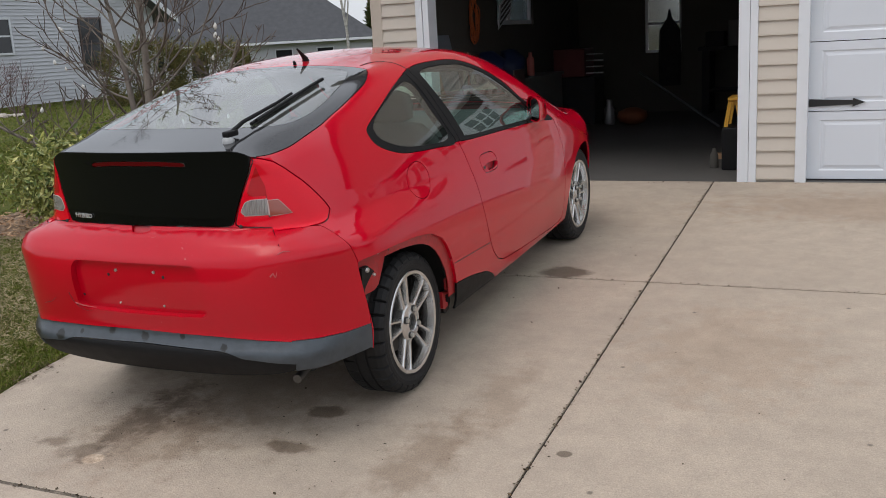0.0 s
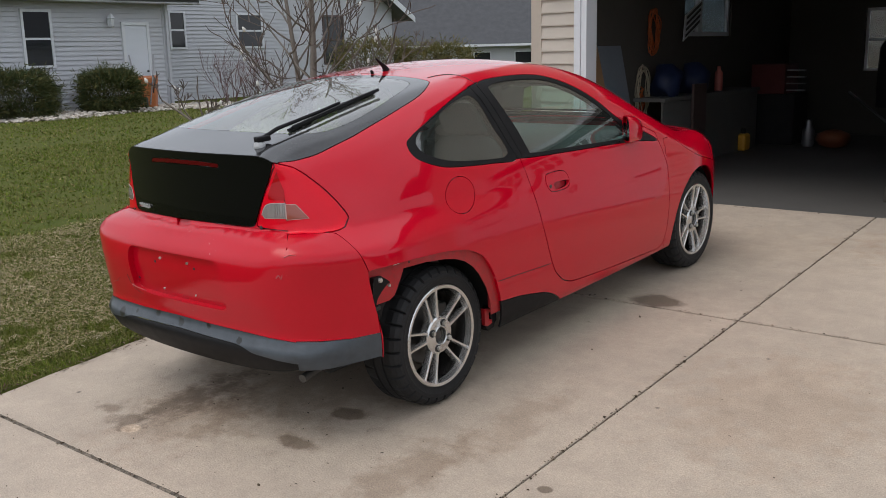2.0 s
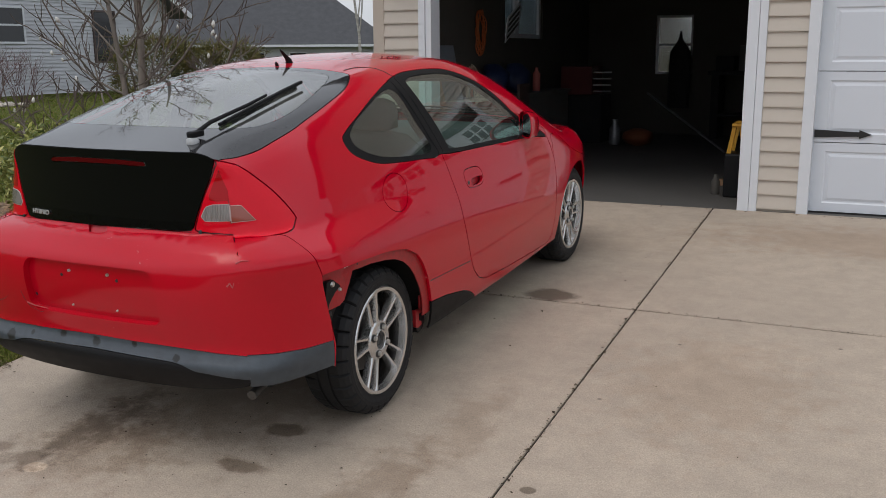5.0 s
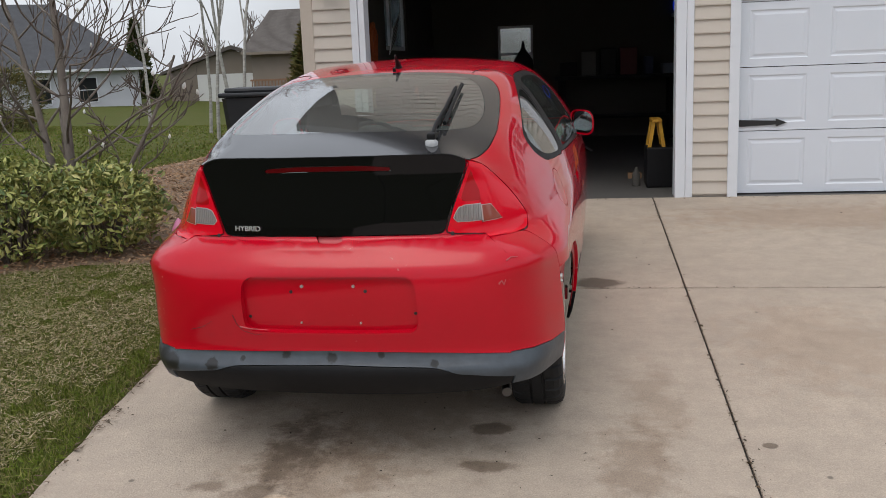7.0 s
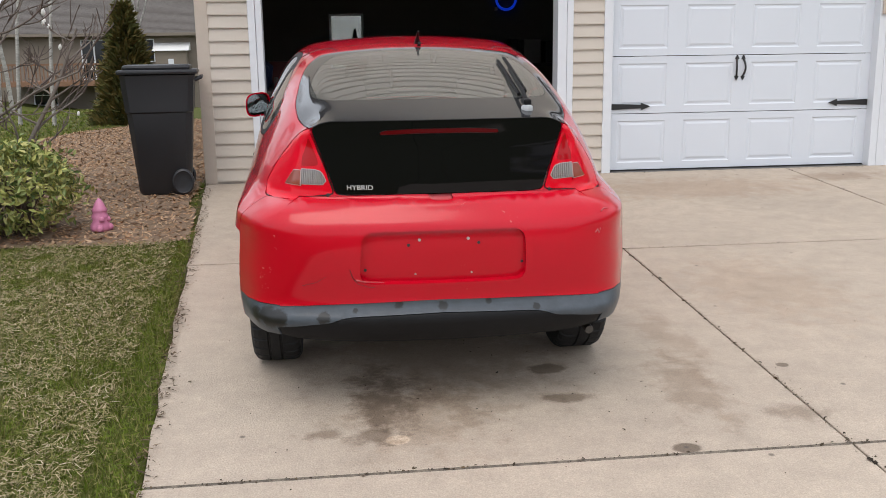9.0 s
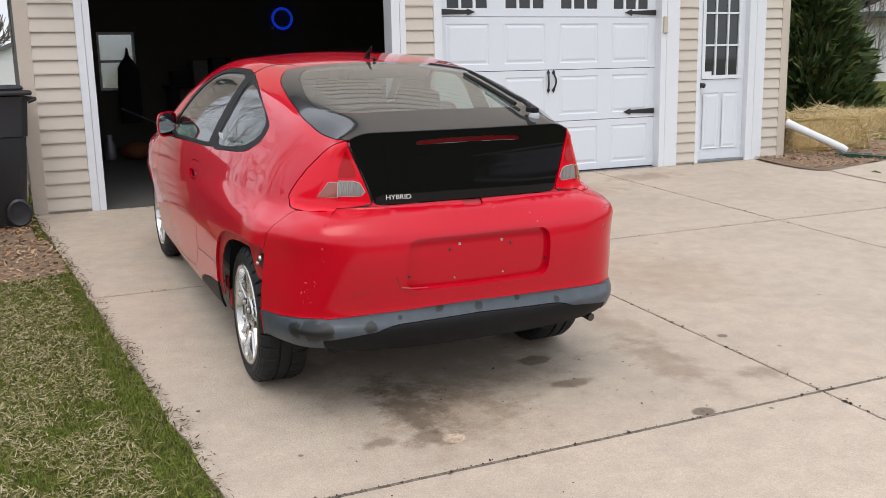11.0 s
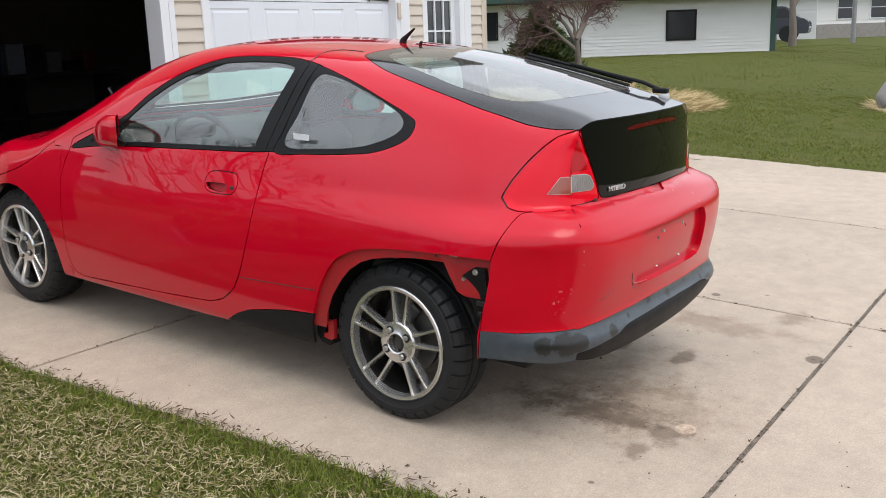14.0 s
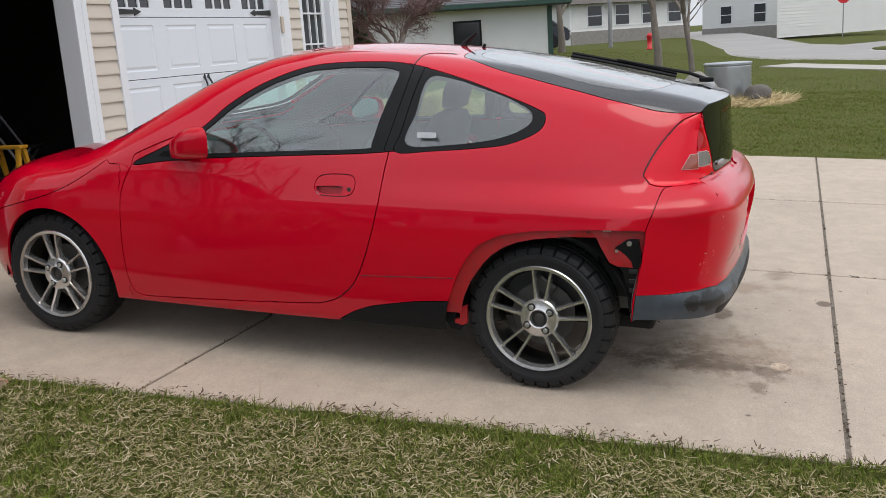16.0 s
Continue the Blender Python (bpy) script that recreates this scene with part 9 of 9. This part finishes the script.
part("doorway", boxed(-20.75, -19.95, -0.06, 0.0, 0.2, 1.0), M_glass_dark, wh, "dark basement doorway")
part("gable", prism(bmesh.new(), [(-25.6, 2.1), (-20.8, 2.1), (-23.2, 3.15)], -0.62, 0.4, "y"), M_siding_white, wh)
part("gable_trim", prism(bmesh.new(), [(-26.0, 2.08), (-23.2, 3.3), (-20.4, 2.08), (-20.4, 2.26), (-23.2, 3.48), (-26.0, 2.26)], -0.8, 2.0, "y"), M_green_trim, wh)

# houses over the street
def far_block(x, y, rz, w, d, h, rise, wall, roofm, label, n=4, two=False):
    t = base("street_house", pose(x, y, gz(x, y) - 0.1, 0, 0, rz), label, "house", "houses over the street")
    lap_wall("wall", t, -w / 2, w / 2, 0, h, wall, lap=0.22)
    lap_wall("side_wall", t, 0, d, 0, h, wall, lap=0.22).matrix_basis = pose(w / 2, 0, 0, 0, 0, 90)
    lap_wall("side_wall", t, -d, 0, 0, h, wall, lap=0.22).matrix_basis = pose(-w / 2, 0, 0, 0, 0, -90)
    part("stone_base", boxed(-w / 2 - 0.02, w / 2 + 0.02, -0.06, 0.0, -0.3, 0.9), M_rock, t)
    bm = prism(bmesh.new(), [(-0.6, h - 0.05), (d / 2, h + rise), (d + 0.6, h - 0.05)], -w / 2 - 0.5, w / 2 + 0.5)
    part("roof", bm, roofm, t)
    for i in range(n):
        house_window(t, -w / 2 + (i + 0.6) * w / n * 0.9, 1.2, 1.1, 1.2, True)
        if two:
            house_window(t, -w / 2 + (i + 0.6) * w / n * 0.9, 4.0, 1.1, 1.2, True)
    return t


far_block(55.7, 12.7, -39, 10, 8, 2.6, 2.4, M_siding_white, M_shingle_brown, "low white house with a stone base over the street", 4)
far_block(66.0, 6.8, -133.8, 7.5, 12, 5.2, 2.4, M_siding_white, M_shingle, "two-storey pale house over the street", 2, True)
far_block(95.0, -7.0, -53, 20, 9, 5.4, 2.4, M_siding_white, M_shingle_brown, "two-storey white house over the street", 5, True)
far_block(60, 42, -60, 16, 9, 2.9, 3.0, M_siding_grey, M_shingle_dark, "low grey house over the street", 4)
far_block(78, -28, -110, 16, 9, 5.0, 2.4, M_siding_grey, M_shingle, "grey house over the street", 4)

M_sign = plain("red sign", (0.55, 0.02, 0.03), 0.4)
ss = base("stop_sign", pose(56.6, 0.16, gz(56.6, 0.2) + 0.1, 0, 0, -85), "red octagonal stop sign on a steel post", "sign")
part("post", boxed(-0.03, 0.03, 0.0, 0.05, 0, 2.4), M_steel_grey, ss)
part("plate", lathe(bmesh.new(), [(0.42, 0), (0.42, 0.01)], 8, pose(0, -0.01, 2.45, 90, 22.5)), M_sign, ss)
txt = bpy.data.curves.new("stop", "FONT")
txt.body, txt.size, txt.align_x, txt.align_y, txt.extrude = "STOP", 0.30, "CENTER", "CENTER", 0.002
txt.materials.append(M_white)
tx = new("lettering", txt)
tx.parent, tx.matrix_basis = ss, pose(0, -0.026, 2.45, 90)
lp = base("light_pole", pose(36.8, 10.6, gz(36.8, 10.6)), "pale grey street light pole", "pole")
part("pole", lathe(bmesh.new(), [(0.10, 0), (0.08, 3), (0.06, 6.5)], 14), M_steel_grey, lp, "", 40)
fhy = base("fire_hydrant", pose(35.0, 8.6, gz(35, 8.6)), "small red fire hydrant by the street", "hydrant")
part("barrel", lathe(bmesh.new(), [(0.14, 0), (0.14, 0.05), (0.10, 0.06), (0.10, 0.5), (0.13, 0.52), (0.11, 0.62), (0.04, 0.70)], 16), M_sign, fhy, "", True)


def far_car(x, y, rz, paint, label):
    t = base("parked_car", pose(x, y, gz(x, y) + 0.06, 0, 0, rz), label, "car", "parked cars")
    side = [(-2.3, 0.35), (-2.35, 0.75), (-2.2, 1.0), (-1.9, 1.05), (-1.2, 1.6), (0.9, 1.62), (1.45, 1.1), (2.2, 1.0), (2.35, 0.7), (2.3, 0.35)]
    bm = prism(bmesh.new(), side, -0.85, 0.85, "y")
    bmesh.ops.bevel(bm, geom=list(bm.edges), offset=0.06, segments=2, affect="EDGES")
    part("body", bm, paint, t, "", 40)
    for a, b, c, d in ((-1.75, -0.35, -1.25, -0.35), (-0.25, 1.3, -0.25, 0.85)):
        for s in (-1, 1):
            bm = prism(bmesh.new(), [(a, 1.08), (b, 1.08), (d, 1.5), (c, 1.5)], s * 0.852, s * 0.858, "y")
            part("window", bm, M_glass_dark, t)
    for wx in (-1.4, 1.45):
        for s in (-1, 1):
            part("wheel", lathe(bmesh.new(), [(0.2, -0.1), (0.36, -0.11), (0.37, 0), (0.36, 0.11), (0.2, 0.1)], 20, pose(wx, s * 0.78, 0.36, 90)), M_rubber, t, "", 40)


M_paint_dark = plain("dark blue paint", (0.015, 0.02, 0.035), 0.3, 0.0, Coat_Weight=1.0)
far_car(40.2, 15.6, 100, M_paint_dark, "dark parked car by the white house")
far_car(44.5, 19.5, 95, M_paint_dark, "dark parked car under the trees")

# woods on the skyline
rng = np.random.default_rng(130)
vs, fs, n0 = [], [], 0
for k in range(70):
    a = rng.uniform(-2.4, 2.4)
    r = rng.uniform(110, 170)
    limbs = []
    x, y = math.sin(a) * r, math.cos(a) * r
    grow(rng, (x, y, -3), (0, 0, 1), rng.uniform(3.5, 5.5), 0.28, 3, 3, limbs, 0.55, -0.02, (3, 5), 0.7)
    limbs = [(p_, max(r0, 0.06), max(r1, 0.045), d_) for p_, r0, r1, d_ in limbs]
    v, f = tubes_mesh(limbs, 3)
    vs.append(v)
    fs += [tuple(i + n0 for i in q) for q in f]
    n0 += len(v)
tris_mesh("far_woods", np.concatenate(vs), fs, M_twig, None, "bare far trees on the skyline", "woods", "stuff")
